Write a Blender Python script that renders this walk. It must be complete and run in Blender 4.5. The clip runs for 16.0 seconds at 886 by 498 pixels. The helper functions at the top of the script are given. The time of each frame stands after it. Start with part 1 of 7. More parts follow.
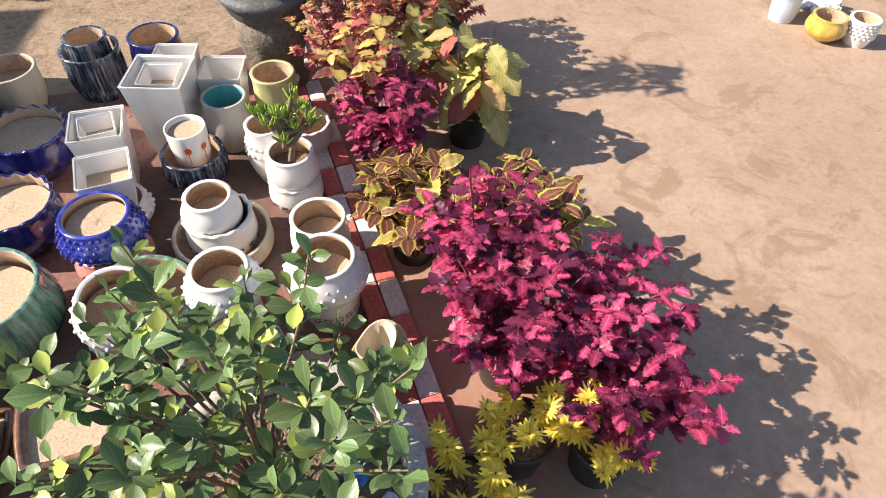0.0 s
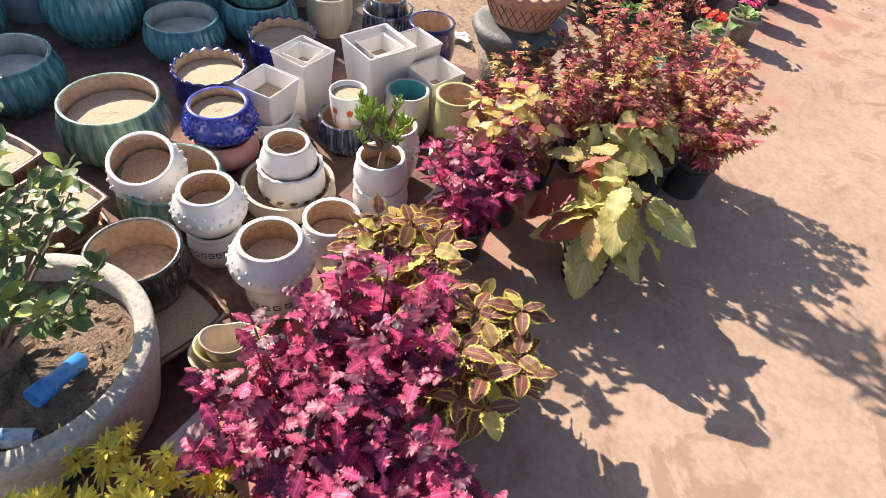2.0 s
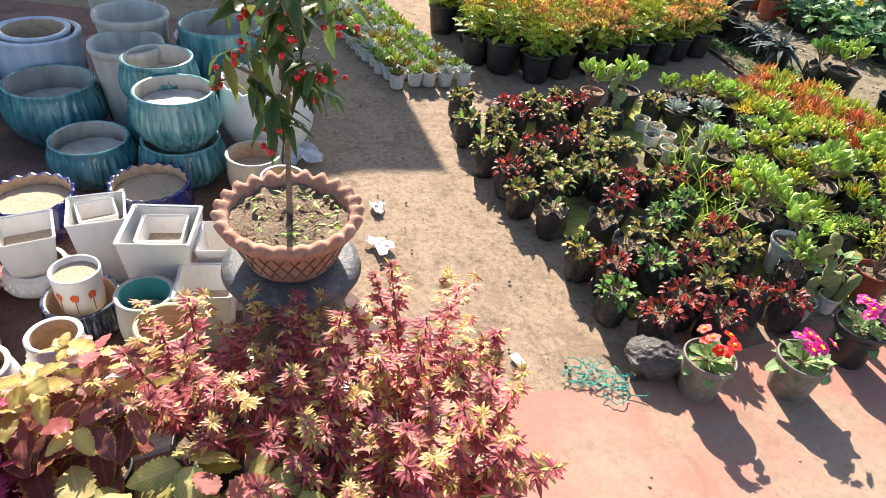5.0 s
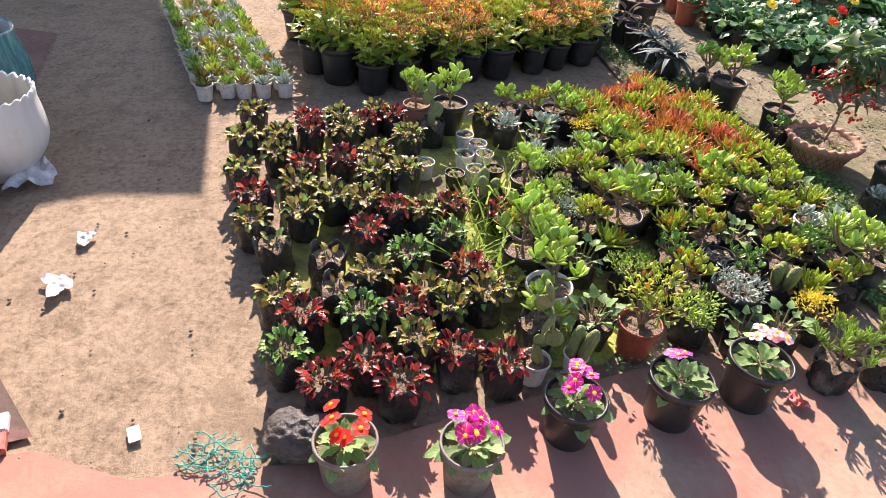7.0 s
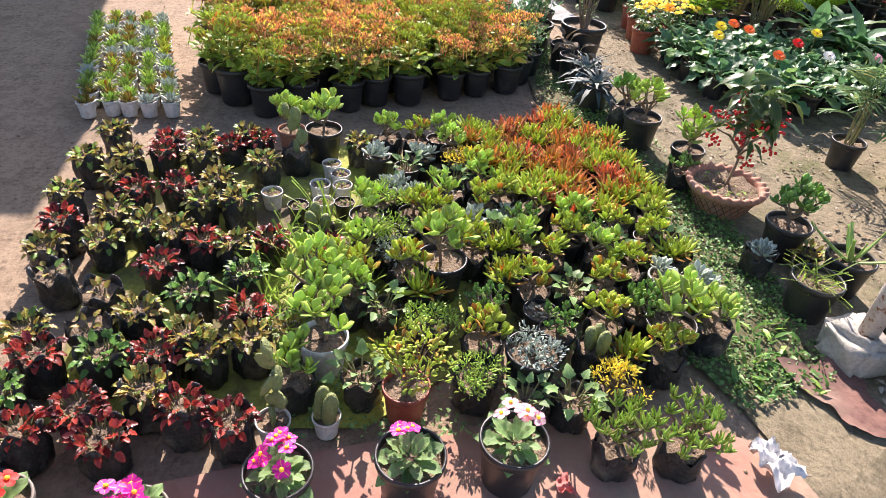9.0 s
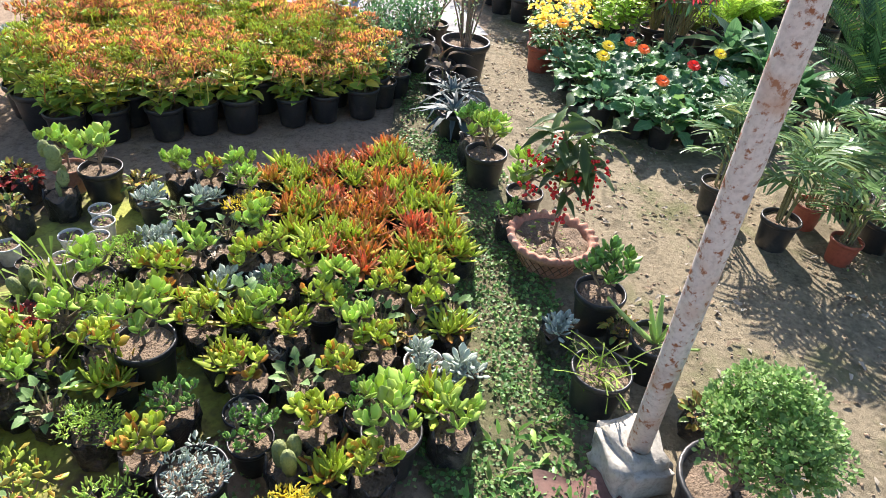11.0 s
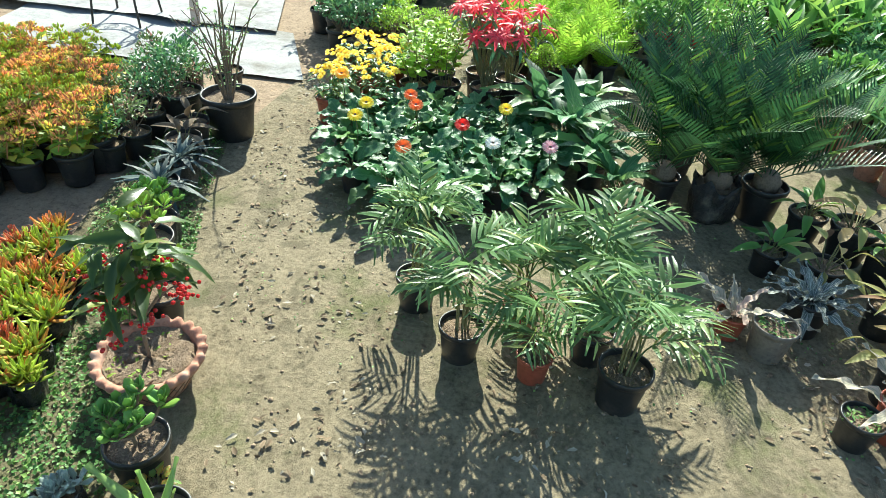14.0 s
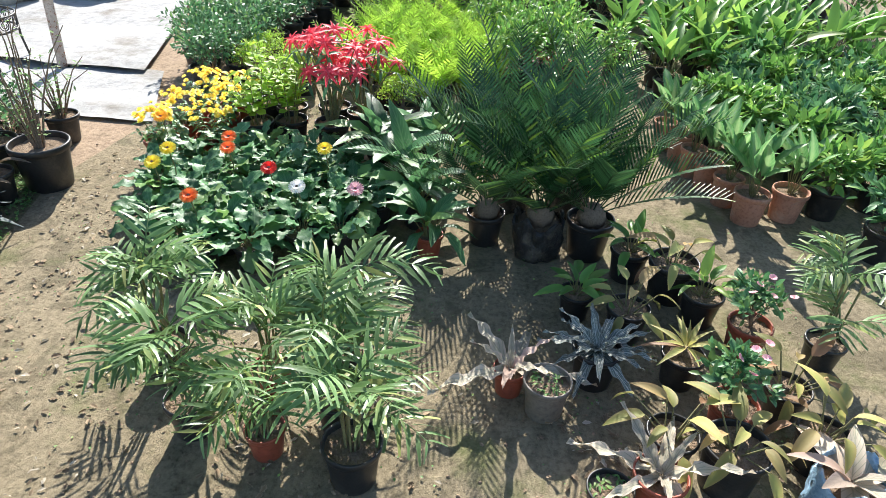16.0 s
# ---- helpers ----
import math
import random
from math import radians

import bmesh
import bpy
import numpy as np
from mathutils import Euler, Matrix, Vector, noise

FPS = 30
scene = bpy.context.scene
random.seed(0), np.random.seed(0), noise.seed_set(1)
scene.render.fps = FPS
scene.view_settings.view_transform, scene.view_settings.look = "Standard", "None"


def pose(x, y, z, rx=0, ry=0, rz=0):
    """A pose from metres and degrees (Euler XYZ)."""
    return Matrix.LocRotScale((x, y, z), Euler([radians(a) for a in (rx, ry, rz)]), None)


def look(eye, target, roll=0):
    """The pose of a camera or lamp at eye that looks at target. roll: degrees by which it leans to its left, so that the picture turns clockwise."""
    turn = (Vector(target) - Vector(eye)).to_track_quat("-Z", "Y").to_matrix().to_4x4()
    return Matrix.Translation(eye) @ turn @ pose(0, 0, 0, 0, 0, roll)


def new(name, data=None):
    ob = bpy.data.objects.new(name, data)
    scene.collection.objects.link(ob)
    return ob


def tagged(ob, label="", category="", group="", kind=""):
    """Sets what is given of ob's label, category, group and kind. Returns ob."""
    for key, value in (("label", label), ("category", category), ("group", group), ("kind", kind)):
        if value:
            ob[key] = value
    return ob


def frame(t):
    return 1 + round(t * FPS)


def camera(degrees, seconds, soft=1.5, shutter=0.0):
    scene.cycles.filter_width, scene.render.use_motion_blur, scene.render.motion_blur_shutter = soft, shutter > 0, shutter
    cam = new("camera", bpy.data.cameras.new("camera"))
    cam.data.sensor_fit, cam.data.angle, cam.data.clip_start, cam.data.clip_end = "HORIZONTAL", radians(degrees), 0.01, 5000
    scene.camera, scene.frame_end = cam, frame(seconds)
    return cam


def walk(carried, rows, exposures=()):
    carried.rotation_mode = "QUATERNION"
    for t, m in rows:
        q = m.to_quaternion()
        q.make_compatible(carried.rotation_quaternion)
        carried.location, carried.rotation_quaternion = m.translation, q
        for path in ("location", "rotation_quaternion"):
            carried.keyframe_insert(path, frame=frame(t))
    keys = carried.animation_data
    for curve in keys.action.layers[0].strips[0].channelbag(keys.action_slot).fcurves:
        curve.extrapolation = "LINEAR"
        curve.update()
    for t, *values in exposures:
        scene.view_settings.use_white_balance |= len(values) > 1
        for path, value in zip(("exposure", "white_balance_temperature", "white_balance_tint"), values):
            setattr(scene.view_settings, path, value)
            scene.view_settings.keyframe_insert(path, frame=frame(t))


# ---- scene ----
cam = camera(68.7, 16.0, soft=0.55)
PATH = [
    (0, (0.48, 0.654, 1.579), (0.398, 1.986, 0.089), 2.5),
    (0.5, (0.706, 0.741, 1.543), (0.423, 2.013, 0.026), 3.9),
    (1, (0.969, 0.829, 1.533), (0.427, 2.023, 0.022), 5.8),
    (1.5, (1.14, 1.108, 1.513), (0.308, 2.151, 0.022), 6.7),
    (2, (1.286, 1.417, 1.493), (0.18, 2.273, 0.064), 7.3),
    (2.5, (1.418, 1.742, 1.508), (0.114, 2.395, 0.14), 7.7),
    (3, (1.405, 2.056, 1.487), (-0.028, 2.529, 0.174), 7.6),
    (3.5, (1.285, 2.376, 1.463), (-0.223, 2.68, 0.185), 7.2),
    (4, (1.19, 2.638, 1.445), (-0.372, 2.834, 0.212), 7.2),
    (4.5, (1.097, 2.918, 1.479), (-0.487, 3.055, 0.266), 7.1),
    (5, (0.932, 3.191, 1.467), (-0.663, 3.323, 0.269), 7.0),
    (5.2, (0.863, 3.295, 1.47), (-0.732, 3.432, 0.271), 7.1),
    (7.3, (0.526, 4.413, 1.407), (-1.086, 4.432, 0.224), 5.6),
    (7.5, (0.505, 4.484, 1.401), (-1.106, 4.488, 0.216), 5.7),
    (8, (0.46, 4.681, 1.427), (-1.146, 4.653, 0.235), 6.1),
    (8.2, (0.44, 4.759, 1.438), (-1.17, 4.721, 0.252), 6.1),
    (10.3, (-0.012, 5.629, 1.545), (-1.647, 5.477, 0.404), 5.4),
    (10.5, (-0.069, 5.71, 1.553), (-1.7, 5.578, 0.403), 5.6),
    (11, (-0.236, 5.904, 1.544), (-1.851, 5.786, 0.37), 6.0),
    (11.5, (-0.377, 6.102, 1.558), (-1.952, 5.947, 0.334), 6.4),
    (12, (-0.443, 6.332, 1.57), (-1.989, 6.144, 0.315), 6.8),
    (12.5, (-0.543, 6.531, 1.603), (-2.091, 6.369, 0.347), 6.7),
    (13, (-0.748, 6.747, 1.619), (-2.323, 6.598, 0.396), 5.8),
    (13.5, (-0.915, 6.979, 1.645), (-2.518, 6.815, 0.459), 5.4),
    (14, (-0.997, 7.262, 1.694), (-2.624, 7.072, 0.546), 5.0),
    (14.5, (-1.081, 7.476, 1.751), (-2.721, 7.273, 0.625), 4.6),
    (15, (-1.206, 7.631, 1.754), (-2.855, 7.432, 0.64), 4.1),
    (15.5, (-1.303, 7.828, 1.758), (-2.959, 7.633, 0.653), 3.6),
    (16, (-1.365, 8.112, 1.745), (-3.025, 7.923, 0.647), 2.9),
]


def row_pose(row):
    t, eye, target, roll = row
    return t, look(eye, target, roll)


walk(cam, [row_pose(r) for r in PATH], exposures=((0.0, 0.9, 6600, 15), (2.5, 1.09, 6750, 19), (5.0, 1.26, 6500, 13), (7.5, 1.21, 6600, 23), (10.5, 1.28, 6150, 17), (12.0, 1.24, 6150, 8), (13.5, 1.22, 5950, -6), (16.0, 1.19, 6050, 9)))

# ---- world and sun ----
SUN_EL, SUN_AZ = radians(35), (0.987, 0.16)
world = bpy.data.worlds.new("sky")
scene.world = world
world.use_nodes = True
wn = world.node_tree
sky = wn.nodes.new("ShaderNodeTexSky")
sky.sky_type = "NISHITA"
sky.sun_disc = False
sky.sun_elevation = SUN_EL
sky.sun_rotation = math.atan2(-SUN_AZ[0], -SUN_AZ[1])
wn.links.new(sky.outputs[0], wn.nodes["Background"].inputs[0])
wn.nodes["Background"].inputs[1].default_value = 0.092
sun_data = bpy.data.lights.new("sun", "SUN")
sun_data.energy, sun_data.angle, sun_data.color = 5.0, radians(0.55), (1.0, 0.92, 0.8)
sun = new("sun", sun_data)
sun.matrix_world = look((-SUN_AZ[0] * 20, -SUN_AZ[1] * 20, 20 * math.tan(SUN_EL)), (0, 0, 0))

# ---- materials ----
def mat(name, rough=0.6, metal=0.0, coat=0.0, spec=0.5):
    m = bpy.data.materials.new(name)
    m.use_nodes = True
    nt = m.node_tree
    b = nt.nodes["Principled BSDF"]
    b.inputs["Roughness"].default_value = rough
    b.inputs["Metallic"].default_value = metal
    b.inputs["Coat Weight"].default_value = coat
    b.inputs["Coat Roughness"].default_value = 0.12
    b.inputs["Specular IOR Level"].default_value = spec
    return m, nt, b


def node(nt, kind, **values):
    n = nt.nodes.new(kind)
    for k, v in values.items():
        n.inputs[k].default_value = v
    return n


def ramp(nt, source, stops):
    r = nt.nodes.new("ShaderNodeValToRGB")
    e = r.color_ramp.elements
    while len(e) < len(stops):
        e.new(0.5)
    for i, (p, c) in enumerate(stops):
        e[i].position, e[i].color = p, (*c, 1)
    nt.links.new(source, r.inputs[0])
    return r.outputs[0]


def mix(nt, fac, a, b, blend="MIX"):
    n = nt.nodes.new("ShaderNodeMix")
    n.data_type, n.blend_type = "RGBA", blend
    for sock, v in ((n.inputs["Factor"], fac), (n.inputs["A"], a), (n.inputs["B"], b)):
        if isinstance(v, (int, float)):
            sock.default_value = v
        elif isinstance(v, tuple):
            sock.default_value = (*v, 1)
        else:
            nt.links.new(v, sock)
    return n.outputs["Result"]


def coords(nt, which="Object"):
    return nt.nodes.new("ShaderNodeTexCoord").outputs[which]


def noise_of(nt, scale, detail=4.0, vec=None, rough=0.6):
    n = node(nt, "ShaderNodeTexNoise", Scale=scale, Detail=detail, Roughness=rough)
    nt.links.new(vec or coords(nt), n.inputs["Vector"])
    return n.outputs["Fac"]


def bump(nt, b, height, strength=0.3, distance=0.01):
    n = node(nt, "ShaderNodeBump", Strength=strength, Distance=distance)
    nt.links.new(height, n.inputs["Height"])
    nt.links.new(n.outputs[0], b.inputs["Normal"])


def grainy(name, dark, light, scale=8.0, fine=60.0, rough=0.85, bumpy=0.4, dist=0.01, extra=None, coat=0.0, which="Object", stain=None, grit=0.55):
    """Two scales of variation between two colours, and a third colour in patches."""
    m, nt, b = mat(name, rough, coat=coat)
    v = coords(nt, which)
    big, small = noise_of(nt, scale, 5, v), noise_of(nt, fine, 6, v)
    col = ramp(nt, big, [(0.32, dark), (0.68, light)])
    col = mix(nt, grit, col, ramp(nt, small, [(0.25, tuple(c * 0.55 for c in dark)), (0.5, light), (0.75, tuple(min(1, c * 1.25) for c in light))]))
    if extra:
        c, pscale, lo, hi = extra
        p = noise_of(nt, pscale, 5, v, 0.65)
        col = mix(nt, ramp(nt, p, [(lo, (0, 0, 0)), (hi, (1, 1, 1))]), col, c)
    if stain:
        c, pscale, lo, hi = stain
        shift = node(nt, "ShaderNodeMapping", Location=(7.3, 2.1, 0), Scale=(1, 0.45, 1))
        nt.links.new(v, shift.inputs[0])
        p = noise_of(nt, pscale, 3, shift.outputs[0], 0.55)
        col = mix(nt, ramp(nt, p, [(lo, (0, 0, 0)), (hi, (0.7, 0.7, 0.7))]), col, c)
    nt.links.new(col, b.inputs["Base Color"])
    bump(nt, b, small, bumpy, dist)
    return m


def earth(name, dark, light, patch, moss=None, wear=None, rough=0.95, relief=0.5, crumbs=0.6):
    """Trodden ground: broad patches, crumbs and grit, smears, and a worn colour towards the sheet's border."""
    m, nt, b = mat(name, rough, spec=0.25)
    v = coords(nt)
    broad, crumb, grit = noise_of(nt, 1.3, 8, v, 0.7), noise_of(nt, 9, 9, v, 0.72), noise_of(nt, 46, 8, v, 0.75)
    col = ramp(nt, broad, [(0.4, dark), (0.6, light)])
    col = mix(nt, crumbs, col, ramp(nt, crumb, [(0.38, tuple(c * 0.62 for c in dark)), (0.5, light), (0.66, tuple(min(1, c * 1.2) for c in light))]))
    col = mix(nt, crumbs * 0.68, col, ramp(nt, grit, [(0.38, tuple(c * 0.45 for c in dark)), (0.5, light), (0.62, tuple(min(1, c * 1.35) for c in light))]))
    smear = node(nt, "ShaderNodeTexNoise", Scale=2.4, Detail=6.0, Roughness=0.68, Distortion=1.6)
    nt.links.new(v, smear.inputs["Vector"])
    col = mix(nt, ramp(nt, smear.outputs["Fac"], [(0.54, (0, 0, 0)), (0.6, (0.6, 0.6, 0.6))]), col, patch)
    if moss:
        col = mix(nt, ramp(nt, noise_of(nt, 1.9, 7, v, 0.7), [(0.54, (0, 0, 0)), (0.68, (0.65, 0.65, 0.65))]), col, moss)
    if wear:
        uv = nt.nodes.new("ShaderNodeUVMap")
        sep = nt.nodes.new("ShaderNodeSeparateXYZ")
        nt.links.new(uv.outputs[0], sep.inputs[0])
        edge = nt.nodes.new("ShaderNodeMath")
        edge.operation = "MULTIPLY_ADD"
        edge.inputs[1].default_value = -0.34
        nt.links.new(sep.outputs[0], edge.inputs[0])
        nt.links.new(noise_of(nt, 2.6, 7, v, 0.66), edge.inputs[2])
        col = mix(nt, ramp(nt, edge.outputs[0], [(0.34, (0, 0, 0)), (0.52, (0.75, 0.75, 0.75))]), col, wear)
    nt.links.new(col, b.inputs["Base Color"])
    both = nt.nodes.new("ShaderNodeMath")
    both.operation = "MULTIPLY_ADD"
    both.inputs[1].default_value = 0.35
    nt.links.new(grit, both.inputs[0])
    nt.links.new(crumb, both.inputs[2])
    bump(nt, b, both.outputs[0], relief, 0.02)
    return m


LEAF_GAIN = 1.4


def leaf_mat(name, mid, edge, vary=0.35, at=(0.55, 0.9), rough=0.45, glow=0.3, vein=None, tint=None, veins=14.0, tip=None):
    """A leaf: colours from the midrib to the rim, veins, and a change from leaf to leaf; light passes through."""
    m, nt, b = mat(name, rough, spec=0.4)
    uv = nt.nodes.new("ShaderNodeUVMap")
    sep = nt.nodes.new("ShaderNodeSeparateXYZ")
    nt.links.new(uv.outputs[0], sep.inputs[0])
    along, across = sep.outputs[0], sep.outputs[1]
    wob = nt.nodes.new("ShaderNodeMath")
    wob.operation = "MULTIPLY_ADD"
    nt.links.new(noise_of(nt, 90, 3), wob.inputs[0])
    wob.inputs[1].default_value = 0.5
    add = nt.nodes.new("ShaderNodeMath")
    add.operation = "ADD"
    wob.inputs[2].default_value = -0.25
    nt.links.new(across, add.inputs[0])
    nt.links.new(wob.outputs[0], add.inputs[1])
    col = ramp(nt, add.outputs[0], [(at[0], mid), (at[1], edge)])
    if tip:
        col = mix(nt, ramp(nt, along, [(0.35, (0, 0, 0)), (0.95, (1, 1, 1))]), col, tip)
    if vein:
        w = nt.nodes.new("ShaderNodeMath")
        w.operation = "MULTIPLY_ADD"
        nt.links.new(across, w.inputs[0])
        w.inputs[1].default_value = -0.35
        nt.links.new(along, w.inputs[2])
        s = nt.nodes.new("ShaderNodeMath")
        s.operation = "MULTIPLY"
        s.inputs[1].default_value = veins * 2 * math.pi
        nt.links.new(w.outputs[0], s.inputs[0])
        c = nt.nodes.new("ShaderNodeMath")
        c.operation = "SINE"
        nt.links.new(s.outputs[0], c.inputs[0])
        f = ramp(nt, c.outputs[0], [(0.72, (0, 0, 0)), (0.97, (0.75, 0.75, 0.75))])
        mid_f = ramp(nt, across, [(0.04, (0.8, 0.8, 0.8)), (0.13, (0, 0, 0))])
        col = mix(nt, mix(nt, 1.0, f, mid_f, "LIGHTEN"), col, vein)
    geo = nt.nodes.new("ShaderNodeNewGeometry")
    info = nt.nodes.new("ShaderNodeObjectInfo")
    both = nt.nodes.new("ShaderNodeMath")
    both.operation = "ADD"
    nt.links.new(geo.outputs["Random Per Island"], both.inputs[0])
    nt.links.new(info.outputs["Random"], both.inputs[1])
    whole = nt.nodes.new("ShaderNodeMath")
    whole.operation = "FRACT"
    nt.links.new(both.outputs[0], whole.inputs[0])
    rnd = whole.outputs[0]
    if tint:
        col = mix(nt, ramp(nt, rnd, [(1 - tint[1], (0, 0, 0)), (min(1.0, 1.06 - tint[1] * 0.6), (1, 1, 1))]), col, tint[0])
    hsv = nt.nodes.new("ShaderNodeHueSaturation")
    mp = node(nt, "ShaderNodeMapRange")
    mp.inputs["To Min"].default_value, mp.inputs["To Max"].default_value = (1 - vary) * LEAF_GAIN, (1 + vary) * LEAF_GAIN
    n2 = nt.nodes.new("ShaderNodeMath")
    n2.operation = "FRACT"
    n3 = nt.nodes.new("ShaderNodeMath")
    n3.operation = "MULTIPLY"
    n3.inputs[1].default_value = 7.31
    nt.links.new(rnd, n3.inputs[0])
    nt.links.new(n3.outputs[0], n2.inputs[0])
    nt.links.new(n2.outputs[0], mp.inputs["Value"])
    nt.links.new(mp.outputs[0], hsv.inputs["Value"])
    nt.links.new(col, hsv.inputs["Color"])
    nt.links.new(hsv.outputs[0], b.inputs["Base Color"])
    bump(nt, b, noise_of(nt, 120, 3), 0.25, 0.003)
    if glow:
        tr = nt.nodes.new("ShaderNodeBsdfTranslucent")
        nt.links.new(hsv.outputs[0], tr.inputs[0])
        mx = nt.nodes.new("ShaderNodeMixShader")
        mx.inputs[0].default_value = min(0.5, glow * 1.45)
        nt.links.new(b.outputs[0], mx.inputs[1])
        nt.links.new(tr.outputs[0], mx.inputs[2])
        nt.links.new(mx.outputs[0], nt.nodes["Material Output"].inputs[0])
    return m


def glaze(name, base, deep, light, rough=0.22, streak=40.0, coat=0.6, bumpy=0.15):
    """Fired glaze: pooled colour, streaks down the wall, a hard shine and dust."""
    m, nt, b = mat(name, rough, coat=coat)
    v = coords(nt)
    mp = node(nt, "ShaderNodeMapping", Scale=(1, 1, 0.12))
    nt.links.new(v, mp.inputs[0])
    col = ramp(nt, noise_of(nt, streak, 4, mp.outputs[0]), [(0.3, deep), (0.5, base), (0.72, light)])
    dust = noise_of(nt, 14, 6, v, 0.7)
    col = mix(nt, ramp(nt, dust, [(0.55, (0, 0, 0)), (0.85, (0.4, 0.4, 0.4))]), col, (0.42, 0.36, 0.28))
    nt.links.new(col, b.inputs["Base Color"])
    bump(nt, b, noise_of(nt, 55, 4, v), bumpy, 0.004)
    return m


M_DIRT = earth("dirt", (0.22, 0.155, 0.1), (0.36, 0.265, 0.18), (0.25, 0.18, 0.12), relief=0.6)
M_DAMP = earth("damp_earth", (0.135, 0.108, 0.064), (0.28, 0.23, 0.148), (0.125, 0.105, 0.065), (0.1, 0.125, 0.035), relief=0.8)
M_SHEET = earth("dusty_sheet", (0.335, 0.232, 0.158), (0.43, 0.305, 0.218), (0.27, 0.17, 0.105), wear=(0.4, 0.17, 0.13), rough=0.75, relief=0.2, crumbs=0.24)
M_REDMAT = grainy("red_mat", (0.13, 0.055, 0.042), (0.26, 0.13, 0.1), 3.5, 50, 0.85, 0.3, 0.01, ((0.3, 0.22, 0.16), 2.4, 0.5, 0.72), stain=((0.06, 0.045, 0.035), 3.0, 0.48, 0.62))
M_MOSS = earth("mossy_earth", (0.075, 0.075, 0.035), (0.19, 0.165, 0.095), (0.06, 0.055, 0.03), (0.085, 0.13, 0.03), relief=0.8)
M_LIME = grainy("algae_earth", (0.2, 0.22, 0.03), (0.4, 0.42, 0.08), 5, 60, 0.9, 0.5, 0.01, ((0.12, 0.09, 0.05), 3.0, 0.45, 0.6))
M_SOIL = grainy("potting_soil", (0.12, 0.08, 0.05), (0.33, 0.24, 0.16), 25, 120, 0.98, 0.9, 0.02)
M_SAND = grainy("sandy_fill", (0.42, 0.3, 0.19), (0.56, 0.42, 0.29), 12, 140, 0.95, 0.4, 0.006)
M_BLACK = grainy("black_plastic", (0.012, 0.012, 0.013), (0.032, 0.031, 0.03), 12, 90, 0.42, 0.15, 0.004, ((0.13, 0.11, 0.085), 9.0, 0.55, 0.85))
M_BAG = grainy("black_polybag", (0.01, 0.01, 0.011), (0.04, 0.038, 0.036), 14, 70, 0.28, 0.8, 0.014, ((0.2, 0.17, 0.13), 11.0, 0.5, 0.7))
M_DUSTBAG = grainy("dusty_polybag", (0.035, 0.031, 0.028), (0.12, 0.1, 0.085), 16, 60, 0.4, 0.7, 0.02)
M_GREY = grainy("grey_plastic", (0.14, 0.122, 0.1), (0.25, 0.215, 0.175), 7, 60, 0.6, 0.3, 0.006, ((0.08, 0.065, 0.045), 5, 0.48, 0.72))
M_WHITE_P = grainy("white_plastic", (0.55, 0.52, 0.46), (0.75, 0.73, 0.68), 12, 60, 0.5, 0.2, 0.004, ((0.35, 0.3, 0.22), 9, 0.56, 0.8))
M_TERRA = grainy("terracotta", (0.36, 0.165, 0.105), (0.5, 0.255, 0.17), 6, 70, 0.88, 0.35, 0.006, ((0.55, 0.42, 0.33), 8, 0.53, 0.76))
M_REDPOT = grainy("red_plastic", (0.24, 0.055, 0.03), (0.36, 0.09, 0.05), 9, 60, 0.5, 0.15, 0.004, ((0.4, 0.25, 0.17), 8, 0.58, 0.85))
M_CONC = grainy("concrete", (0.34, 0.31, 0.26), (0.5, 0.46, 0.39), 6, 80, 0.9, 0.5, 0.008, ((0.2, 0.18, 0.14), 7, 0.56, 0.8))
M_TYRE = grainy("dark_carved_stone", (0.045, 0.05, 0.055), (0.12, 0.12, 0.12), 9, 70, 0.55, 0.5, 0.01, ((0.3, 0.27, 0.22), 7, 0.52, 0.8))
M_CARVED = grainy("carved_grey_stone", (0.13, 0.105, 0.08), (0.26, 0.21, 0.16), 14, 60, 0.85, 0.8, 0.02)
M_TARP = grainy("grey_white_tarpaulin", (0.26, 0.26, 0.26), (0.4, 0.395, 0.385), 2.6, 14, 0.95, 0.5, 0.03, ((0.2, 0.18, 0.15), 2.2, 0.5, 0.68), stain=((0.5, 0.49, 0.47), 1.4, 0.5, 0.62))
M_GREEN = glaze("sage_glaze", (0.11, 0.23, 0.165), (0.035, 0.09, 0.06), (0.34, 0.42, 0.32))
M_TEAL = glaze("teal_glaze", (0.085, 0.28, 0.3), (0.025, 0.11, 0.12), (0.24, 0.48, 0.46))
M_COBALT = glaze("cobalt_glaze", (0.02, 0.03, 0.3), (0.008, 0.01, 0.11), (0.05, 0.07, 0.45), 0.2, 30)
M_NAVY = glaze("navy_glaze", (0.012, 0.014, 0.11), (0.004, 0.005, 0.03), (0.03, 0.04, 0.22), 0.18, 30)
M_WHITE = glaze("white_glaze", (0.76, 0.74, 0.7), (0.66, 0.64, 0.6), (0.82, 0.8, 0.77), 0.35, 12, 0.25, 0.08)
M_PALE = glaze("pale_blue_glaze", (0.52, 0.6, 0.7), (0.4, 0.48, 0.6), (0.7, 0.75, 0.8), 0.3, 14, 0.3)
M_CREAM = glaze("cream_glaze", (0.6, 0.5, 0.36), (0.46, 0.37, 0.25), (0.72, 0.63, 0.48), 0.5, 18, 0.1)
M_RIB = glaze("grey_buff_clay", (0.5, 0.47, 0.41), (0.36, 0.33, 0.28), (0.62, 0.59, 0.52), 0.6, 18, 0.05)
M_PINK = glaze("pink_glaze", (0.6, 0.25, 0.23), (0.48, 0.18, 0.16), (0.7, 0.35, 0.32), 0.4, 14, 0.2)
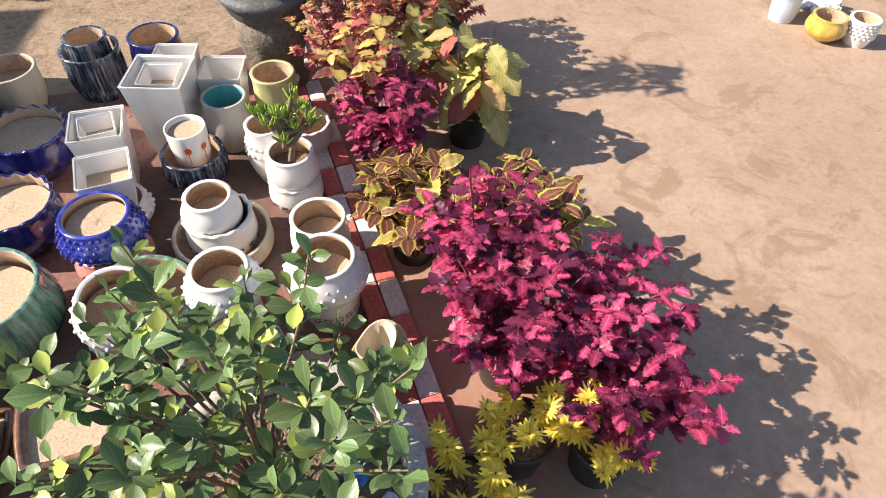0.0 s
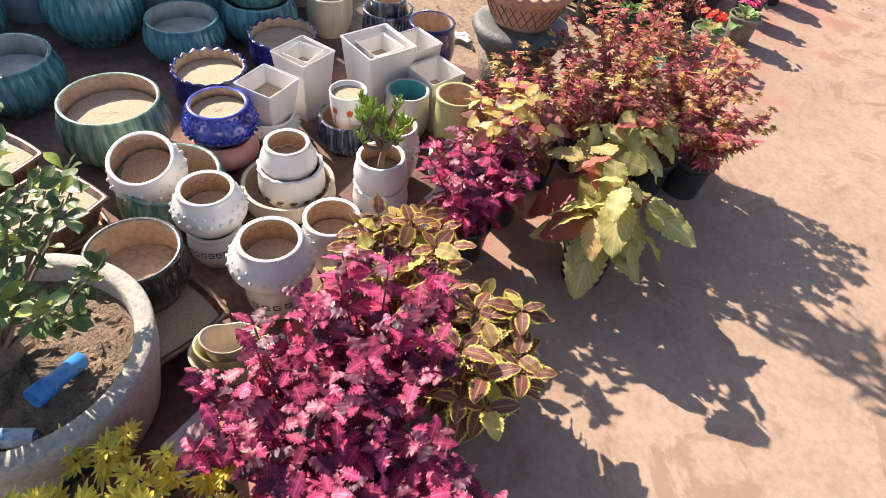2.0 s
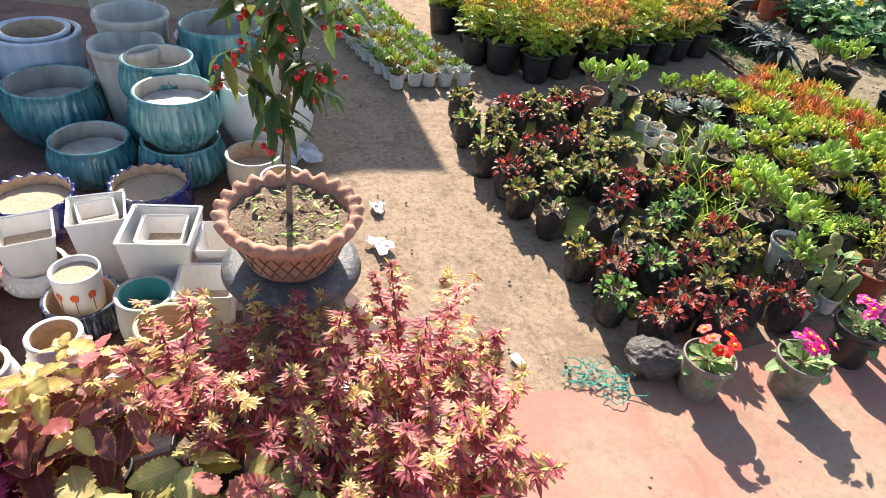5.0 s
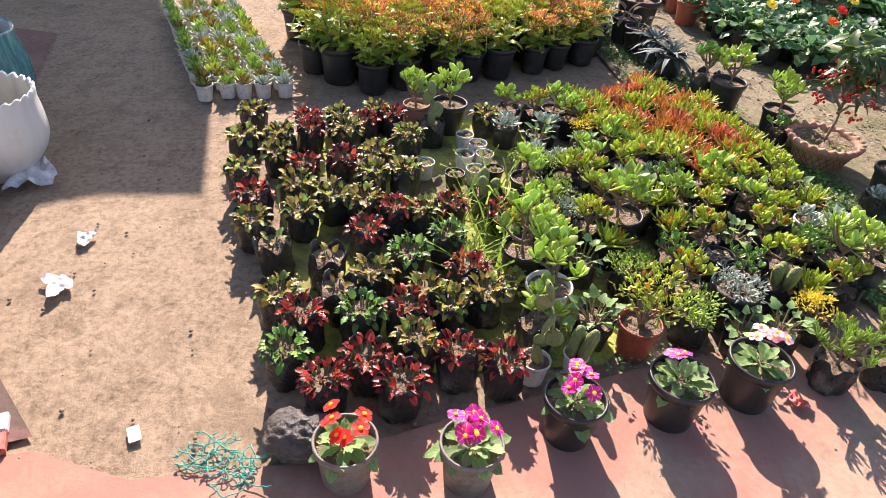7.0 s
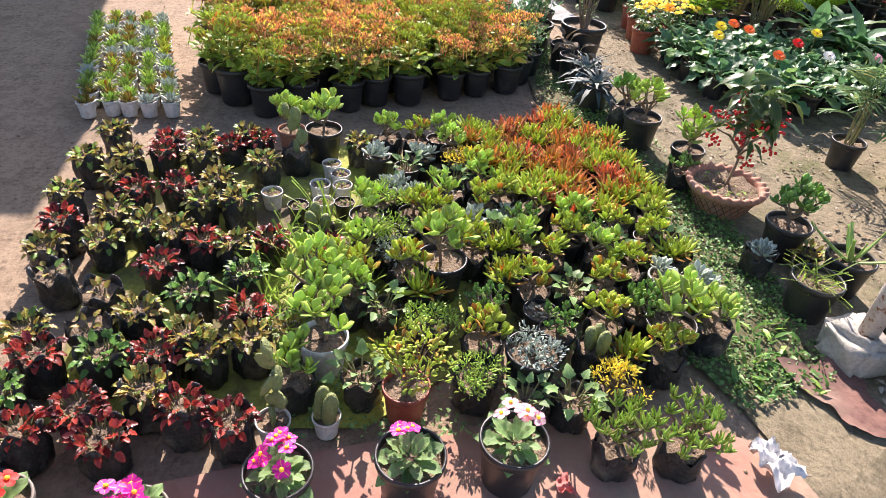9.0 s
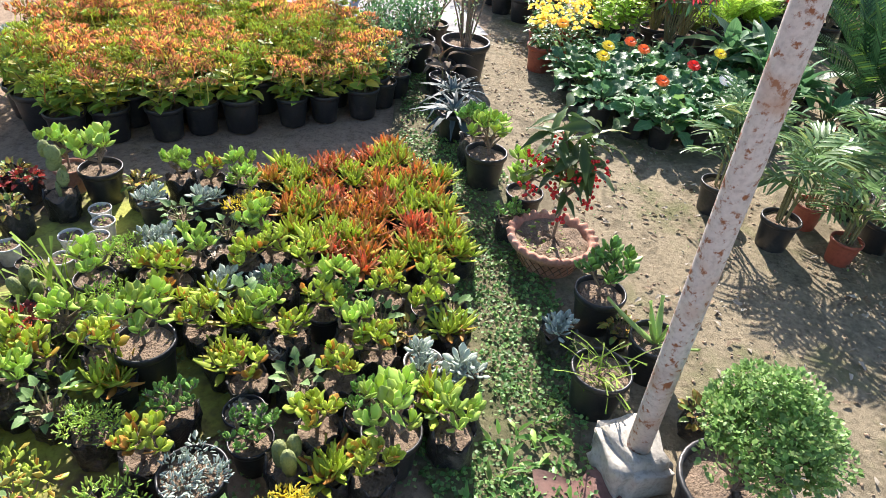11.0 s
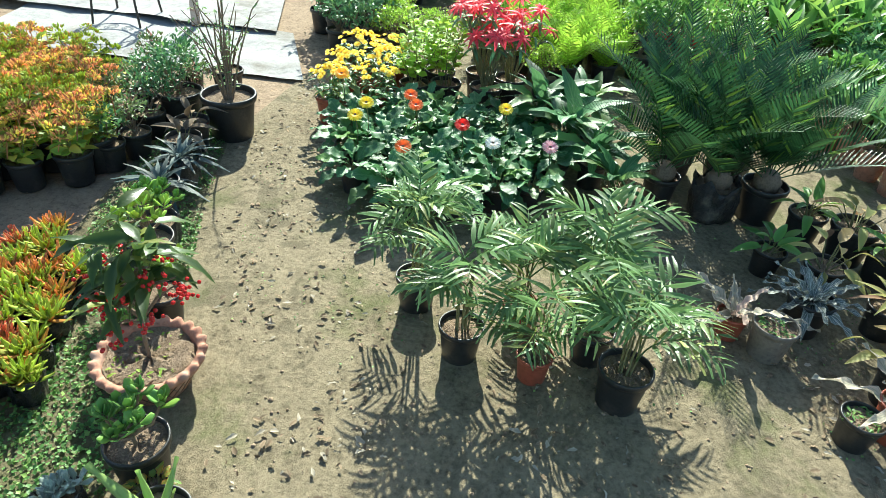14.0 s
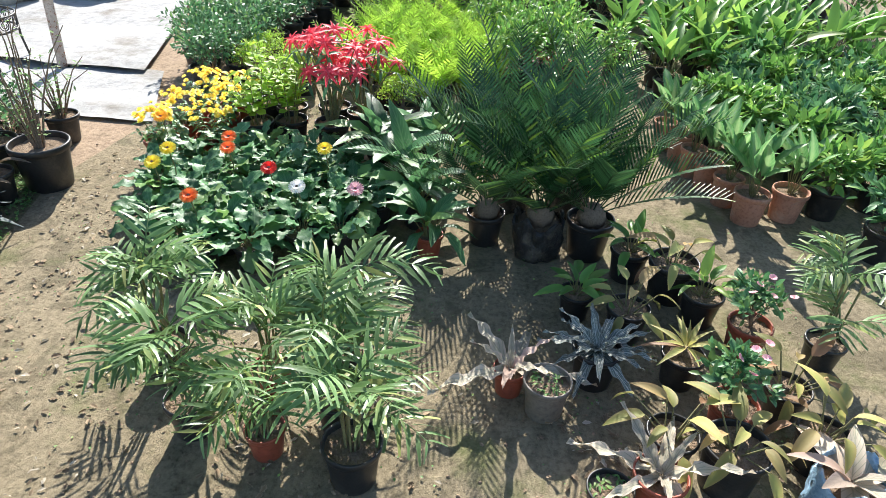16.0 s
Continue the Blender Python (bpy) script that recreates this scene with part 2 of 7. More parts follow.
M_STRIPE = glaze("blue_black_glaze", (0.03, 0.045, 0.075), (0.008, 0.01, 0.018), (0.3, 0.36, 0.42), 0.25, 70)
M_DARK = glaze("black_green_glaze", (0.02, 0.025, 0.022), (0.008, 0.009, 0.008), (0.09, 0.1, 0.08), 0.2, 50)
M_LIMEG = glaze("lime_cream_glaze", (0.5, 0.46, 0.2), (0.36, 0.33, 0.16), (0.62, 0.6, 0.34), 0.4, 25, 0.2)
M_BROWN = glaze("brown_glaze", (0.16, 0.075, 0.035), (0.05, 0.025, 0.014), (0.3, 0.17, 0.08), 0.3, 30)
M_BISQUE = grainy("unglazed_inside", (0.45, 0.31, 0.2), (0.58, 0.43, 0.29), 7, 60, 0.9, 0.2, 0.004, ((0.33, 0.23, 0.15), 9, 0.52, 0.75))
M_STEM = grainy("green_stem", (0.12, 0.13, 0.05), (0.24, 0.22, 0.1), 30, 120, 0.7, 0.3, 0.003)
M_BARK = grainy("bark", (0.12, 0.085, 0.055), (0.27, 0.2, 0.14), 25, 120, 0.9, 0.8, 0.006)
M_PURPLESTEM = grainy("purple_stem", (0.1, 0.025, 0.04), (0.25, 0.09, 0.09), 30, 90, 0.6, 0.3, 0.003)

L_MAG = leaf_mat("magenta_coleus_leaf", (0.42, 0.03, 0.11), (0.12, 0.01, 0.042), 0.55, (0.4, 0.95), 0.45, 0.25, (0.6, 0.15, 0.22), ((0.07, 0.01, 0.032), 0.46), 8)
L_YP = leaf_mat("purple_yellow_coleus_leaf", (0.13, 0.032, 0.04), (0.52, 0.46, 0.075), 0.32, (0.68, 0.88), 0.45, 0.24, (0.28, 0.19, 0.06), ((0.44, 0.4, 0.09), 0.14), 9)
L_LIMEC = leaf_mat("lime_coleus_leaf", (0.38, 0.34, 0.11), (0.26, 0.27, 0.07), 0.3, (0.3, 0.95), 0.45, 0.25, (0.5, 0.45, 0.22), ((0.36, 0.11, 0.08), 0.26), 9)
L_BROWNC = leaf_mat("brown_coleus_leaf", (0.16, 0.05, 0.05), (0.4, 0.26, 0.06), 0.35, (0.75, 0.95), 0.45, 0.25, (0.25, 0.1, 0.07))
L_FINE = leaf_mat("red_gold_coleus_leaf", (0.42, 0.09, 0.12), (0.29, 0.06, 0.075), 0.5, (0.3, 0.9), 0.5, 0.3, (0.48, 0.22, 0.17), ((0.48, 0.4, 0.13), 0.26))
L_FINEY = leaf_mat("gold_tip_coleus_leaf", (0.5, 0.42, 0.13), (0.42, 0.28, 0.11), 0.35, (0.3, 0.9), 0.45, 0.3, None, ((0.36, 0.1, 0.1), 0.4))
L_YEL = leaf_mat("yellow_coleus_leaf", (0.72, 0.6, 0.1), (0.62, 0.54, 0.09), 0.25, (0.3, 0.9), 0.5, 0.32, None, ((0.4, 0.42, 0.08), 0.2))
L_FIG = leaf_mat("round_green_leaf", (0.07, 0.115, 0.036), (0.085, 0.135, 0.045), 0.45, (0.3, 0.9), 0.38, 0.12, (0.12, 0.18, 0.08), ((0.24, 0.29, 0.06), 0.2), 9)
L_JADE = leaf_mat("jade_leaf", (0.3, 0.43, 0.08), (0.38, 0.5, 0.12), 0.4, (0.3, 0.9), 0.35, 0.2, None, ((0.36, 0.44, 0.08), 0.3))
L_JADED = leaf_mat("dark_jade_leaf", (0.13, 0.25, 0.06), (0.18, 0.31, 0.08), 0.4, (0.3, 0.9), 0.35, 0.18, None, ((0.2, 0.32, 0.06), 0.3))
L_FINGER = leaf_mat("finger_jade_leaf", (0.2, 0.31, 0.055), (0.26, 0.37, 0.07), 0.4, (0.3, 0.9), 0.38, 0.15, None, ((0.3, 0.32, 0.08), 0.2))
L_ECHE = leaf_mat("grey_echeveria_leaf", (0.27, 0.32, 0.26), (0.36, 0.4, 0.34), 0.3, (0.3, 0.9), 0.55, 0.1)
L_ORANGE = leaf_mat("orange_flapjack_leaf", (0.4, 0.42, 0.07), (0.46, 0.36, 0.08), 0.45, (0.3, 0.95), 0.4, 0.26, None, ((0.46, 0.2, 0.08), 0.22), tip=(0.5, 0.2, 0.07))
L_LIMEF = leaf_mat("lime_fan_leaf", (0.34, 0.44, 0.06), (0.42, 0.46, 0.08), 0.35, (0.3, 0.95), 0.4, 0.25, None, ((0.45, 0.22, 0.05), 0.2))
L_REDFAN = leaf_mat("red_flapjack_leaf", (0.38, 0.28, 0.09), (0.46, 0.2, 0.1), 0.45, (0.3, 0.95), 0.4, 0.26, None, ((0.52, 0.34, 0.2), 0.3), tip=(0.5, 0.13, 0.07))
L_BEG = leaf_mat("red_begonia_leaf", (0.31, 0.035, 0.03), (0.38, 0.07, 0.035), 0.55, (0.3, 0.95), 0.36, 0.28, None, ((0.1, 0.015, 0.018), 0.38))
L_BEGG = leaf_mat("green_begonia_leaf", (0.27, 0.26, 0.055), (0.36, 0.18, 0.05), 0.5, (0.4, 0.95), 0.42, 0.26, None, ((0.17, 0.27, 0.06), 0.4))
L_KAL = leaf_mat("kalanchoe_leaf", (0.2, 0.32, 0.055), (0.3, 0.38, 0.06), 0.45, (0.3, 0.95), 0.5, 0.28, None, ((0.5, 0.44, 0.08), 0.36))
L_KFL = leaf_mat("kalanchoe_bud", (0.54, 0.26, 0.14), (0.6, 0.35, 0.19), 0.55, (0.3, 0.95), 0.7, 0.3, None, ((0.56, 0.54, 0.14), 0.5))
L_PRIM = leaf_mat("primula_leaf", (0.15, 0.26, 0.08), (0.2, 0.32, 0.11), 0.35, (0.3, 0.95), 0.55, 0.25, (0.25, 0.36, 0.16), None, 10)
F_MAG = leaf_mat("magenta_petal", (0.75, 0.62, 0.05), (0.58, 0.02, 0.3), 0.25, (0.02, 0.1), 0.5, 0.3)
F_RED = leaf_mat("red_petal", (0.7, 0.03, 0.02), (0.72, 0.03, 0.025), 0.25, (0.3, 0.9), 0.5, 0.3)
F_PINK = leaf_mat("pink_petal", (0.75, 0.5, 0.5), (0.72, 0.25, 0.42), 0.3, (0.45, 0.95), 0.5, 0.3)
F_YEL = leaf_mat("yellow_petal", (0.8, 0.62, 0.03), (0.82, 0.66, 0.08), 0.2, (0.3, 0.9), 0.5, 0.3)
F_LEMON = leaf_mat("lemon_petal", (0.82, 0.66, 0.08), (0.84, 0.74, 0.26), 0.25, (0.3, 0.9), 0.5, 0.3)
F_ORANGE = leaf_mat("orange_petal", (0.8, 0.16, 0.03), (0.82, 0.2, 0.05), 0.2, (0.3, 0.9), 0.5, 0.3)
F_GOLD = leaf_mat("gold_petal", (0.85, 0.42, 0.03), (0.85, 0.45, 0.04), 0.2, (0.3, 0.9), 0.5, 0.3)
F_WHITE = leaf_mat("white_petal", (0.75, 0.72, 0.68), (0.8, 0.76, 0.74), 0.15, (0.3, 0.9), 0.5, 0.3)
F_POIN = leaf_mat("poinsettia_bract", (0.62, 0.03, 0.06), (0.68, 0.05, 0.09), 0.3, (0.3, 0.9), 0.5, 0.3, (0.75, 0.2, 0.2))
L_PALM = leaf_mat("palm_leaflet", (0.12, 0.2, 0.075), (0.16, 0.25, 0.1), 0.45, (0.3, 0.95), 0.36, 0.25, None, ((0.3, 0.33, 0.11), 0.16))
L_CYC = leaf_mat("cycad_leaflet", (0.026, 0.068, 0.026), (0.04, 0.1, 0.034), 0.5, (0.3, 0.95), 0.36, 0.16, None, ((0.12, 0.2, 0.03), 0.16))
L_DEEP = leaf_mat("deep_green_leaf", (0.06, 0.15, 0.06), (0.085, 0.19, 0.075), 0.4, (0.3, 0.95), 0.42, 0.22, (0.12, 0.22, 0.1), ((0.14, 0.24, 0.07), 0.25), 8)
L_MID = leaf_mat("mid_green_leaf", (0.1, 0.21, 0.045), (0.13, 0.26, 0.055), 0.4, (0.3, 0.95), 0.42, 0.25, None, ((0.24, 0.36, 0.07), 0.3))
L_LIMEB = leaf_mat("lime_shrub_leaf", (0.26, 0.4, 0.045), (0.32, 0.46, 0.06), 0.35, (0.3, 0.95), 0.5, 0.3)
L_HOSTA = leaf_mat("pale_banded_leaf", (0.24, 0.35, 0.15), (0.1, 0.22, 0.075), 0.35, (0.15, 0.6), 0.42, 0.25, (0.2, 0.32, 0.13), None, 8)
L_BROM = leaf_mat("dusty_bromeliad_leaf", (0.36, 0.32, 0.24), (0.46, 0.38, 0.3), 0.35, (0.5, 0.95), 0.6, 0.2, (0.22, 0.22, 0.16), ((0.42, 0.3, 0.24), 0.25), 6)
L_BROMG = leaf_mat("banded_grey_bromeliad_leaf", (0.09, 0.112, 0.098), (0.18, 0.195, 0.173), 0.3, (0.5, 0.95), 0.5, 0.15, (0.4, 0.4, 0.36), None, 7)
L_SICK = leaf_mat("yellowing_leaf", (0.29, 0.29, 0.09), (0.36, 0.3, 0.11), 0.4, (0.4, 0.95), 0.55, 0.26, None, ((0.3, 0.17, 0.09), 0.35))
L_ALOE = leaf_mat("aloe_leaf", (0.24, 0.36, 0.1), (0.32, 0.42, 0.14), 0.25, (0.3, 0.95), 0.4, 0.2)
L_BUSH = leaf_mat("boxwood_leaf", (0.16, 0.27, 0.08), (0.2, 0.32, 0.1), 0.4, (0.3, 0.95), 0.45, 0.25, None, ((0.3, 0.38, 0.14), 0.25))
L_ROSE = leaf_mat("rose_bush_leaf", (0.11, 0.17, 0.06), (0.15, 0.21, 0.08), 0.45, (0.3, 0.95), 0.45, 0.22, None, ((0.22, 0.1, 0.08), 0.2))
L_GRASS = leaf_mat("grass_blade", (0.22, 0.34, 0.05), (0.28, 0.38, 0.06), 0.35, (0.3, 0.95), 0.5, 0.3)
L_CLOVER = leaf_mat("creeping_weed_leaf", (0.09, 0.19, 0.05), (0.13, 0.24, 0.07), 0.45, (0.3, 0.95), 0.5, 0.2, None, ((0.2, 0.3, 0.08), 0.3))
L_DRY = leaf_mat("dry_leaf", (0.16, 0.115, 0.07), (0.24, 0.18, 0.12), 0.5, (0.3, 0.95), 0.85, 0.1)
L_DUSK = leaf_mat("slate_strap_leaf", (0.05, 0.075, 0.07), (0.075, 0.1, 0.09), 0.4, (0.3, 0.95), 0.6, 0.1)
L_ARD = leaf_mat("ardisia_leaf", (0.05, 0.09, 0.025), (0.08, 0.12, 0.03), 0.4, (0.3, 0.95), 0.35, 0.25, None, ((0.22, 0.24, 0.05), 0.15))
L_PALE = leaf_mat("bleached_dry_leaf", (0.3, 0.26, 0.2), (0.36, 0.32, 0.25), 0.4, (0.3, 0.95), 0.8, 0.1)
M_BERRY = grainy("red_berry", (0.5, 0.012, 0.018), (0.68, 0.03, 0.03), 40, 90, 0.25, 0.05, 0.001)
M_CACTUS = grainy("spotted_cactus", (0.16, 0.2, 0.06), (0.27, 0.3, 0.11), 30, 110, 0.7, 0.8, 0.01)
M_PLASTICBLUE = grainy("blue_pipe", (0.02, 0.19, 0.5), (0.04, 0.26, 0.62), 20, 80, 0.4, 0.1, 0.002)
M_PIPEWORN = grainy("worn_blue_pipe", (0.34, 0.42, 0.5), (0.56, 0.62, 0.68), 14, 80, 0.55, 0.2, 0.003, ((0.04, 0.24, 0.58), 16, 0.5, 0.6))
M_WHITECLOTH = grainy("white_rag", (0.66, 0.63, 0.6), (0.8, 0.78, 0.76), 18, 60, 0.7, 0.4, 0.01, ((0.5, 0.3, 0.28), 12, 0.6, 0.8))
M_ROPE = grainy("teal_twine", (0.03, 0.33, 0.26), (0.06, 0.45, 0.36), 40, 120, 0.6, 0.3, 0.002)
M_RUST = grainy("painted_pipe", (0.5, 0.43, 0.39), (0.6, 0.54, 0.5), 5, 90, 0.6, 0.3, 0.004, ((0.25, 0.09, 0.035), 46, 0.54, 0.62), stain=((0.42, 0.24, 0.15), 11, 0.53, 0.72))
M_IRON = grainy("black_iron", (0.02, 0.02, 0.02), (0.05, 0.045, 0.04), 12, 70, 0.5, 0.2, 0.003)
M_BLUEBAG = grainy("blue_bag", (0.1, 0.3, 0.52), (0.4, 0.55, 0.68), 9, 50, 0.5, 0.5, 0.02)
M_CLEAR = grainy("dusty_clear_plastic", (0.5, 0.44, 0.37), (0.68, 0.62, 0.55), 4, 30, 0.35, 0.5, 0.03)
M_KERBRED = grainy("red_kerb_paint", (0.46, 0.1, 0.085), (0.58, 0.17, 0.14), 9, 60, 0.7, 0.3, 0.004, ((0.4, 0.3, 0.22), 8, 0.58, 0.8))
M_KERBWHITE = grainy("white_kerb_paint", (0.6, 0.57, 0.53), (0.75, 0.72, 0.68), 9, 60, 0.7, 0.3, 0.004, ((0.42, 0.33, 0.25), 8, 0.56, 0.8))
M_INK = grainy("dark_motif", (0.05, 0.04, 0.035), (0.09, 0.075, 0.06), 30, 90, 0.6, 0.1, 0.001)
M_TULIP = grainy("orange_red_enamel", (0.5, 0.06, 0.02), (0.65, 0.12, 0.03), 30, 90, 0.35, 0.1, 0.001)
M_CASTER = grainy("shade_net", (0.03, 0.05, 0.035), (0.05, 0.08, 0.05), 5, 60, 0.9, 0.2, 0.002)
M_CYAN = glaze("turquoise_glaze", (0.1, 0.42, 0.42), (0.06, 0.3, 0.3), (0.2, 0.52, 0.5), 0.3, 20, 0.3)

# ---- shapes ----
rng = np.random.default_rng(7)


def quad_mesh(name, shape, material, smooth=True):
    """A mesh from (places, quads, uv per place)."""
    V, F, U = shape
    me = bpy.data.meshes.new(name)
    me.vertices.add(len(V))
    me.vertices.foreach_set("co", np.asarray(V, np.float32).ravel())
    F = np.asarray(F, np.int32)
    me.loops.add(F.size)
    me.loops.foreach_set("vertex_index", F.ravel())
    me.polygons.add(len(F))
    me.polygons.foreach_set("loop_start", np.arange(0, F.size, 4, dtype=np.int32))
    me.polygons.foreach_set("use_smooth", np.full(len(F), smooth))
    uv = me.uv_layers.new(name="UVMap")
    uv.data.foreach_set("uv", np.asarray(U, np.float32)[F.ravel()].ravel())
    me.update(calc_edges=True)
    me.validate()
    me.materials.append(material)
    return me


def join(shapes):
    V, F, U, n = [], [], [], 0
    for v, f, u in shapes:
        V.append(np.asarray(v, float))
        F.append(np.asarray(f, int) + n)
        U.append(np.asarray(u, float))
        n += len(v)
    return np.concatenate(V), np.concatenate(F), np.concatenate(U)


def moved(shape, m):
    if isinstance(shape, Leaves):
        return Leaves(shape.template, shape.base + np.array(m.translation), shape.aim, shape.size, shape.twist)
    V, F, U = shape
    M = np.array(m)
    return V @ M[:3, :3].T + M[:3, 3], F, U


def grid_faces(rows, cols, wrap=False):
    F = []
    for i in range(rows - 1):
        for j in range(cols if wrap else cols - 1):
            k = (j + 1) % cols
            F.append((i * cols + j, i * cols + k, (i + 1) * cols + k, (i + 1) * cols + j))
    return np.array(F)


def lathe(profile, seg=32, shape=None):
    """A turned body; shape(angle, height share, radius, z) may bend radius and height."""
    P = np.array(profile, float)
    a = np.linspace(0, 2 * math.pi, seg, endpoint=False)
    V = []
    for i, (r, z) in enumerate(P):
        rr, zz = np.full(seg, r), np.full(seg, z)
        if shape:
            rr, zz = shape(a, i / (len(P) - 1), rr, zz)
        V.append(np.stack([rr * np.cos(a), rr * np.sin(a), zz], 1))
    V = np.concatenate(V)
    U = np.stack([np.tile(a / 6.283, len(P)), np.repeat(np.linspace(0, 1, len(P)), seg)], 1)
    return V, grid_faces(len(P), seg, True), U


def disc(r, z, seg=24, rings=4, rough=0.0):
    return lathe([(r * (1 - i / rings) + 1e-4, z + rough * (i / rings)) for i in range(rings + 1)], seg,
                 (lambda a, t, rr, zz: (rr, zz + rng.normal(0, rough + 1e-6, len(a)))) if rough else None)


def tube(points, radii, seg=6):
    P = np.array(points, float)
    R = np.broadcast_to(np.array(radii, float), (len(P),))
    T = np.gradient(P, axis=0)
    T /= np.linalg.norm(T, axis=1, keepdims=True) + 1e-9
    ref = np.array([0, 0, 1.0]) if abs(T[0][2]) < 0.8 else np.array([1.0, 0, 0])
    A = np.cross(T, ref)
    A /= np.linalg.norm(A, axis=1, keepdims=True) + 1e-9
    B = np.cross(T, A)
    a = np.linspace(0, 2 * math.pi, seg, endpoint=False)
    V = (P[:, None] + R[:, None, None] * (A[:, None] * np.cos(a)[None, :, None] + B[:, None] * np.sin(a)[None, :, None])).reshape(-1, 3)
    U = np.stack([np.repeat(np.linspace(0, 1, len(P)), seg), np.tile(np.linspace(0, 1, seg), len(P))], 1)
    return V, grid_faces(len(P), seg, True), U


def ball(r=1.0, seg=8, rings=5, flat=1.0):
    return lathe([(max(1e-4, r * math.sin(math.pi * i / rings)), -r * flat * math.cos(math.pi * i / rings)) for i in range(rings + 1)], seg)


def box(sx, sy, sz, z0=0.0, taper=1.0, edge=0.0):
    """A block with softened edges, its base at z0."""
    bm = bmesh.new()
    bmesh.ops.create_cube(bm, size=1)
    for v in bm.verts:
        k = taper if v.co.z > 0 else 1.0
        v.co = Vector((v.co.x * sx * k, v.co.y * sy * k, (v.co.z + 0.5) * sz + z0))
    if edge:
        bmesh.ops.bevel(bm, geom=bm.edges[:], offset=edge, segments=2, affect="EDGES")
    return bm


WIDTHS = {
    "ovate": lambda u: (u ** 0.5) * (1 - u) ** 0.75 * 1.72,
    "obovate": lambda u: np.sin(math.pi * np.clip(u, 0, 1) ** 1.7) ** 0.8,
    "round": lambda u: np.sqrt(np.clip(1 - (2 * u - 1) ** 2, 0, 1)),
    "lance": lambda u: np.sin(math.pi * u ** 0.75) ** 1.1,
    "strap": lambda u: np.minimum(1, 0.5 + u * 3) * (1 - u ** 3.0),
    "petal": lambda u: np.sin(math.pi * np.clip(u * 0.88 + 0.02, 0, 1) ** 1.6) ** 0.7,
    "heart": lambda u: np.minimum(1, (u * 5) ** 0.6) * (1 - u) ** 0.6 * 1.15,
}


def leaf(length=1.0, width=0.6, kind="ovate", n=6, fold=0.25, curl=0.25, tooth=0.0, wave=0.0, stalk=0.0):
    """One leaf along +y, its face up: (places, quads, uv); uv is along, and from the midrib out."""
    u = np.linspace(0, 1, n + 1)
    w = np.clip(WIDTHS[kind](u), 0, 2) * width / 2
    w[0], w[-1] = max(w[0], 0.012 * length), 0.012 * length
    if tooth:
        w[1:-1:2] *= 1 - tooth
        back = np.where(np.arange(n + 1) % 2 == 0, -tooth * 0.12, tooth * 0.02)
    else:
        back = np.zeros(n + 1)
    V, U = [], []
    for s in (-1, -0.55, 0, 0.55, 1):
        x = s * w
        lift = fold * np.abs(x) - curl * u ** 2 * length + wave * length * 0.06 * np.sin(u * 19 + s) * abs(s)
        y = u * length + stalk + (back * length * abs(s) if abs(s) == 1 else 0)
        V.append(np.stack([x, y, lift], 1))
        U.append(np.stack([u, np.full(n + 1, abs(s))], 1))
    V, U = np.concatenate(V), np.concatenate(U)
    F = [(c * (n + 1) + i, (c + 1) * (n + 1) + i, (c + 1) * (n + 1) + i + 1, c * (n + 1) + i + 1) for c in range(4) for i in range(n)]
    return V, np.array(F), U


def lobed(lobes=5, width=0.3, spread=1.15, n=4):
    """A leaf cut into pointed lobes that meet at its foot."""
    out = []
    for i in range(lobes):
        k = 2 * i / (lobes - 1) - 1
        V, Fc, U = leaf3(1 - 0.42 * abs(k), width, "ovate", n, 0.25, 0.2)
        a = -k * spread
        c, s = math.cos(a), math.sin(a)
        R = np.array([[c, -s, 0], [s, c, 0], [0, 0, 1]])
        out.append((V @ R.T + [0, 0.1, 0.004 * i], Fc, U))
    V, Fc, U = [], [], []
    at = 0
    for v, f, u in out:
        V.append(v)
        Fc.append(f + at)
        U.append(u)
        at += len(v)
    return np.concatenate(V), np.concatenate(Fc), np.concatenate(U)


def leaf3(length=1.0, width=0.6, kind="obovate", n=4, fold=0.2, curl=0.1):
    """A plain leaf of few faces."""
    u = np.linspace(0, 1, n + 1)
    w = np.clip(WIDTHS[kind](u), 0, 2) * width / 2
    w[0], w[-1] = max(w[0], 0.02 * length), max(w[-1], 0.03 * length)
    V, U = [], []
    for s in (-1, 0, 1):
        V.append(np.stack([s * w, u * length, fold * abs(s) * w - curl * u ** 2 * length], 1))
        U.append(np.stack([u, np.full(n + 1, abs(s))], 1))
    F = [(c * (n + 1) + i, (c + 1) * (n + 1) + i, (c + 1) * (n + 1) + i + 1, c * (n + 1) + i + 1) for c in range(2) for i in range(n)]
    return np.concatenate(V), np.array(F), np.concatenate(U)


def fleshy(length=1.0, width=0.55, thick=0.18, kind="obovate", n=4, cup=0.15):
    """A thick succulent leaf along +y."""
    u = np.linspace(0, 1, n + 1)
    w = np.clip(WIDTHS[kind](u), 0, 2) * width / 2
    w[0], w[-1] = max(w[0], 0.06 * length), 0.05 * length
    t = np.sqrt(np.clip(w / (width / 2), 0.05, 1)) * thick / 2
    a = np.linspace(0, 2 * math.pi, 6, endpoint=False)
    V = np.concatenate([np.stack([w[i] * np.cos(a), np.full(6, u[i] * length), t[i] * np.sin(a) + cup * u[i] ** 2 * length], 1) for i in range(n + 1)])
    U = np.stack([np.repeat(u, 6), np.tile(np.abs(np.cos(a)), n + 1)], 1)
    return V, grid_faces(n + 1, 6, True), U


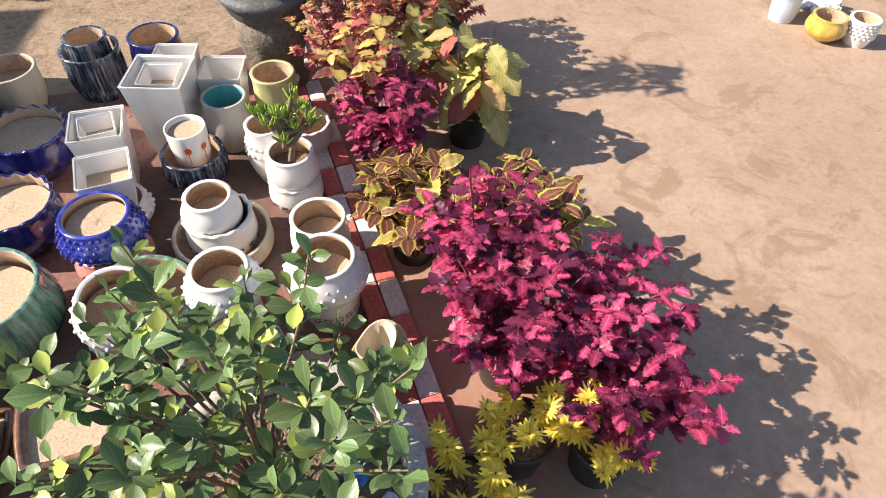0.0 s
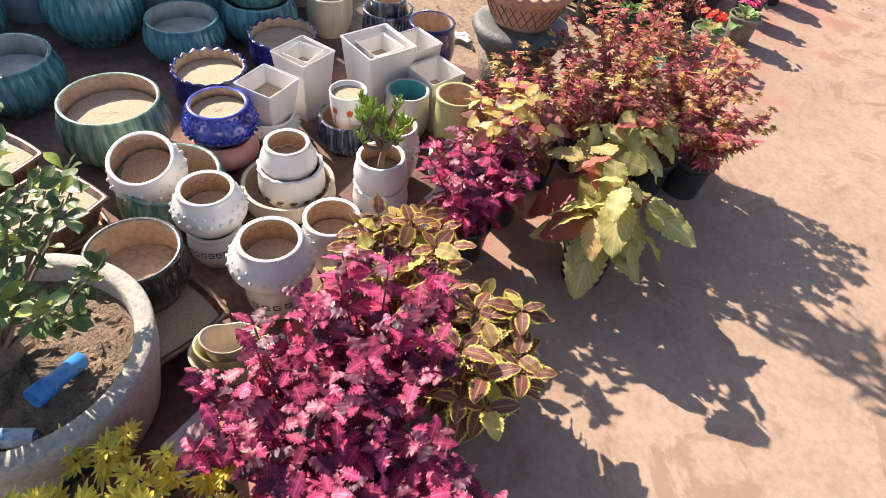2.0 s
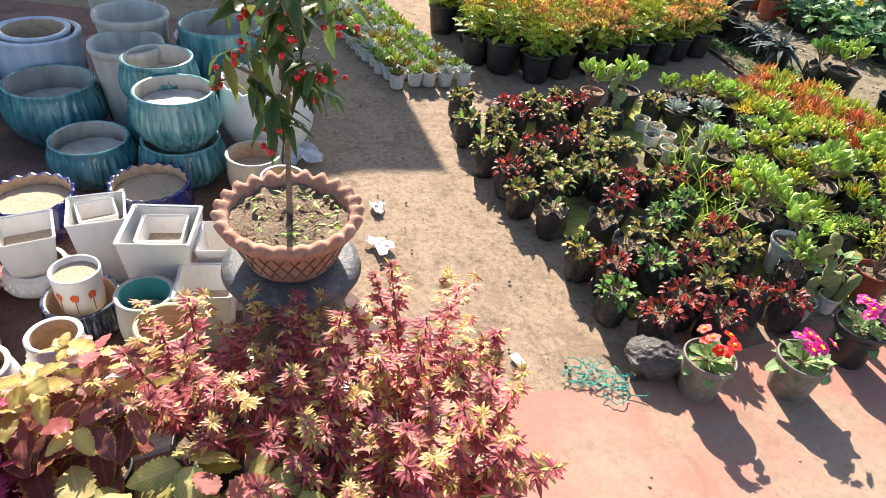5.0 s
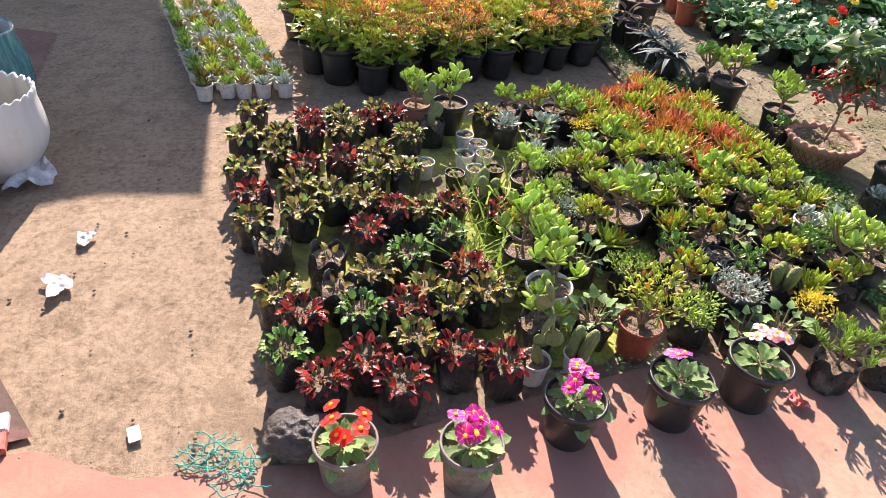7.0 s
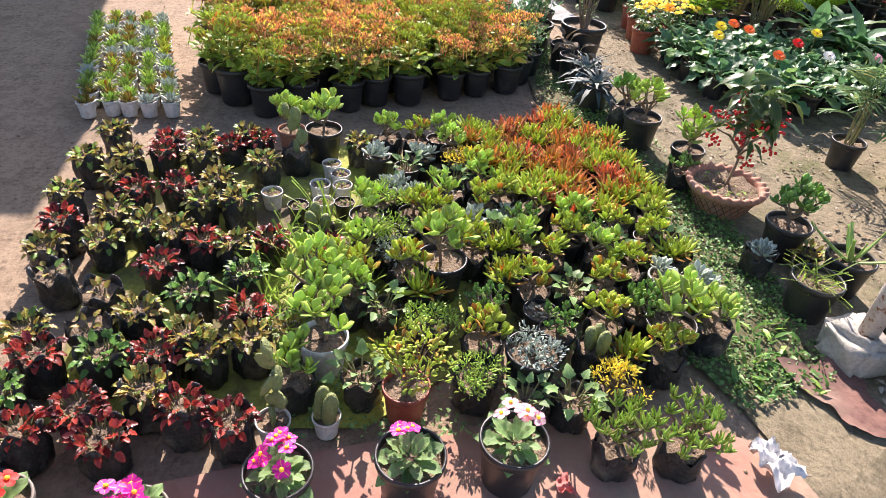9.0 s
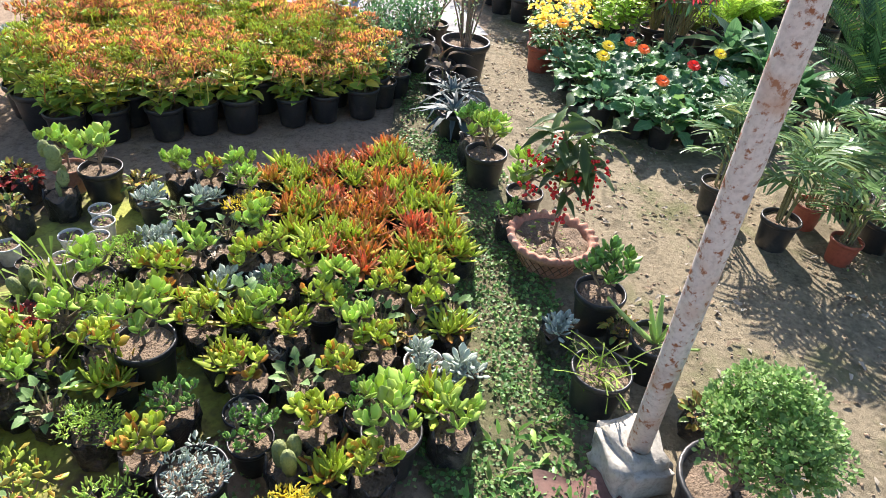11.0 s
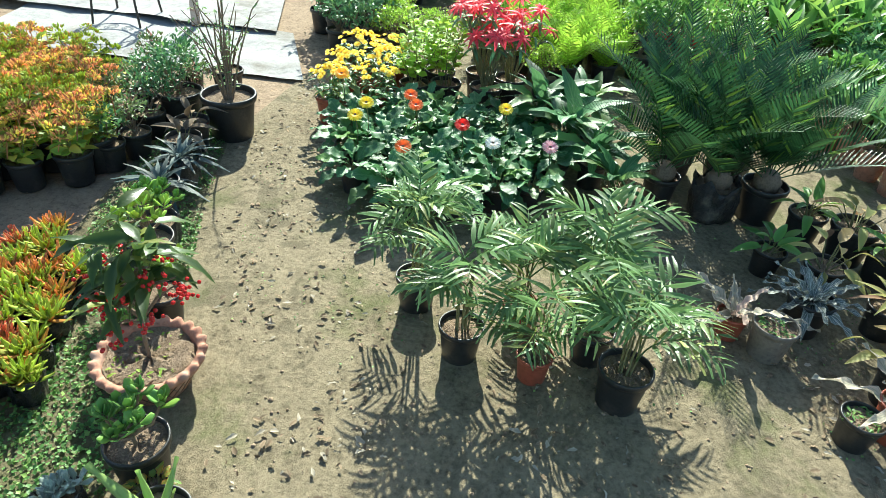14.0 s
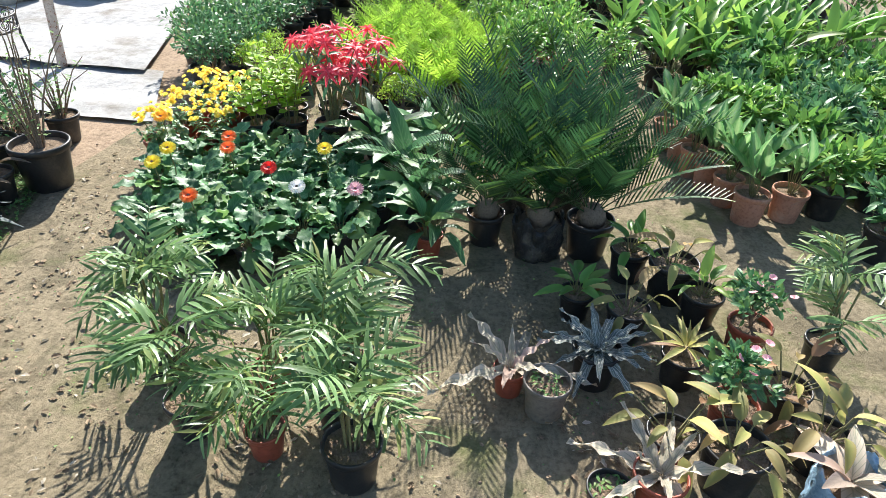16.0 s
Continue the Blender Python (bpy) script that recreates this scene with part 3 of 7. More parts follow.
def scatter(template, base, aim, size, up=None, twist=0.3):
    """Copies of a template at the places base, its +y along aim, its face turned up."""
    V, F, U = template
    base, aim = np.atleast_2d(np.array(base, float)), np.atleast_2d(np.array(aim, float))
    n = len(base)
    size = np.broadcast_to(np.array(size, float), (n,))
    aim = aim / (np.linalg.norm(aim, axis=1, keepdims=True) + 1e-9)
    hint = np.tile(np.array([0, 0, 1.0]), (n, 1)) if up is None else np.array(up, float)
    hint = hint + rng.normal(0, twist, (n, 3))
    X = np.cross(aim, hint)
    X /= np.linalg.norm(X, axis=1, keepdims=True) + 1e-9
    Z = np.cross(X, aim)
    P = base[:, None] + size[:, None, None] * (V[None, :, 0:1] * X[:, None] + V[None, :, 1:2] * aim[:, None] + V[None, :, 2:3] * Z[:, None])
    k = len(V)
    return P.reshape(-1, 3), (F[None] + (np.arange(n) * k)[:, None, None]).reshape(-1, 4), np.tile(U, (n, 1))


class Leaves:
    """Leaves that stay objects of their own: one template and where each one sits."""

    def __init__(self, template, base, aim, size, twist=0.2):
        self.template = template
        self.base, self.aim = np.array(base, float), np.array(aim, float)
        self.size, self.twist = np.broadcast_to(np.array(size, float), (len(self.base),)), twist

    def poses(self):
        out = []
        for b, a, s in zip(self.base, self.aim, self.size):
            y = Vector(a).normalized()
            x = y.cross(Vector((0, 0, 1)) + Vector(rng.normal(0, self.twist, 3))).normalized()
            z = x.cross(y)
            m = Matrix((x, y, z)).transposed().to_4x4()
            m.translation = Vector(b)
            out.append(m @ Matrix.Diagonal((s, s, s, 1)))
        return out


def around(angle, elevation):
    return np.stack([np.cos(elevation) * np.cos(angle), np.cos(elevation) * np.sin(angle), np.sin(elevation)], -1)


# ---- things and parts ----
MANY = {"stem", "foliage", "flowers", "flower_heads", "flower_eyes", "tip_leaves", "litter", "weeds", "berries", "ribs", "canes", "lattice", "frieze", "seedling", "stems", "bracts", "petals"}


def part(name, data, parent, material=None, label="", at=None):
    if isinstance(data, bmesh.types.BMesh):
        me = bpy.data.meshes.new(name)
        data.to_mesh(me)
        data.free()
        me.materials.append(material)
        data = me
    elif isinstance(data, tuple):
        data = quad_mesh(name, data, material)
    ob = new(name, data)
    ob.parent = parent
    if at is not None:
        ob.matrix_basis = at
    return tagged(ob, label, kind="stuff" if name in MANY and parent else "")


def thing(name, label, category, parts, x, y, z=0.0, turn=0.0, size=1.0, group="", tilt=(0, 0), kind=""):
    """An Empty at the base with its parts: (part name, mesh, label) each."""
    ob = new(name)
    ob.empty_display_size = 0.05
    ob.matrix_basis = pose(x, y, z, tilt[0], tilt[1], turn) @ Matrix.Diagonal((size, size, size, 1))
    for p in parts:
        part(p[0], p[1], ob, label=p[2] if len(p) > 2 else "", at=p[3] if len(p) > 3 else None)
    return tagged(ob, label, category, group, kind)


def solid(name, data, material, label, category, x=0, y=0, z=0, turn=0, tilt=(0, 0), group="", kind=""):
    ob = part(name, data, None, material)
    ob.matrix_basis = pose(x, y, z, tilt[0], tilt[1], turn)
    return tagged(ob, label, category, group, kind)


CACHE = {}


def cached(key, make):
    if key not in CACHE:
        CACHE[key] = make()
    return CACHE[key]


# ---- pots ----
def nursery_pot(d=0.18, h=0.165, material=None, bag=False):
    """The mesh of a tapered pot with a rolled rim, or of a crumpled bag."""
    R = d / 2
    if bag:
        prof = [(R * 0.2, 0), (R * 0.86, 0.0), (R * 0.95, h * 0.12), (R * 0.98, h * 0.35), (R * 1.0, h * 0.6), (R * 0.98, h * 0.85), (R * 1.02, h), (R * 0.99, h * 1.0), (R * 0.95, h * 0.9), (R * 0.9, h * 0.7)]
        ph = rng.uniform(0, 6, 4)

        def crumple(a, t, r, z):
            k = 1 + 0.08 * np.sin(3 * a + ph[0] + 5 * t) + 0.06 * np.sin(7 * a + ph[1] - 9 * t) + 0.045 * np.sin(11 * a + ph[2] + 17 * t)
            return r * k, z + (h * 0.13 * np.sin(5 * a + ph[3]) * (t > 0.55))
        return quad_mesh("bag", lathe(prof, 44, crumple), material)
    prof = [(R * 0.15, 0), (R * 0.74, 0), (R * 0.76, h * 0.03), (R * 0.92, h * 0.84), (R * 0.92, h * 0.85), (R * 1.0, h * 0.86), (R * 1.02, h * 0.93), (R * 1.02, h * 0.985), (R * 1.0, h), (R * 0.94, h), (R * 0.93, h * 0.97), (R * 0.88, h * 0.7)]
    return quad_mesh("pot", lathe(prof, 28), material)


def soil_mesh(r, z, material=None):
    return quad_mesh("soil", disc(r, z, 20, 4, 0.004), material or M_SOIL)


def pot_parts(style, d=0.18, h=None):
    """Pot and soil of one style and size, made once."""
    h = h or d * 0.92
    style_mat = {"black": M_BLACK, "bag": M_BAG, "red": M_REDPOT, "white": M_WHITE_P, "grey": M_GREY, "terracotta": M_TERRA}[style]
    i = int(rng.integers(0, 4)) if style == "bag" else 0
    pot = cached(("pot", style, round(d, 3), round(h, 3), i), lambda: nursery_pot(d, h, style_mat, style == "bag"))
    soil = cached(("soil", round(d, 3), round(h, 3)), lambda: soil_mesh(d / 2 * 0.93, h * 0.86))
    return [("bag" if style == "bag" else "pot", pot), ("soil", soil)], h * 0.86


# ---- plants: each gives (part name, shape, material) with its foot at the origin ----
def stems_shape(paths, r0, r1, seg=5):
    return join([tube(p, np.linspace(r0, r1, len(p)), seg) for p in paths])


def arch(x, y, lean, height, angle, n=5, bend=0.5):
    t = np.linspace(0, 1, n)
    out = lean * (t ** (1 + bend))
    return np.stack([x + out * math.cos(angle), y + out * math.sin(angle), height * t], 1)


def coleus(h=0.32, spread=0.2, stems=12, nodes=5, size=0.075, tpl=None, pot_r=0.05, droop=0.15, top=1.0, low=0.3, side=None, pieces=False):
    tpl = tpl or leaf(1, 0.72, "ovate", 10, 0.25, 0.22, 0.18, stalk=0.12)
    paths, base, aim, size_list = [], [], [], []
    for s in range(stems):
        a = s * 2.399 + rng.uniform(-0.4, 0.4)
        lean = spread * math.sqrt((s + 0.4) / stems) * rng.uniform(0.8, 1.15)
        if side:
            a = side[0] + rng.normal(0, side[1]) if rng.random() < 0.6 else a
        hh = h * rng.uniform(0.72, 1.08) * (1 - 0.28 * (lean / max(spread, 0.01)) ** 2)
        p = arch(pot_r * math.cos(a) * 0.6, pot_r * math.sin(a) * 0.6, lean, hh, a, 6, 0.3)
        paths.append(p)
        ph = rng.uniform(0, 3)
        for k in range(nodes):
            t = low + (1 - low) * (k + 0.6) / nodes
            at = np.array([np.interp(t, np.linspace(0, 1, 6), p[:, c]) for c in range(3)])
            for q in range(2 if k < nodes - 1 else 4):
                b = ph + k * 1.571 + q * (math.pi if k < nodes - 1 else 1.571) + rng.normal(0, 0.25)
                e = (-0.25 + 0.55 * t - droop) + rng.normal(0, 0.2)
                base.append(at)
                aim.append(around(b, e))
                size_list.append(size * rng.uniform(0.7, 1.15) * (1.12 - 0.4 * t if k < nodes - 1 else 0.62 * top))
    return [("stem", stems_shape(paths, 0.0038, 0.002), None), ("foliage", (Leaves if pieces else scatter)(tpl, base, aim, size_list, twist=0.25), None)]


def rosette(n=18, size=0.06, tpl=None, lo=0.1, hi=1.2, jitter=0.12, stem=0.0, pieces=False):
    tpl = tpl or fleshy()
    i = np.arange(n)
    a = i * 2.399 + rng.uniform(0, 6)
    t = i / max(1, n - 1)
    e = lo + (hi - lo) * t + rng.normal(0, jitter, n)
    base = np.stack([0.008 * np.cos(a), 0.008 * np.sin(a), stem + 0.012 * t], 1)
    return (Leaves if pieces else scatter)(tpl, base, around(a, e), size * (1 - 0.45 * t) * rng.uniform(0.85, 1.15, n), twist=0.12)


def branchy(h=0.2, spread=0.12, tips=9, forks=3):
    """Crooked branches; gives their lines and their tips."""
    paths, ends = [], []
    trunk = np.array([[0, 0, -0.02], [rng.normal(0, 0.008), rng.normal(0, 0.008), h * 0.22], [rng.normal(0, 0.014), rng.normal(0, 0.014), h * 0.4]])
    paths.append(trunk)
    for s in range(tips):
        a, sp = s * 2.399 + rng.uniform(-0.3, 0.3), spread * math.sqrt((s + 0.3) / tips)
        st = trunk[1 + (s % 2)]
        top = np.array([sp * math.cos(a), sp * math.sin(a), h * rng.uniform(0.66, 1.0) * (1 - 0.25 * (sp / spread) ** 2)])
        mid = st * 0.5 + top * 0.5 + np.array([rng.normal(0, 0.012), rng.normal(0, 0.012), -0.012])
        paths.append(np.array([st, mid, top]))
        ends.append((top, mid))
    return paths, ends


def jade(h=0.2, spread=0.12, tips=11, size=0.045, per=9, tpl=None, stem_r=0.007):
    tpl = tpl or fleshy(1, 0.62, 0.13, "obovate", 4, 0.12)
    paths, ends = branchy(h, spread, tips)
    B, A, S = [], [], []
    for top, mid in ends:
        d = (top - mid) / np.linalg.norm(top - mid)
        for k in range(per):
            a = k * 2.399 + rng.uniform(0, 0.5)
            e = 0.25 + 0.9 * k / per + rng.normal(0, 0.15)
            B.append(top - d * (0.03 * (1 - k / per)))
            A.append(around(a, e) + d * 0.35)
            S.append(size * rng.uniform(0.7, 1.2) * (1 - 0.35 * k / per))
    return [("stem", stems_shape(paths, stem_r, stem_r * 0.5), M_BARK), ("foliage", scatter(tpl, B, A, S, twist=0.2), None)]


def flowers(places, aims, size, petals, tpl, rise=0.25):
    B, A = [], []
    for p, d in zip(places, aims):
        d = np.array(d, float) / np.linalg.norm(d)
        ref = np.cross(d, [0.3, 0.9, 0.2])
        ref /= np.linalg.norm(ref)
        oth = np.cross(d, ref)
        a0 = rng.uniform(0, 6)
        for k in range(petals):
            a = a0 + k * 2 * math.pi / petals
            B.append(p)
            A.append(math.cos(a) * ref + math.sin(a) * oth + rise * d)
    n = len(places)
    up = np.repeat(np.array([np.array(d, float) / np.linalg.norm(d) for d in aims]), petals, 0)
    return scatter(tpl, B, A, np.repeat(np.broadcast_to(size, (n,)), petals), up=up, twist=0.06)


def blooms(name, mesh, places, aims, label=""):
    """Alike flower heads as parts, each turned to its aim."""
    out = []
    for p, d in zip(places, aims):
        m = Matrix.Translation(Vector(p)) @ Vector(d).to_track_quat("Z", "Y").to_matrix().to_4x4() @ pose(0, 0, 0, 0, 0, rng.uniform(0, 360))
        out.append((name, mesh, label, m))
    return out


def frond(length, leaflets, leaf_len, width, rise=0.9, droop=0.8, vee=0.5, start=0.2, bend=None, loose=0.1, hang=0.22):
    """One pinnate frond leaving the origin along +x: its rib and its leaflets."""
    t = np.linspace(0, 1, 10)
    e = rise - (rise + droop) * t ** 1.3 * 0.75
    if bend is not None:
        e = rise - bend * t ** 1.6
    step = length / 9
    P = np.zeros((10, 3))
    for i in range(1, 10):
        P[i] = P[i - 1] + step * np.array([math.cos(e[i]), 0, math.sin(e[i])])
    B, A, S, Up = [], [], [], []
    for k in range(leaflets):
        u = start + (1 - start) * (k + 0.5) / leaflets
        at = np.array([np.interp(u, t, P[:, c]) for c in range(3)])
        ee = np.interp(u, t, e)
        along = np.array([math.cos(ee), 0, math.sin(ee)])
        upv = np.array([-math.sin(ee), 0, math.cos(ee)])
        sz = leaf_len * (0.55 + 0.6 * math.sin(math.pi * min(1, 0.15 + u * 0.85))) * rng.uniform(0.9, 1.08)
        for s in (-1, 1):
            B.append(at)
            A.append(along * (0.55 + 0.5 * u) + np.array([0, s * 1.0, 0]) + upv * vee)
            S.append(sz)
            Up.append(upv)
    lv = scatter(leaf3(1, width, "lance", 4, 0.15, hang), B, A, S, up=np.array(Up), twist=loose)
    return tube(P, np.linspace(0.0035, 0.0012, 10), 4), lv


def fronds(n, length, leaflets, leaf_len, width, rise=(0.6, 1.3), droop=0.8, vee=0.3, start=0.2, spread=0.02, foot=0.0, bend=None, loose=0.1, hang=0.22):
    ribs, lv = [], []
    for i in range(n):
        a = i * 2.399 + rng.uniform(-0.3, 0.3)
        r, l = frond(length * rng.uniform(0.75, 1.1), leaflets, leaf_len, width, rng.uniform(*rise), droop * rng.uniform(0.7, 1.2), vee, start, bend and bend * rng.uniform(0.6, 1.3), loose, hang)
        m = pose(spread * math.cos(a), spread * math.sin(a), foot, rng.uniform(-12, 12), 0, math.degrees(a))
        ribs.append(moved(r, m))
        lv.append(moved(l, m))
    return ribs, lv


def bush(h=0.3, r=0.2, n=400, size=0.03, tpl=None, flat=1.0, branches=10, low=0.15, shell=0.55, lump=(0.3, 0.55)):
    """A rounded shrub: forked twigs, and leaves through an uneven crown with gaps."""
    tpl = tpl or leaf3(1, 0.6, "ovate", 3, 0.2, 0.15)
    paths, B, A, S = [], [], [], []
    lumps = [(around(rng.uniform(0, 6.28), rng.uniform(-0.2, 1.4)) * np.array([r, r, h / 2]) * rng.uniform(0.45, 0.85) + [0, 0, h * 0.52], rng.uniform(*lump)) for _ in range(branches)]
    for c, k in lumps:
        mid = c * 0.5 + rng.normal(0, r * 0.08, 3)
        paths.append(np.array([[0, 0, 0], [mid[0] * 0.5, mid[1] * 0.5, max(0.02, mid[2] * 0.7)], mid, c]))
    per = n // branches
    for c, k in lumps:
        d = around(rng.uniform(0, 6.28, per), np.arcsin(rng.uniform(-0.75, 1, per)))
        rad = k * rng.uniform(shell, 1.05, per)[:, None]
        p = c + d * rad * np.array([r, r, h * 0.5 * flat])
        p[:, 2] = np.maximum(p[:, 2], h * low * rng.uniform(0.7, 1.4, per))
        B.append(p)
        A.append(d + [0, 0, 0.35] + rng.normal(0, 0.45, (per, 3)))
        S.append(size * rng.uniform(0.65, 1.25, per))
    return [("stem", stems_shape(paths, 0.005, 0.0018, 4), M_BARK), ("foliage", scatter(tpl, np.concatenate(B), np.concatenate(A), np.concatenate(S), twist=0.5), None)]


def leafy(n=14, size=0.12, tpl=None, lo=0.0, hi=1.25, stalk=0.06, spread=0.03, droop=0.0, pieces=False):
    """Stalked leaves from the foot."""
    tpl = tpl or leaf(1, 0.5, "ovate", 7, 0.3, 0.35)
    paths, B, A, S = [], [], [], []
    for i in range(n):
        a, t = i * 2.399 + rng.uniform(-0.3, 0.3), i / max(1, n - 1)
        e = lo + (hi - lo) * t + rng.normal(0, 0.12)
        s0 = np.array([spread * math.cos(a) * 0.4, spread * math.sin(a) * 0.4, 0])
        k = stalk * rng.uniform(0.6, 1.3)
        s1 = s0 + around(a, min(1.4, e + 0.45)) * k
        paths.append(np.array([s0, (s0 + s1) / 2, s1]))
        B.append(s1)
        A.append(around(a, e - droop))
        S.append(size * rng.uniform(0.7, 1.15))
    return [("stem", stems_shape(paths, 0.0035, 0.0025, 4), M_STEM), ("foliage", (Leaves if pieces else scatter)(tpl, B, A, S, twist=0.2), None)]


def meshes(shapes, materials):
    """Turn plant shapes into meshes; materials by part name."""
    out = []
    for name, shape, m in shapes:
        use = materials.get(name, m) or M_STEM
        if isinstance(shape, Leaves):
            me = quad_mesh("leaf", shape.template, use)
            out += [("leaf", me, "", at) for at in shape.poses()]
        else:
            out.append((name, quad_mesh(name, shape, use)))
    return out


def lifted(shapes, z):
    return [(n, moved(s, pose(0, 0, z)), m) for n, s, m in shapes]


def potted(name, label, category, style, d, make, x, y, variants=3, size=1.0, h=None, group="", turn=None, key=None, tilt=(0, 0), z=0.0, plants=True):
    """A pot with its plant; make(z) gives the plant's meshes, foot at z. Alike plants share a few meshes."""
    pp, top = pot_parts(style, d, h)
    v = int(rng.integers(0, variants))
    pl = cached((key or name, style, round(d, 3), v), lambda: make(top))
    return thing(name, label, category, pp + pl, x, y, z, rng.uniform(0, 360) if turn is None else turn, size * rng.uniform(0.96, 1.04), group, tilt)


def inside(poly, x, y):
    hit = False
    for (x0, y0), (x1, y1) in zip(poly, poly[1:] + poly[:1]):
        if (y0 > y) != (y1 > y) and x < (x1 - x0) * (y - y0) / (y1 - y0) + x0:
            hit = not hit
    return hit


def fill(poly, gap, jitter=0.25, avoid=(), keep=0.1):
    """Places in a polygon on a loose grid, clear of those given."""
    xs, ys = [p[0] for p in poly], [p[1] for p in poly]
    out = []
    i = 0
    y = min(ys)
    while y < max(ys):
        x = min(xs) + (gap / 2 if i % 2 else 0)
        while x < max(xs):
            px, py = x + rng.uniform(-jitter, jitter) * gap, y + rng.uniform(-jitter, jitter) * gap
            if inside(poly, px, py) and all((px - a) ** 2 + (py - b) ** 2 > keep ** 2 for a, b in avoid):
                out.append((px, py))
            x += gap
        y += gap * 0.87
        i += 1
    return out


def sheet(poly, z, cell=0.08, wrinkle=0.004, thick=0.003):
    """A lying sheet with soft folds, cut to a polygon by moving border points onto it."""
    bm = bmesh.new()
    vs = [bm.verts.new((x, y, z)) for x, y in poly]
    bm.faces.new(vs)
    bmesh.ops.triangulate(bm, faces=bm.faces[:])
    for _ in range(5):
        long = [e for e in bm.edges if e.calc_length() > cell * 2]
        if not long:
            break
        bmesh.ops.subdivide_edges(bm, edges=long, cuts=1)
        bmesh.ops.triangulate(bm, faces=bm.faces[:])
    for v in bm.verts:
        v.co.z += wrinkle * (noise.noise(Vector((v.co.x * 2.2, v.co.y * 2.2, z * 50))) + 0.6 * noise.noise(Vector((v.co.x * 7, v.co.y * 5, 3 + z))))
    for f in bm.faces:
        f.smooth = True
    bmesh.ops.recalc_face_normals(bm, faces=bm.faces[:])
    if sum(f.normal.z for f in bm.faces) < 0:
        bmesh.ops.reverse_faces(bm, faces=bm.faces[:])
    uv = bm.loops.layers.uv.new("UVMap")
    for f in bm.faces:
        for l in f.loops:
            l[uv].uv = (from_border(l.vert.co.x, l.vert.co.y), 0)
    return bm


BORDER = [(0.6, -2), (0.56, 1.24), (0.1, 2.24), (-0.4, 3.36), (-0.28, 3.95), (-0.72, 4.9), (-1.0, 5.62)]


def from_border(x, y):
    """How far a place lies from the tan sheet's worn border."""
    best = 9.0
    for (ax, ay), (bx, by) in zip(BORDER, BORDER[1:]):
        t = ((x - ax) * (bx - ax) + (y - ay) * (by - ay)) / ((bx - ax) ** 2 + (by - ay) ** 2)
        t = min(1, max(0, t))
        best = min(best, math.hypot(x - ax - t * (bx - ax), y - ay - t * (by - ay)))
    return best


EDGE_LINE = ((0.5, 1.25), (-0.45, 3.3))
# ---- ground ----
def ground_mesh():
    xs = np.concatenate([[-300, -60, -20], np.arange(-11, 4.01, 0.12), [8, 20, 60, 300]])
    ys = np.concatenate([[-300, -60, -10], np.arange(-2, 13.01, 0.12), [20, 60, 300]])
    X, Y = np.meshgrid(xs, ys, indexing="ij")
    Z = np.array([[0.006 * noise.noise(Vector((x * 1.1, y * 1.1, 0))) + 0.002 * noise.noise(Vector((x * 2.9, y * 2.9, 2))) - 0.008 for y in ys] for x in xs])
    V = np.stack([X.ravel(), Y.ravel(), Z.ravel()], 1)
    return V, grid_faces(len(xs), len(ys))[:, ::-1], V[:, :2]


tagged(solid("ground", ground_mesh(), M_DIRT, "bare brown dirt of the nursery yard", "ground"), kind="structure")
sheets = [
    ("pavement", [(0.6, -2), (4, -2), (4, 6.4), (-0.35, 6.42), (-0.98, 6.06), (-1.08, 5.62), (-0.84, 4.95), (-0.58, 4.35), (-0.42, 4.0), (-0.34, 3.62), (-0.4, 3.36), (0.1, 2.24), (0.56, 1.24)], 0.004, M_SHEET, "dusty tan plastic sheet with reddish worn patches"),
    ("path", [(-1.15, 5.95), (-0.2, 6.4), (4, 6.4), (4, 13), (-12, 13), (-12, 6), (-5.4, 5.7), (-3.5, 5.55), (-2.4, 5.95)], 0.005, M_DAMP, "trodden damp brown earth path with leaf litter"),
    ("mat", [(0.56, 0.4), (0.54, 1.2), (0.08, 2.2), (-0.44, 3.34), (-0.72, 3.05), (-1.05, 2.78), (-2.0, 2.4), (-3.2, 2.0), (-3.4, -0.5), (0, -0.6)], 0.004, M_REDMAT, "worn red mat under the ceramic pots"),
    ("bed_soil", [(-0.7, 4.0), (-2.1, 3.5), (-2.6, 4.6), (-1.5, 5.4), (-0.85, 4.85)], 0.003, M_LIME, "yellow-green algae on the earth of the succulent bed"),
    ("weedy_strip", [(-1.15, 5.95), (-1.35, 5.8), (-3.25, 5.35), (-4.3, 5.2), (-4.4, 5.55), (-2.6, 6.05), (-1.75, 6.3), (-1.3, 6.25)], 0.009, M_MOSS, "dark mossy earth between the pot rows"),
]
for nm, poly, z, m, lab in sheets:
    tagged(solid(nm, sheet(poly, z, 0.16), m, lab, "ground"), kind="structure")


def tarpaulin(poly, z, label):
    return tagged(solid("tarpaulin", sheet(poly, z, 0.14, 0.02), M_TARP, label, "tarpaulin"))


tarpaulin([(-5.1, 5.72), (-5.05, 3.2), (-6.1, 3.0), (-6.05, 5.3)], 0.022, "grey-white tarpaulin spread on the earth, creased")
tarpaulin([(-5.95, 5.2), (-5.9, 2.6), (-10.5, 1.5), (-10.5, 3.6), (-7.6, 4.7)], 0.05, "sunlit white tarpaulin with a curled edge")

# unseen sheet added above the eye to shade the yard's far side
solid("shade_roof", sheet([(-9.5, -4), (-3.7, -4), (-4.2, 0.6), (-4.6, 1.4), (-5.2, 2.4), (-5.3, 2.78), (-5.95, 2.6), (-7.7, 1.7), (-9.5, 1.0)], 2.6, 0.3, 0.03), M_CASTER, "dark green shade net stretched overhead", "shade net", kind="structure")


EDGE_A, EDGE_B = EDGE_LINE


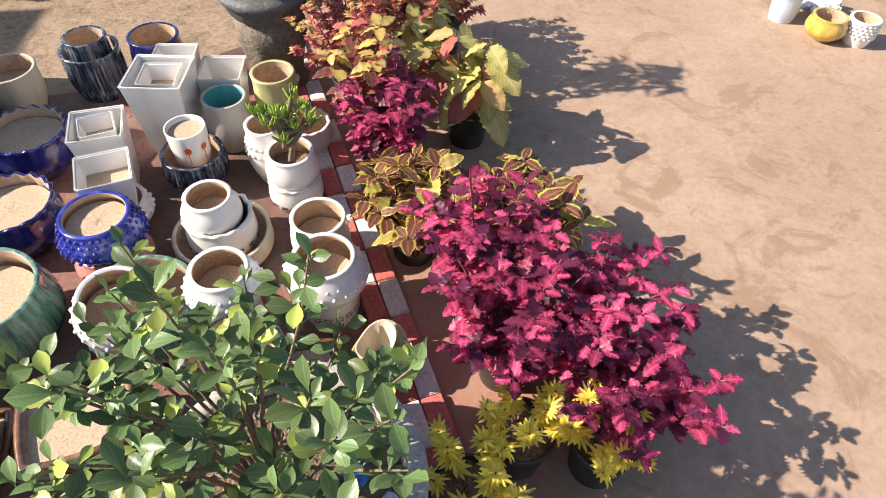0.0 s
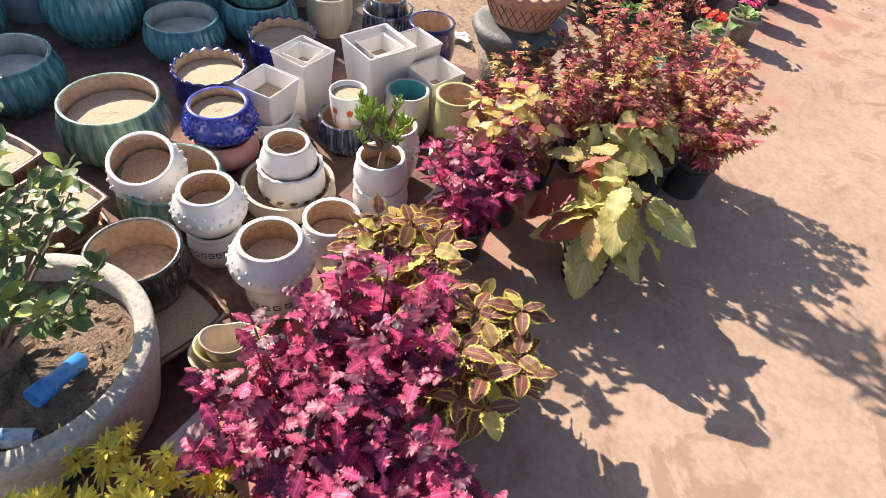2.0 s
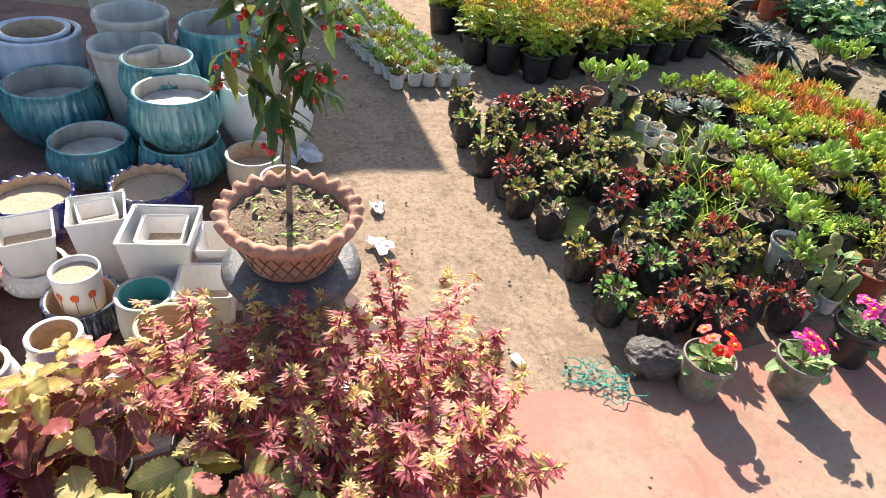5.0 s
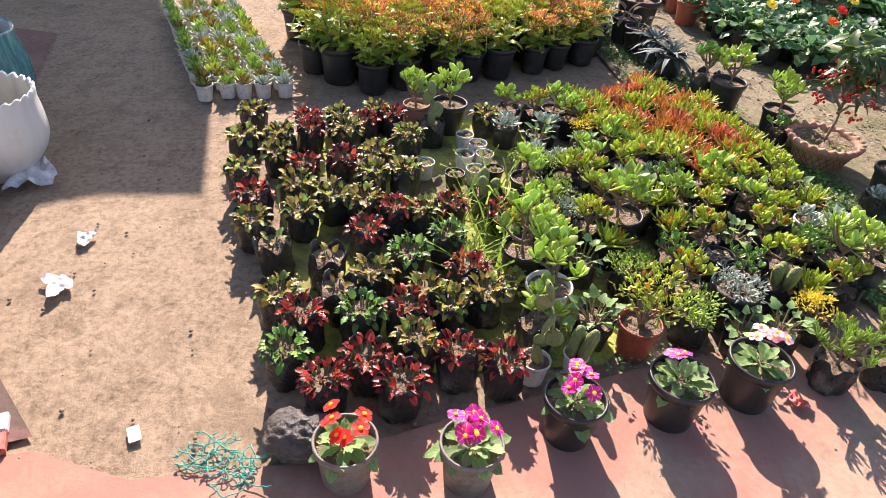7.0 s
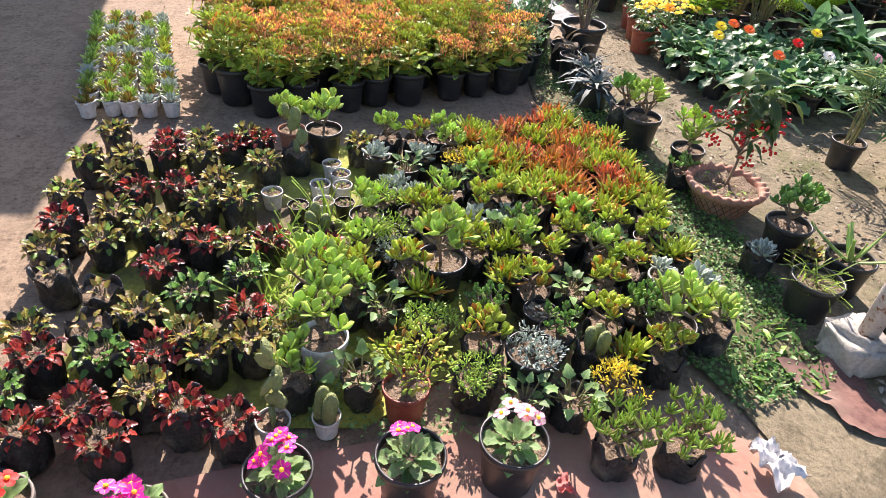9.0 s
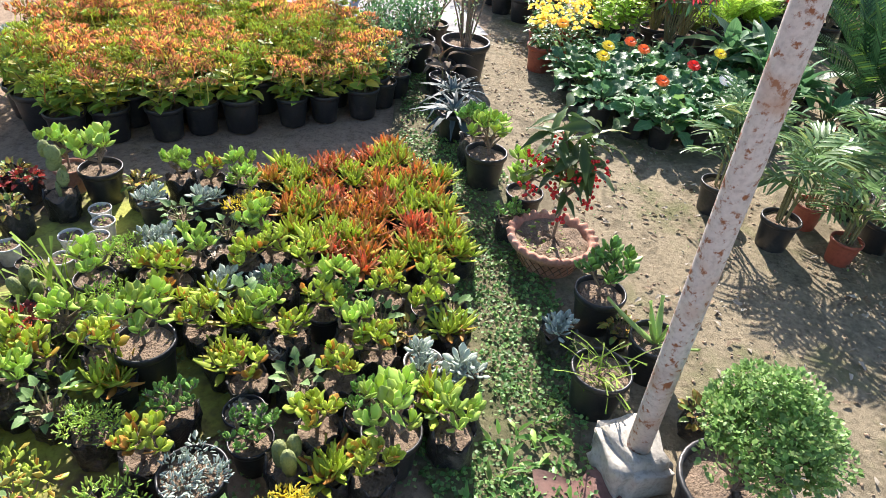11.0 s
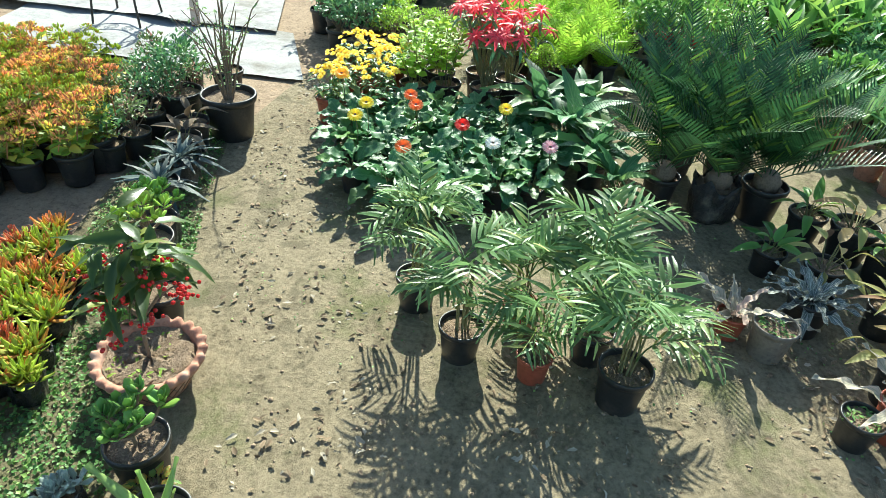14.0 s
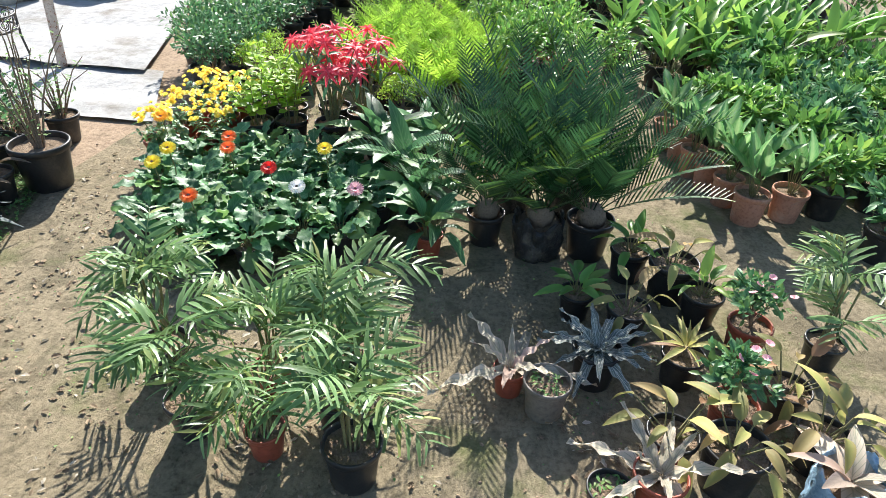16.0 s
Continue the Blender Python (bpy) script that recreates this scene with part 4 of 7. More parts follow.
def painted_edge(i):
    """Short lengths of a low painted kerb: one red, one white, turn and turn about."""
    ax, ay = EDGE_A
    bx, by = EDGE_B
    n = math.hypot(bx - ax, by - ay)
    turn = math.degrees(math.atan2(by - ay, bx - ax))
    for side in (0, 1):
        t = (i + 0.5) * 0.14 / n
        off = 0.032 if side else -0.032
        nx, ny = (by - ay) / n * off, -(bx - ax) / n * off
        red = (i + side) % 2 == 0
        solid("edging_brick", box(0.137, 0.06, 0.022, 0.0, 1, 0.003), M_KERBRED if red else M_KERBWHITE, ("red" if red else "white") + " painted brick of the low edging", "edging", ax + (bx - ax) * t + nx, ay + (by - ay) * t + ny, 0.003, turn, group="edging bricks")


for i in range(16):
    painted_edge(i)


# ---- ceramic pots ----
def bowl(d, h, belly=1.15, foot=0.7, lip=0.01, ribs=0, scallop=0, dots=0, rib_depth=0.035, knob=0.0065, rows=5):
    """A glazed round pot: foot, belly, lip and inside in one wall."""
    R = d / 2
    out = [(R * foot * 0.3, 0.0), (R * foot, 0.0), (R * foot * 1.03, h * 0.03)]
    for i in range(1, 12):
        t = i / 12
        k = foot + (belly - foot) * math.sin(math.pi / 2 * min(1, t / 0.52)) if t < 0.52 else belly + (1.0 - belly) * (1 - math.cos(math.pi / 2 * (t - 0.52) / 0.48))
        out.append((R * k, h * (0.03 + 0.92 * t)))
    out += [(R + lip * 0.35, h * 0.955), (R + lip * 0.5, h * 0.985), (R - lip * 0.1, h), (R - lip * 0.8, h * 0.985), (R - lip, h * 0.94)]
    inn = [(R * belly * 0.93, h * 0.6), (R * belly * 0.88, h * 0.35), (R * foot * 0.85, h * 0.1), (0.003, h * 0.09)]
    n = len(out)

    def shape(a, t, r, z):
        i = t * (n + len(inn) - 1)
        if ribs and 2 < i < n - 6:
            r = r * (1 - rib_depth * np.abs(np.sin(a * ribs / 2)) ** 0.6 * 1.0 + rib_depth * 0.5)
        if scallop and n - 6 < i < n:
            r = r * (1 + 0.022 * np.sin(a * scallop))
            z = z + h * 0.022 * np.sin(a * scallop)
        return r, z
    seg = ribs * 6 if ribs else 96 if scallop else 44
    V, F, U = lathe(out + inn, seg, shape)
    outer = (V, F[: (n - 2) * seg], U)
    inner_rows = F[(n - 2) * seg:]
    if dots:
        db, da = [], []
        for k in range(rows):
            z = h * (0.42 + 0.115 * k if rows > 3 else 0.6 + 0.13 * k)
            j = int(np.clip(np.searchsorted([q[1] for q in out[:14]], z), 1, 13))
            r = out[j][0]
            for i in range(dots):
                a = (i + 0.5 * (k % 2)) * 2 * math.pi / dots
                db.append(((r + knob * 0.1) * math.cos(a), (r + knob * 0.1) * math.sin(a), z))
        dot = ball(knob, 8, 5)
        outer = join([outer] + [moved(dot, Matrix.Translation(p)) for p in db])
    return outer, (V, inner_rows, U)


def ceramic(name, label, x, y, z, d, h, material, inside_mat=None, turn=0, tilt=(0, 0), fill_to=None, fill_mat=None, category="flower pot", group="", **kw):
    outer, inner = bowl(d, h, **kw)
    parts = [("body", quad_mesh("body", outer, material)), ("inside", quad_mesh("inside", inner, inside_mat or M_BISQUE))]
    if fill_to:
        parts.append(("soil", quad_mesh("soil", disc(d / 2 * 0.92, h * fill_to * 0.7, 28, 4, 0.0008), fill_mat or M_SAND)))
    return thing(name, label, category, parts, x, y, z, turn, 1.0, group, tilt)


def ribbed_bowl(x, y, z, d, h, teal=True, fill_to=None):
    return ceramic("ribbed_bowl", ("teal" if teal else "sage green") + " glazed round bowl with fluted sides, empty", x, y, z, d, h, M_TEAL if teal else M_GREEN, M_BISQUE if not teal else M_RIB,
                   belly=1.14, foot=0.74, ribs=34, rib_depth=0.045, group="fluted bowls", fill_to=fill_to and fill_to * 1.22, fill_mat=M_RIB if teal else M_SAND)


TEAL_A = (-1.74, 1.17)
ribbed_bowl(-0.79, 1.57, 0, 0.31, 0.225, False, 0.85)
ribbed_bowl(-0.39, 1.64, 0, 0.29, 0.18, False)
for x, y, z, d, h, f in ((TEAL_A[0], TEAL_A[1], 0, 0.36, 0.27, .7), (-1.65, 1.69, 0, 0.345, 0.255, .7), (-1.335, 1.965, 0, 0.28, 0.18, .72), (-1.38, 2.3, 0, 0.29, 0.19, .5), (-1.38, 2.3, 0.175, 0.285, 0.215, .85),
                         (-1.63, 2.16, 0, 0.28, 0.22, .5), (-1.63, 2.16, 0.2, 0.27, 0.21, .7), (-2.06, 2.3, 0, 0.36, 0.42, .7), (-1.25, 1.32, 0, 0.3, 0.2, .7), (-1.15, 0.95, 0, 0.38, 0.28, .7)):
    ribbed_bowl(x, y, z, d, h, True, f)
for x, y, d, h in ((-0.93, 1.94, 0.262, 0.178), (-1.065, 2.285, 0.265, 0.174)):
    ceramic("scalloped_pot", "dark navy glazed pot with a wavy rim and sandy inside", x, y, 0, d, h, M_NAVY, belly=1.08, foot=0.66, scallop=18, fill_to=1.1, group="navy pots")
ceramic("pink_bowl", "dusty pink bowl under a cobalt one", -0.597, 1.867, 0, 0.185, 0.11, M_PINK, belly=1.25, foot=0.7)
ceramic("cobalt_bowl", "cobalt blue hammered bowl on a pink bowl", -0.597, 1.867, 0.095, 0.19, 0.145, M_COBALT, belly=1.28, foot=0.62, dots=30, fill_to=1.1)
ceramic("white_dotted_bowl", "white knobbed bowl under a square pot", -0.665, 2.063, 0, 0.17, 0.1, M_WHITE, belly=1.2, foot=0.7, dots=22, rows=2, knob=0.0072, group="white dotted pots")
ceramic("white_dotted_bowl", "white knobbed pot lying tilted in a green bowl", -0.44, 1.6, 0.1, 0.185, 0.16, M_WHITE, tilt=(10, 16), belly=1.22, foot=0.6, dots=22, rows=2, knob=0.0072, fill_to=0.7, group="white dotted pots")
ceramic("banded_pot", "white pot with dark bands under another pot", -0.17, 1.69, 0, 0.15, 0.13, M_WHITE, belly=1.12, foot=0.8)
ceramic("white_dotted_bowl", "white knobbed round pot on a banded pot", -0.17, 1.69, 0.118, 0.15, 0.15, M_WHITE, belly=1.4, foot=0.7, dots=22, rows=2, knob=0.0072, fill_to=0.75, group="white dotted pots")
ceramic("banded_pot", "cream pot with a dark key pattern band", 0.09, 1.77, 0, 0.155, 0.13, M_WHITE, belly=1.1, foot=0.85)
ceramic("white_dotted_bowl", "white knobbed round pot on a patterned pot", 0.09, 1.77, 0.113, 0.165, 0.15, M_WHITE, belly=1.42, foot=0.7, dots=22, rows=2, knob=0.0072, fill_to=0.7, group="white dotted pots")
ceramic("shallow_bowl", "beige shallow bowl with a green lip", -0.29, 1.97, 0, 0.29, 0.1, M_CREAM, belly=1.05, foot=0.7)
ceramic("patterned_bowl", "white wavy-rimmed bowl with an elephant frieze", -0.295, 1.985, 0.012, 0.2, 0.15, M_WHITE, belly=1.08, foot=0.75, scallop=14)
ceramic("face_pot", "white moulded round pot nested in a bowl", -0.31, 1.986, 0.09, 0.135, 0.145, M_WHITE, belly=1.35, foot=0.75, fill_to=0.75)
ceramic("round_pot", "plain white round pot with sandy fill", 0.02, 1.98, 0, 0.16, 0.194, M_WHITE, belly=1.15, foot=0.75, fill_to=0.85)
ceramic("patterned_bowl", "white wavy-rimmed bowl with a printed frieze", -0.12, 2.217, 0, 0.165, 0.13, M_WHITE, belly=1.1, foot=0.75, scallop=14)
ceramic("dark_striped_bowl", "blue-black striped bowl holding a mug", -0.488, 2.285, 0, 0.2, 0.14, M_STRIPE, belly=1.08, foot=0.75, ribs=46)
ceramic("tealrim_pot", "speckled grey pot with a turquoise rim", -0.431, 2.497, 0, 0.15, 0.22, M_RIB, M_CYAN, belly=1.1, foot=0.7, fill_to=0.85)
ceramic("lime_pot", "pitted olive-cream pot with a lime rim", -0.28, 2.61, 0, 0.15, 0.26, M_LIMEG, belly=1.04, foot=0.75, fill_to=0.86)
ceramic("cream_ribbed_pot", "cream ribbed tall pot", -1.3, 2.6, 0, 0.205, 0.19, M_CREAM, belly=1.02, foot=0.75, fill_to=0.9)
ceramic("dark_striped_pot", "blue-black striped pot nested over another", -1.05, 2.76, 0, 0.21, 0.2, M_STRIPE, belly=1.03, foot=0.8, ribs=46)
ceramic("dark_striped_pot", "smaller blue-black striped pot set inside", -1.05, 2.76, 0.05, 0.15, 0.2, M_STRIPE, belly=1.03, foot=0.8, ribs=40)
ceramic("navy_round_pot", "navy round pot with sandy inside", -0.82, 2.84, 0, 0.185, 0.23, M_NAVY, belly=1.12, foot=0.7, fill_to=0.85)
ceramic("white_fluted_bowl", "large white bowl with a scalloped rim", -1.66, 2.58, 0, 0.36, 0.34, M_WHITE, M_RIB, belly=1.08, foot=0.55, scallop=26, fill_to=0.8, fill_mat=M_RIB)
ceramic("pale_blue_pot", "pale blue pot with a beaded rim", -2.22, 2.2, 0, 0.33, 0.3, M_PALE, belly=1.05, foot=0.7, scallop=30, fill_to=0.8, fill_mat=M_RIB)
for x, y, d, h, m in ((-2.12, 1.08, 0.32, 0.34, M_RIB), (-2.04, 1.91, 0.31, 0.44, M_RIB), (-1.78, 1.98, 0.29, 0.4, M_RIB), (-2.35, 1.75, 0.31, 0.44, M_RIB)):
    tall = [(d / 2 * 0.2, 0), (d / 2 * 0.74, 0)]
    for k in range(44):
        t = k / 43
        tall.append((d / 2 * (0.76 + 0.2 * t) + 0.004 * (k % 2), h * (0.02 + 0.88 * t)))
    tall += [(d / 2 * 1.03, h * 0.92), (d / 2 * 1.05, h * 0.96), (d / 2 * 1.02, h), (d / 2 * 0.93, h * 0.98), (d / 2 * 0.88, h * 0.6)]
    thing("ribbed_tall_pot", "tall buff-grey clay pot with turned ridges", "flower pot", [("body", quad_mesh("body", lathe(tall, 48), m)), ("inside", quad_mesh("soil", disc(d / 2 * 0.9, h * 0.8, 28, 3), M_RIB))], x, y, group="tall ridged pots")
for x, y, z, d, h in ((-1.97, 1.5, 0, 0.36, 0.34), (-1.97, 1.5, 0.05, 0.28, 0.3)):
    ceramic("white_tall_pot", "tall white-blue glazed pot with a thick ringed rim", x, y, z, d, h, M_PALE, belly=1.03, foot=0.75, lip=0.02, fill_to=0.8, fill_mat=M_RIB, group="white tall pots")


def square_pot(x, y, z, s, h, turn, label, inner=None, base=0.72):
    """A tapered square pot with real walls."""
    bm = bmesh.new()
    rings = []
    for k, zz in ((base * 0.4, 0.0), (base, 0.0), (base + 0.02, 0.01), (1.0, h - 0.006), (1.03, h - 0.003), (1.03, h), (0.93, h), (base * 0.92, h * 0.12)):
        q = s / 2 * k
        rings.append([bm.verts.new((sx * q, sy * q, zz)) for sx, sy in ((-1, -1), (1, -1), (1, 1), (-1, 1))])
    for a, b in zip(rings, rings[1:]):
        for i in range(4):
            bm.faces.new((a[i], a[(i + 1) % 4], b[(i + 1) % 4], b[i]))
    bm.faces.new(rings[0][::-1])
    bm.faces.new(rings[-1])
    bmesh.ops.bevel(bm, geom=[e for e in bm.edges], offset=0.0035, segments=2, affect="EDGES")
    ob = new("square_pot")
    ob.matrix_basis = pose(x, y, z, 0, 0, turn)
    part("body", bm, ob, M_WHITE)
    q = s / 2 * (base + (0.93 - base) * 0.8)
    V = np.array([(-q, -q, h * 0.6), (q, -q, h * 0.6), (q, q, h * 0.6), (-q, q, h * 0.6)]) * [0.93, 0.93, 1]
    if inner is None:
        part("soil", (V, np.array([[0, 1, 2, 3]]), V[:, :2]), ob, M_SAND)
    return tagged(ob, label, "flower pot", "square pots")


square_pot(-0.665, 2.063, 0.075, 0.16, 0.158, 28, "white square tapered pot with sandy fill on a bowl")
square_pot(-0.76, 2.242, 0, 0.165, 0.258, 22, "white square tapered pot with a smaller one nested in it", True)
square_pot(-0.76, 2.242, 0.115, 0.11, 0.14, 30, "small white square pot nested in a larger one")
square_pot(-0.636, 2.486, 0, 0.2, 0.306, 5, "tall white square pot with a smaller one nested in it", True)
square_pot(-0.636, 2.49, 0.145, 0.13, 0.15, 8, "small white square pot nested in a taller one")
square_pot(-0.66, 2.66, 0, 0.15, 0.262, 8, "white square pot with sandy fill")
square_pot(-0.485, 2.648, 0, 0.155, 0.232, 8, "white square pot with a wide rim")


def tulip_mug(x, y, z):
    prof = [(0.02, 0), (0.055, 0), (0.058, 0.004), (0.064, 0.06), (0.067, 0.125), (0.066, 0.13), (0.061, 0.129), (0.058, 0.11)]
    ob = new("tulip_mug")
    ob.matrix_basis = pose(x, y, z, 0, 0, 20)
    part("body", lathe(prof, 40), ob, M_WHITE)
    part("soil", disc(0.059, 0.112, 24, 3), ob, M_SAND)
    for a0 in (-0.1, -0.75, 0.6, 1.5, -1.6):
        V, F, U = leaf(1, 0.8, "petal", 6, 0, 0)
        pts = []
        for dx, s in ((-0.006, 0.026), (0.006, 0.026), (0.0, 0.03)):
            ang = a0 + (V[:, 0] * s * 0.5 + dx) / 0.066
            zz = 0.06 + V[:, 1] * s
            pts.append((np.stack([0.0668 * np.cos(ang), 0.0668 * np.sin(ang), zz], 1), F, U))
        st = np.linspace(0.02, 0.062, 5)
        pts.append(tube(np.stack([0.066 * np.cos(a0) * np.ones(5), 0.066 * np.sin(a0) * np.ones(5), st], 1), 0.0012, 4))
        part("tulip_motif", join(pts), ob, M_TULIP, "painted orange-red tulip")
    return tagged(ob, "white mug-shaped pot painted with orange tulips", "flower pot")


tulip_mug(-0.488, 2.289, 0.108)


def frieze(x, y, z, r, n, kind, label):
    """A printed band: short dark marks set on the wall of a pot."""
    marks = []
    for i in range(n):
        a = i * 2 * math.pi / n
        if kind == "key":
            for da, dz, w, hh in ((0, 0, 0.7, 0.004), (0.25, 0.008, 0.35, 0.004), (-0.3, 0.006, 0.12, 0.016), (0, 0.016, 0.7, 0.004)):
                bm_w = w * 2 * math.pi / n
                A = a + da * 2 * math.pi / n + np.array([-bm_w / 2, bm_w / 2, bm_w / 2, -bm_w / 2])
                Z = z + dz + np.array([0, 0, hh, hh])
                marks.append((np.stack([r * np.cos(A), r * np.sin(A), Z], 1), np.array([[0, 1, 2, 3]]), np.zeros((4, 2))))
        else:
            A0 = a
            for da, dz, s in ((0, 0, 0.009), (0.011 / r, 0.003, 0.005), (-0.006 / r, -0.009, 0.003), (0.006 / r, -0.009, 0.003)):
                th = np.linspace(0, 2 * math.pi, 8, endpoint=False)
                A = A0 + da + s * np.cos(th) / r
                Z = z + dz + s * 0.8 * np.sin(th)
                V = np.stack([r * np.cos(A), r * np.sin(A), Z], 1)
                marks.append((V, np.array([[0, 1, 2, 3], [0, 3, 4, 7], [4, 5, 6, 7]]), np.zeros((8, 2))))
    return join(marks)


def add_frieze(owner, r, z, n, kind):
    part("frieze", frieze(0, 0, z, r, n, kind, ""), owner, M_INK, "printed dark frieze")


def find(name, label):
    return next(o for o in bpy.data.objects if o.name.split(".")[0] == name and o.get("label") == label)


add_frieze(find("banded_pot", "cream pot with a dark key pattern band"), 0.089, 0.07, 18, "key")
add_frieze(find("banded_pot", "white pot with dark bands under another pot"), 0.087, 0.07, 26, "key")
add_frieze(find("patterned_bowl", "white wavy-rimmed bowl with an elephant frieze"), 0.112, 0.07, 16, "blob")
add_frieze(find("patterned_bowl", "white wavy-rimmed bowl with a printed frieze"), 0.094, 0.06, 14, "blob")


def tray_pot(x, y, z, s, h, turn, material, label, fill_mat=None, round_it=False):
    """A low oblong pot with a flared ribbed wall."""
    def shape(a, t, r, zz):
        k = 1.0 if round_it else 1 / np.maximum(np.abs(np.cos(a)), np.abs(np.sin(a))) ** 0.75
        return r * k * (1 + 0.025 * np.sin(a * 28) * (0.15 < t < 0.6)), zz
    R = s / 2
    prof = [(R * 0.3, 0), (R * 0.72, 0), (R * 0.75, h * 0.1), (R * 0.85, h * 0.5), (R * 0.95, h * 0.8), (R * 1.06, h * 0.9), (R * 1.08, h * 0.97), (R * 1.03, h), (R * 0.94, h * 0.98), (R * 0.85, h * 0.6)]
    ob = new("oblong_pot")
    ob.matrix_basis = pose(x, y, z, 0, 0, turn)
    part("body", lathe(prof, 96, shape), ob, material)
    part("soil", lathe([(R * 0.93, h * 0.8), (R * 0.5, h * 0.79), (0.002, h * 0.8)], 48, shape if not round_it else None), ob, fill_mat or M_SAND)
    return tagged(ob, label, "flower pot", "low brown pots")


tray_pot(0.05, 1.46, 0, 0.27, 0.09, 18, M_BROWN, "brown oblong pot with a shell-ribbed wall")
ceramic("black_green_bowl", "black-green glazed bowl with a drain hole on a brown pot", -0.06, 1.46, 0.075, 0.235, 0.16, M_DARK, belly=1.06, foot=0.8, fill_to=0.6, fill_mat=M_BISQUE, ribs=40)
for x, y, z in ((-0.4, 1.3, 0), (-0.4, 1.3, 0.085), (-0.68, 1.18, 0), (-0.68, 1.18, 0.085), (-0.16, 1.15, 0), (-0.95, 1.05, 0)):
    tray_pot(x, y, z, 0.24, 0.1, rng.uniform(0, 40), M_BROWN, "dark brown oblong pots stacked with sandy insides")
for k, (s, z) in enumerate(((0.17, 0.0), (0.14, 0.035), (0.11, 0.06))):
    def leafy_cup(a, t, r, zz):
        return r * (1 + 0.18 * np.cos(2 * a)) * (1 + 0.05 * np.maximum(0, np.cos(a)) ** 8), zz + 0.008 * np.cos(a * 2)
    o = new("leaf_cup")
    o.matrix_basis = pose(0.26, 1.58, z, 0, 0, 70)
    part("body", lathe([(s * 0.1, 0), (s * 0.3, 0), (s * 0.42, 0.05), (s * 0.5, 0.1), (s * 0.5, 0.103), (s * 0.46, 0.1), (s * 0.36, 0.04), (0.002, 0.01)], 48, leafy_cup), o, M_CREAM if k % 2 == 0 else M_LIMEG)
    tagged(o, "cream leaf-shaped cup nested with others", "flower pot", "leaf cups")


# ---- the terracotta bowl with the ardisia tree on its carved stand ----
def fluted_bowl(d, h, bumps=23):
    R = d / 2
    prof = [(R * 0.2, 0), (R * 0.6, 0), (R * 0.66, h * 0.1), (R * 0.76, h * 0.4), (R * 0.86, h * 0.68), (R * 0.9, h * 0.72), (R * 0.98, h * 0.8), (R * 1.02, h * 0.93), (R * 0.98, h), (R * 0.86, h * 0.97), (R * 0.83, h * 0.85), (R * 0.78, h * 0.6)]

    def shape(a, t, r, z):
        on = 1.0 if 0.5 < t < 0.85 else 0.0
        return r * (1 + 0.03 * on * np.sin(a * bumps)), z + h * 0.045 * on * np.sin(a * bumps)
    return lathe(prof, bumps * 6, shape)


def lattice(d, h, n=26):
    """Scored crossing lines round a bowl's wall."""
    R = d / 2
    lines = []
    for i in range(n):
        for s in (-1, 1):
            t = np.linspace(0.14, 0.66, 5)
            a = i * 2 * math.pi / n + s * (t - 0.14) * 0.62
            r = R * (0.655 + (t - 0.1) * 0.36)
            lines.append(tube(np.stack([r * np.cos(a), r * np.sin(a), h * t], 1), 0.0022, 4))
    return join(lines)


def ardisia(h=0.75, crown=0.2, berries=60, leaves=150, low=0.5, size=0.09, lift=0.0):
    trunk = np.array([[0, 0, 0], [0.01, 0.005, h * 0.3], [-0.005, 0.012, h * 0.6], [0.01, 0.0, h]])
    paths, B, A, S, fruit = [trunk], [], [], [], []
    for k in range(13):
        z = h * (low + (1 - low) * k / 12)
        a = k * 2.399
        r = crown * rng.uniform(0.55, 1.0) * (1 - 0.4 * max(0, (z / h - 0.8)) / 0.2)
        end = np.array([r * math.cos(a) * 0.75, r * math.sin(a) * 0.75, z + 0.05])
        paths.append(np.array([[0, 0, z - 0.04], end * 0.5 + [0, 0, z * 0.5], end]))
        for q in range(leaves // 13):
            b = rng.uniform(0, 6.28)
            B.append(end * rng.uniform(0.3, 1.05) + [0, 0, z * 0.0 + rng.uniform(-0.02, 0.03) + end[2] * 0.0])
            B[-1][2] = end[2] + rng.uniform(-0.05, 0.03) + lift
            A.append(around(b, rng.uniform(-0.9, 0.35) + lift * 5))
            S.append(size * rng.uniform(0.7, 1.3))
        for q in range(berries // 13 + 1):
            c = end * rng.uniform(0.85, 1.25)
            fruit.append((c[0] + rng.normal(0, 0.018), c[1] + rng.normal(0, 0.018), end[2] - rng.uniform(0.02, 0.07)))
    berry = ball(0.0068, 8, 5)
    return [("trunk", stems_shape(paths, 0.008, 0.003), M_BARK), ("foliage", scatter(leaf(1, 0.3, "lance", 6, 0.2, 0.45, wave=0.3), B, A, S), L_ARD),
            ("berry", [(p, berry) for p in fruit], M_BERRY)]


def litter(n, r, z):
    a, q = rng.uniform(0, 6.28, n), r * np.sqrt(rng.uniform(0, 1, n))
    return scatter(leaf3(1, 0.5, "ovate", 3, 0.3, 0.2), np.stack([q * np.cos(a), q * np.sin(a), np.full(n, z)], 1), around(rng.uniform(0, 6.28, n), rng.uniform(-0.1, 0.3, n)), rng.uniform(0.012, 0.03, n))


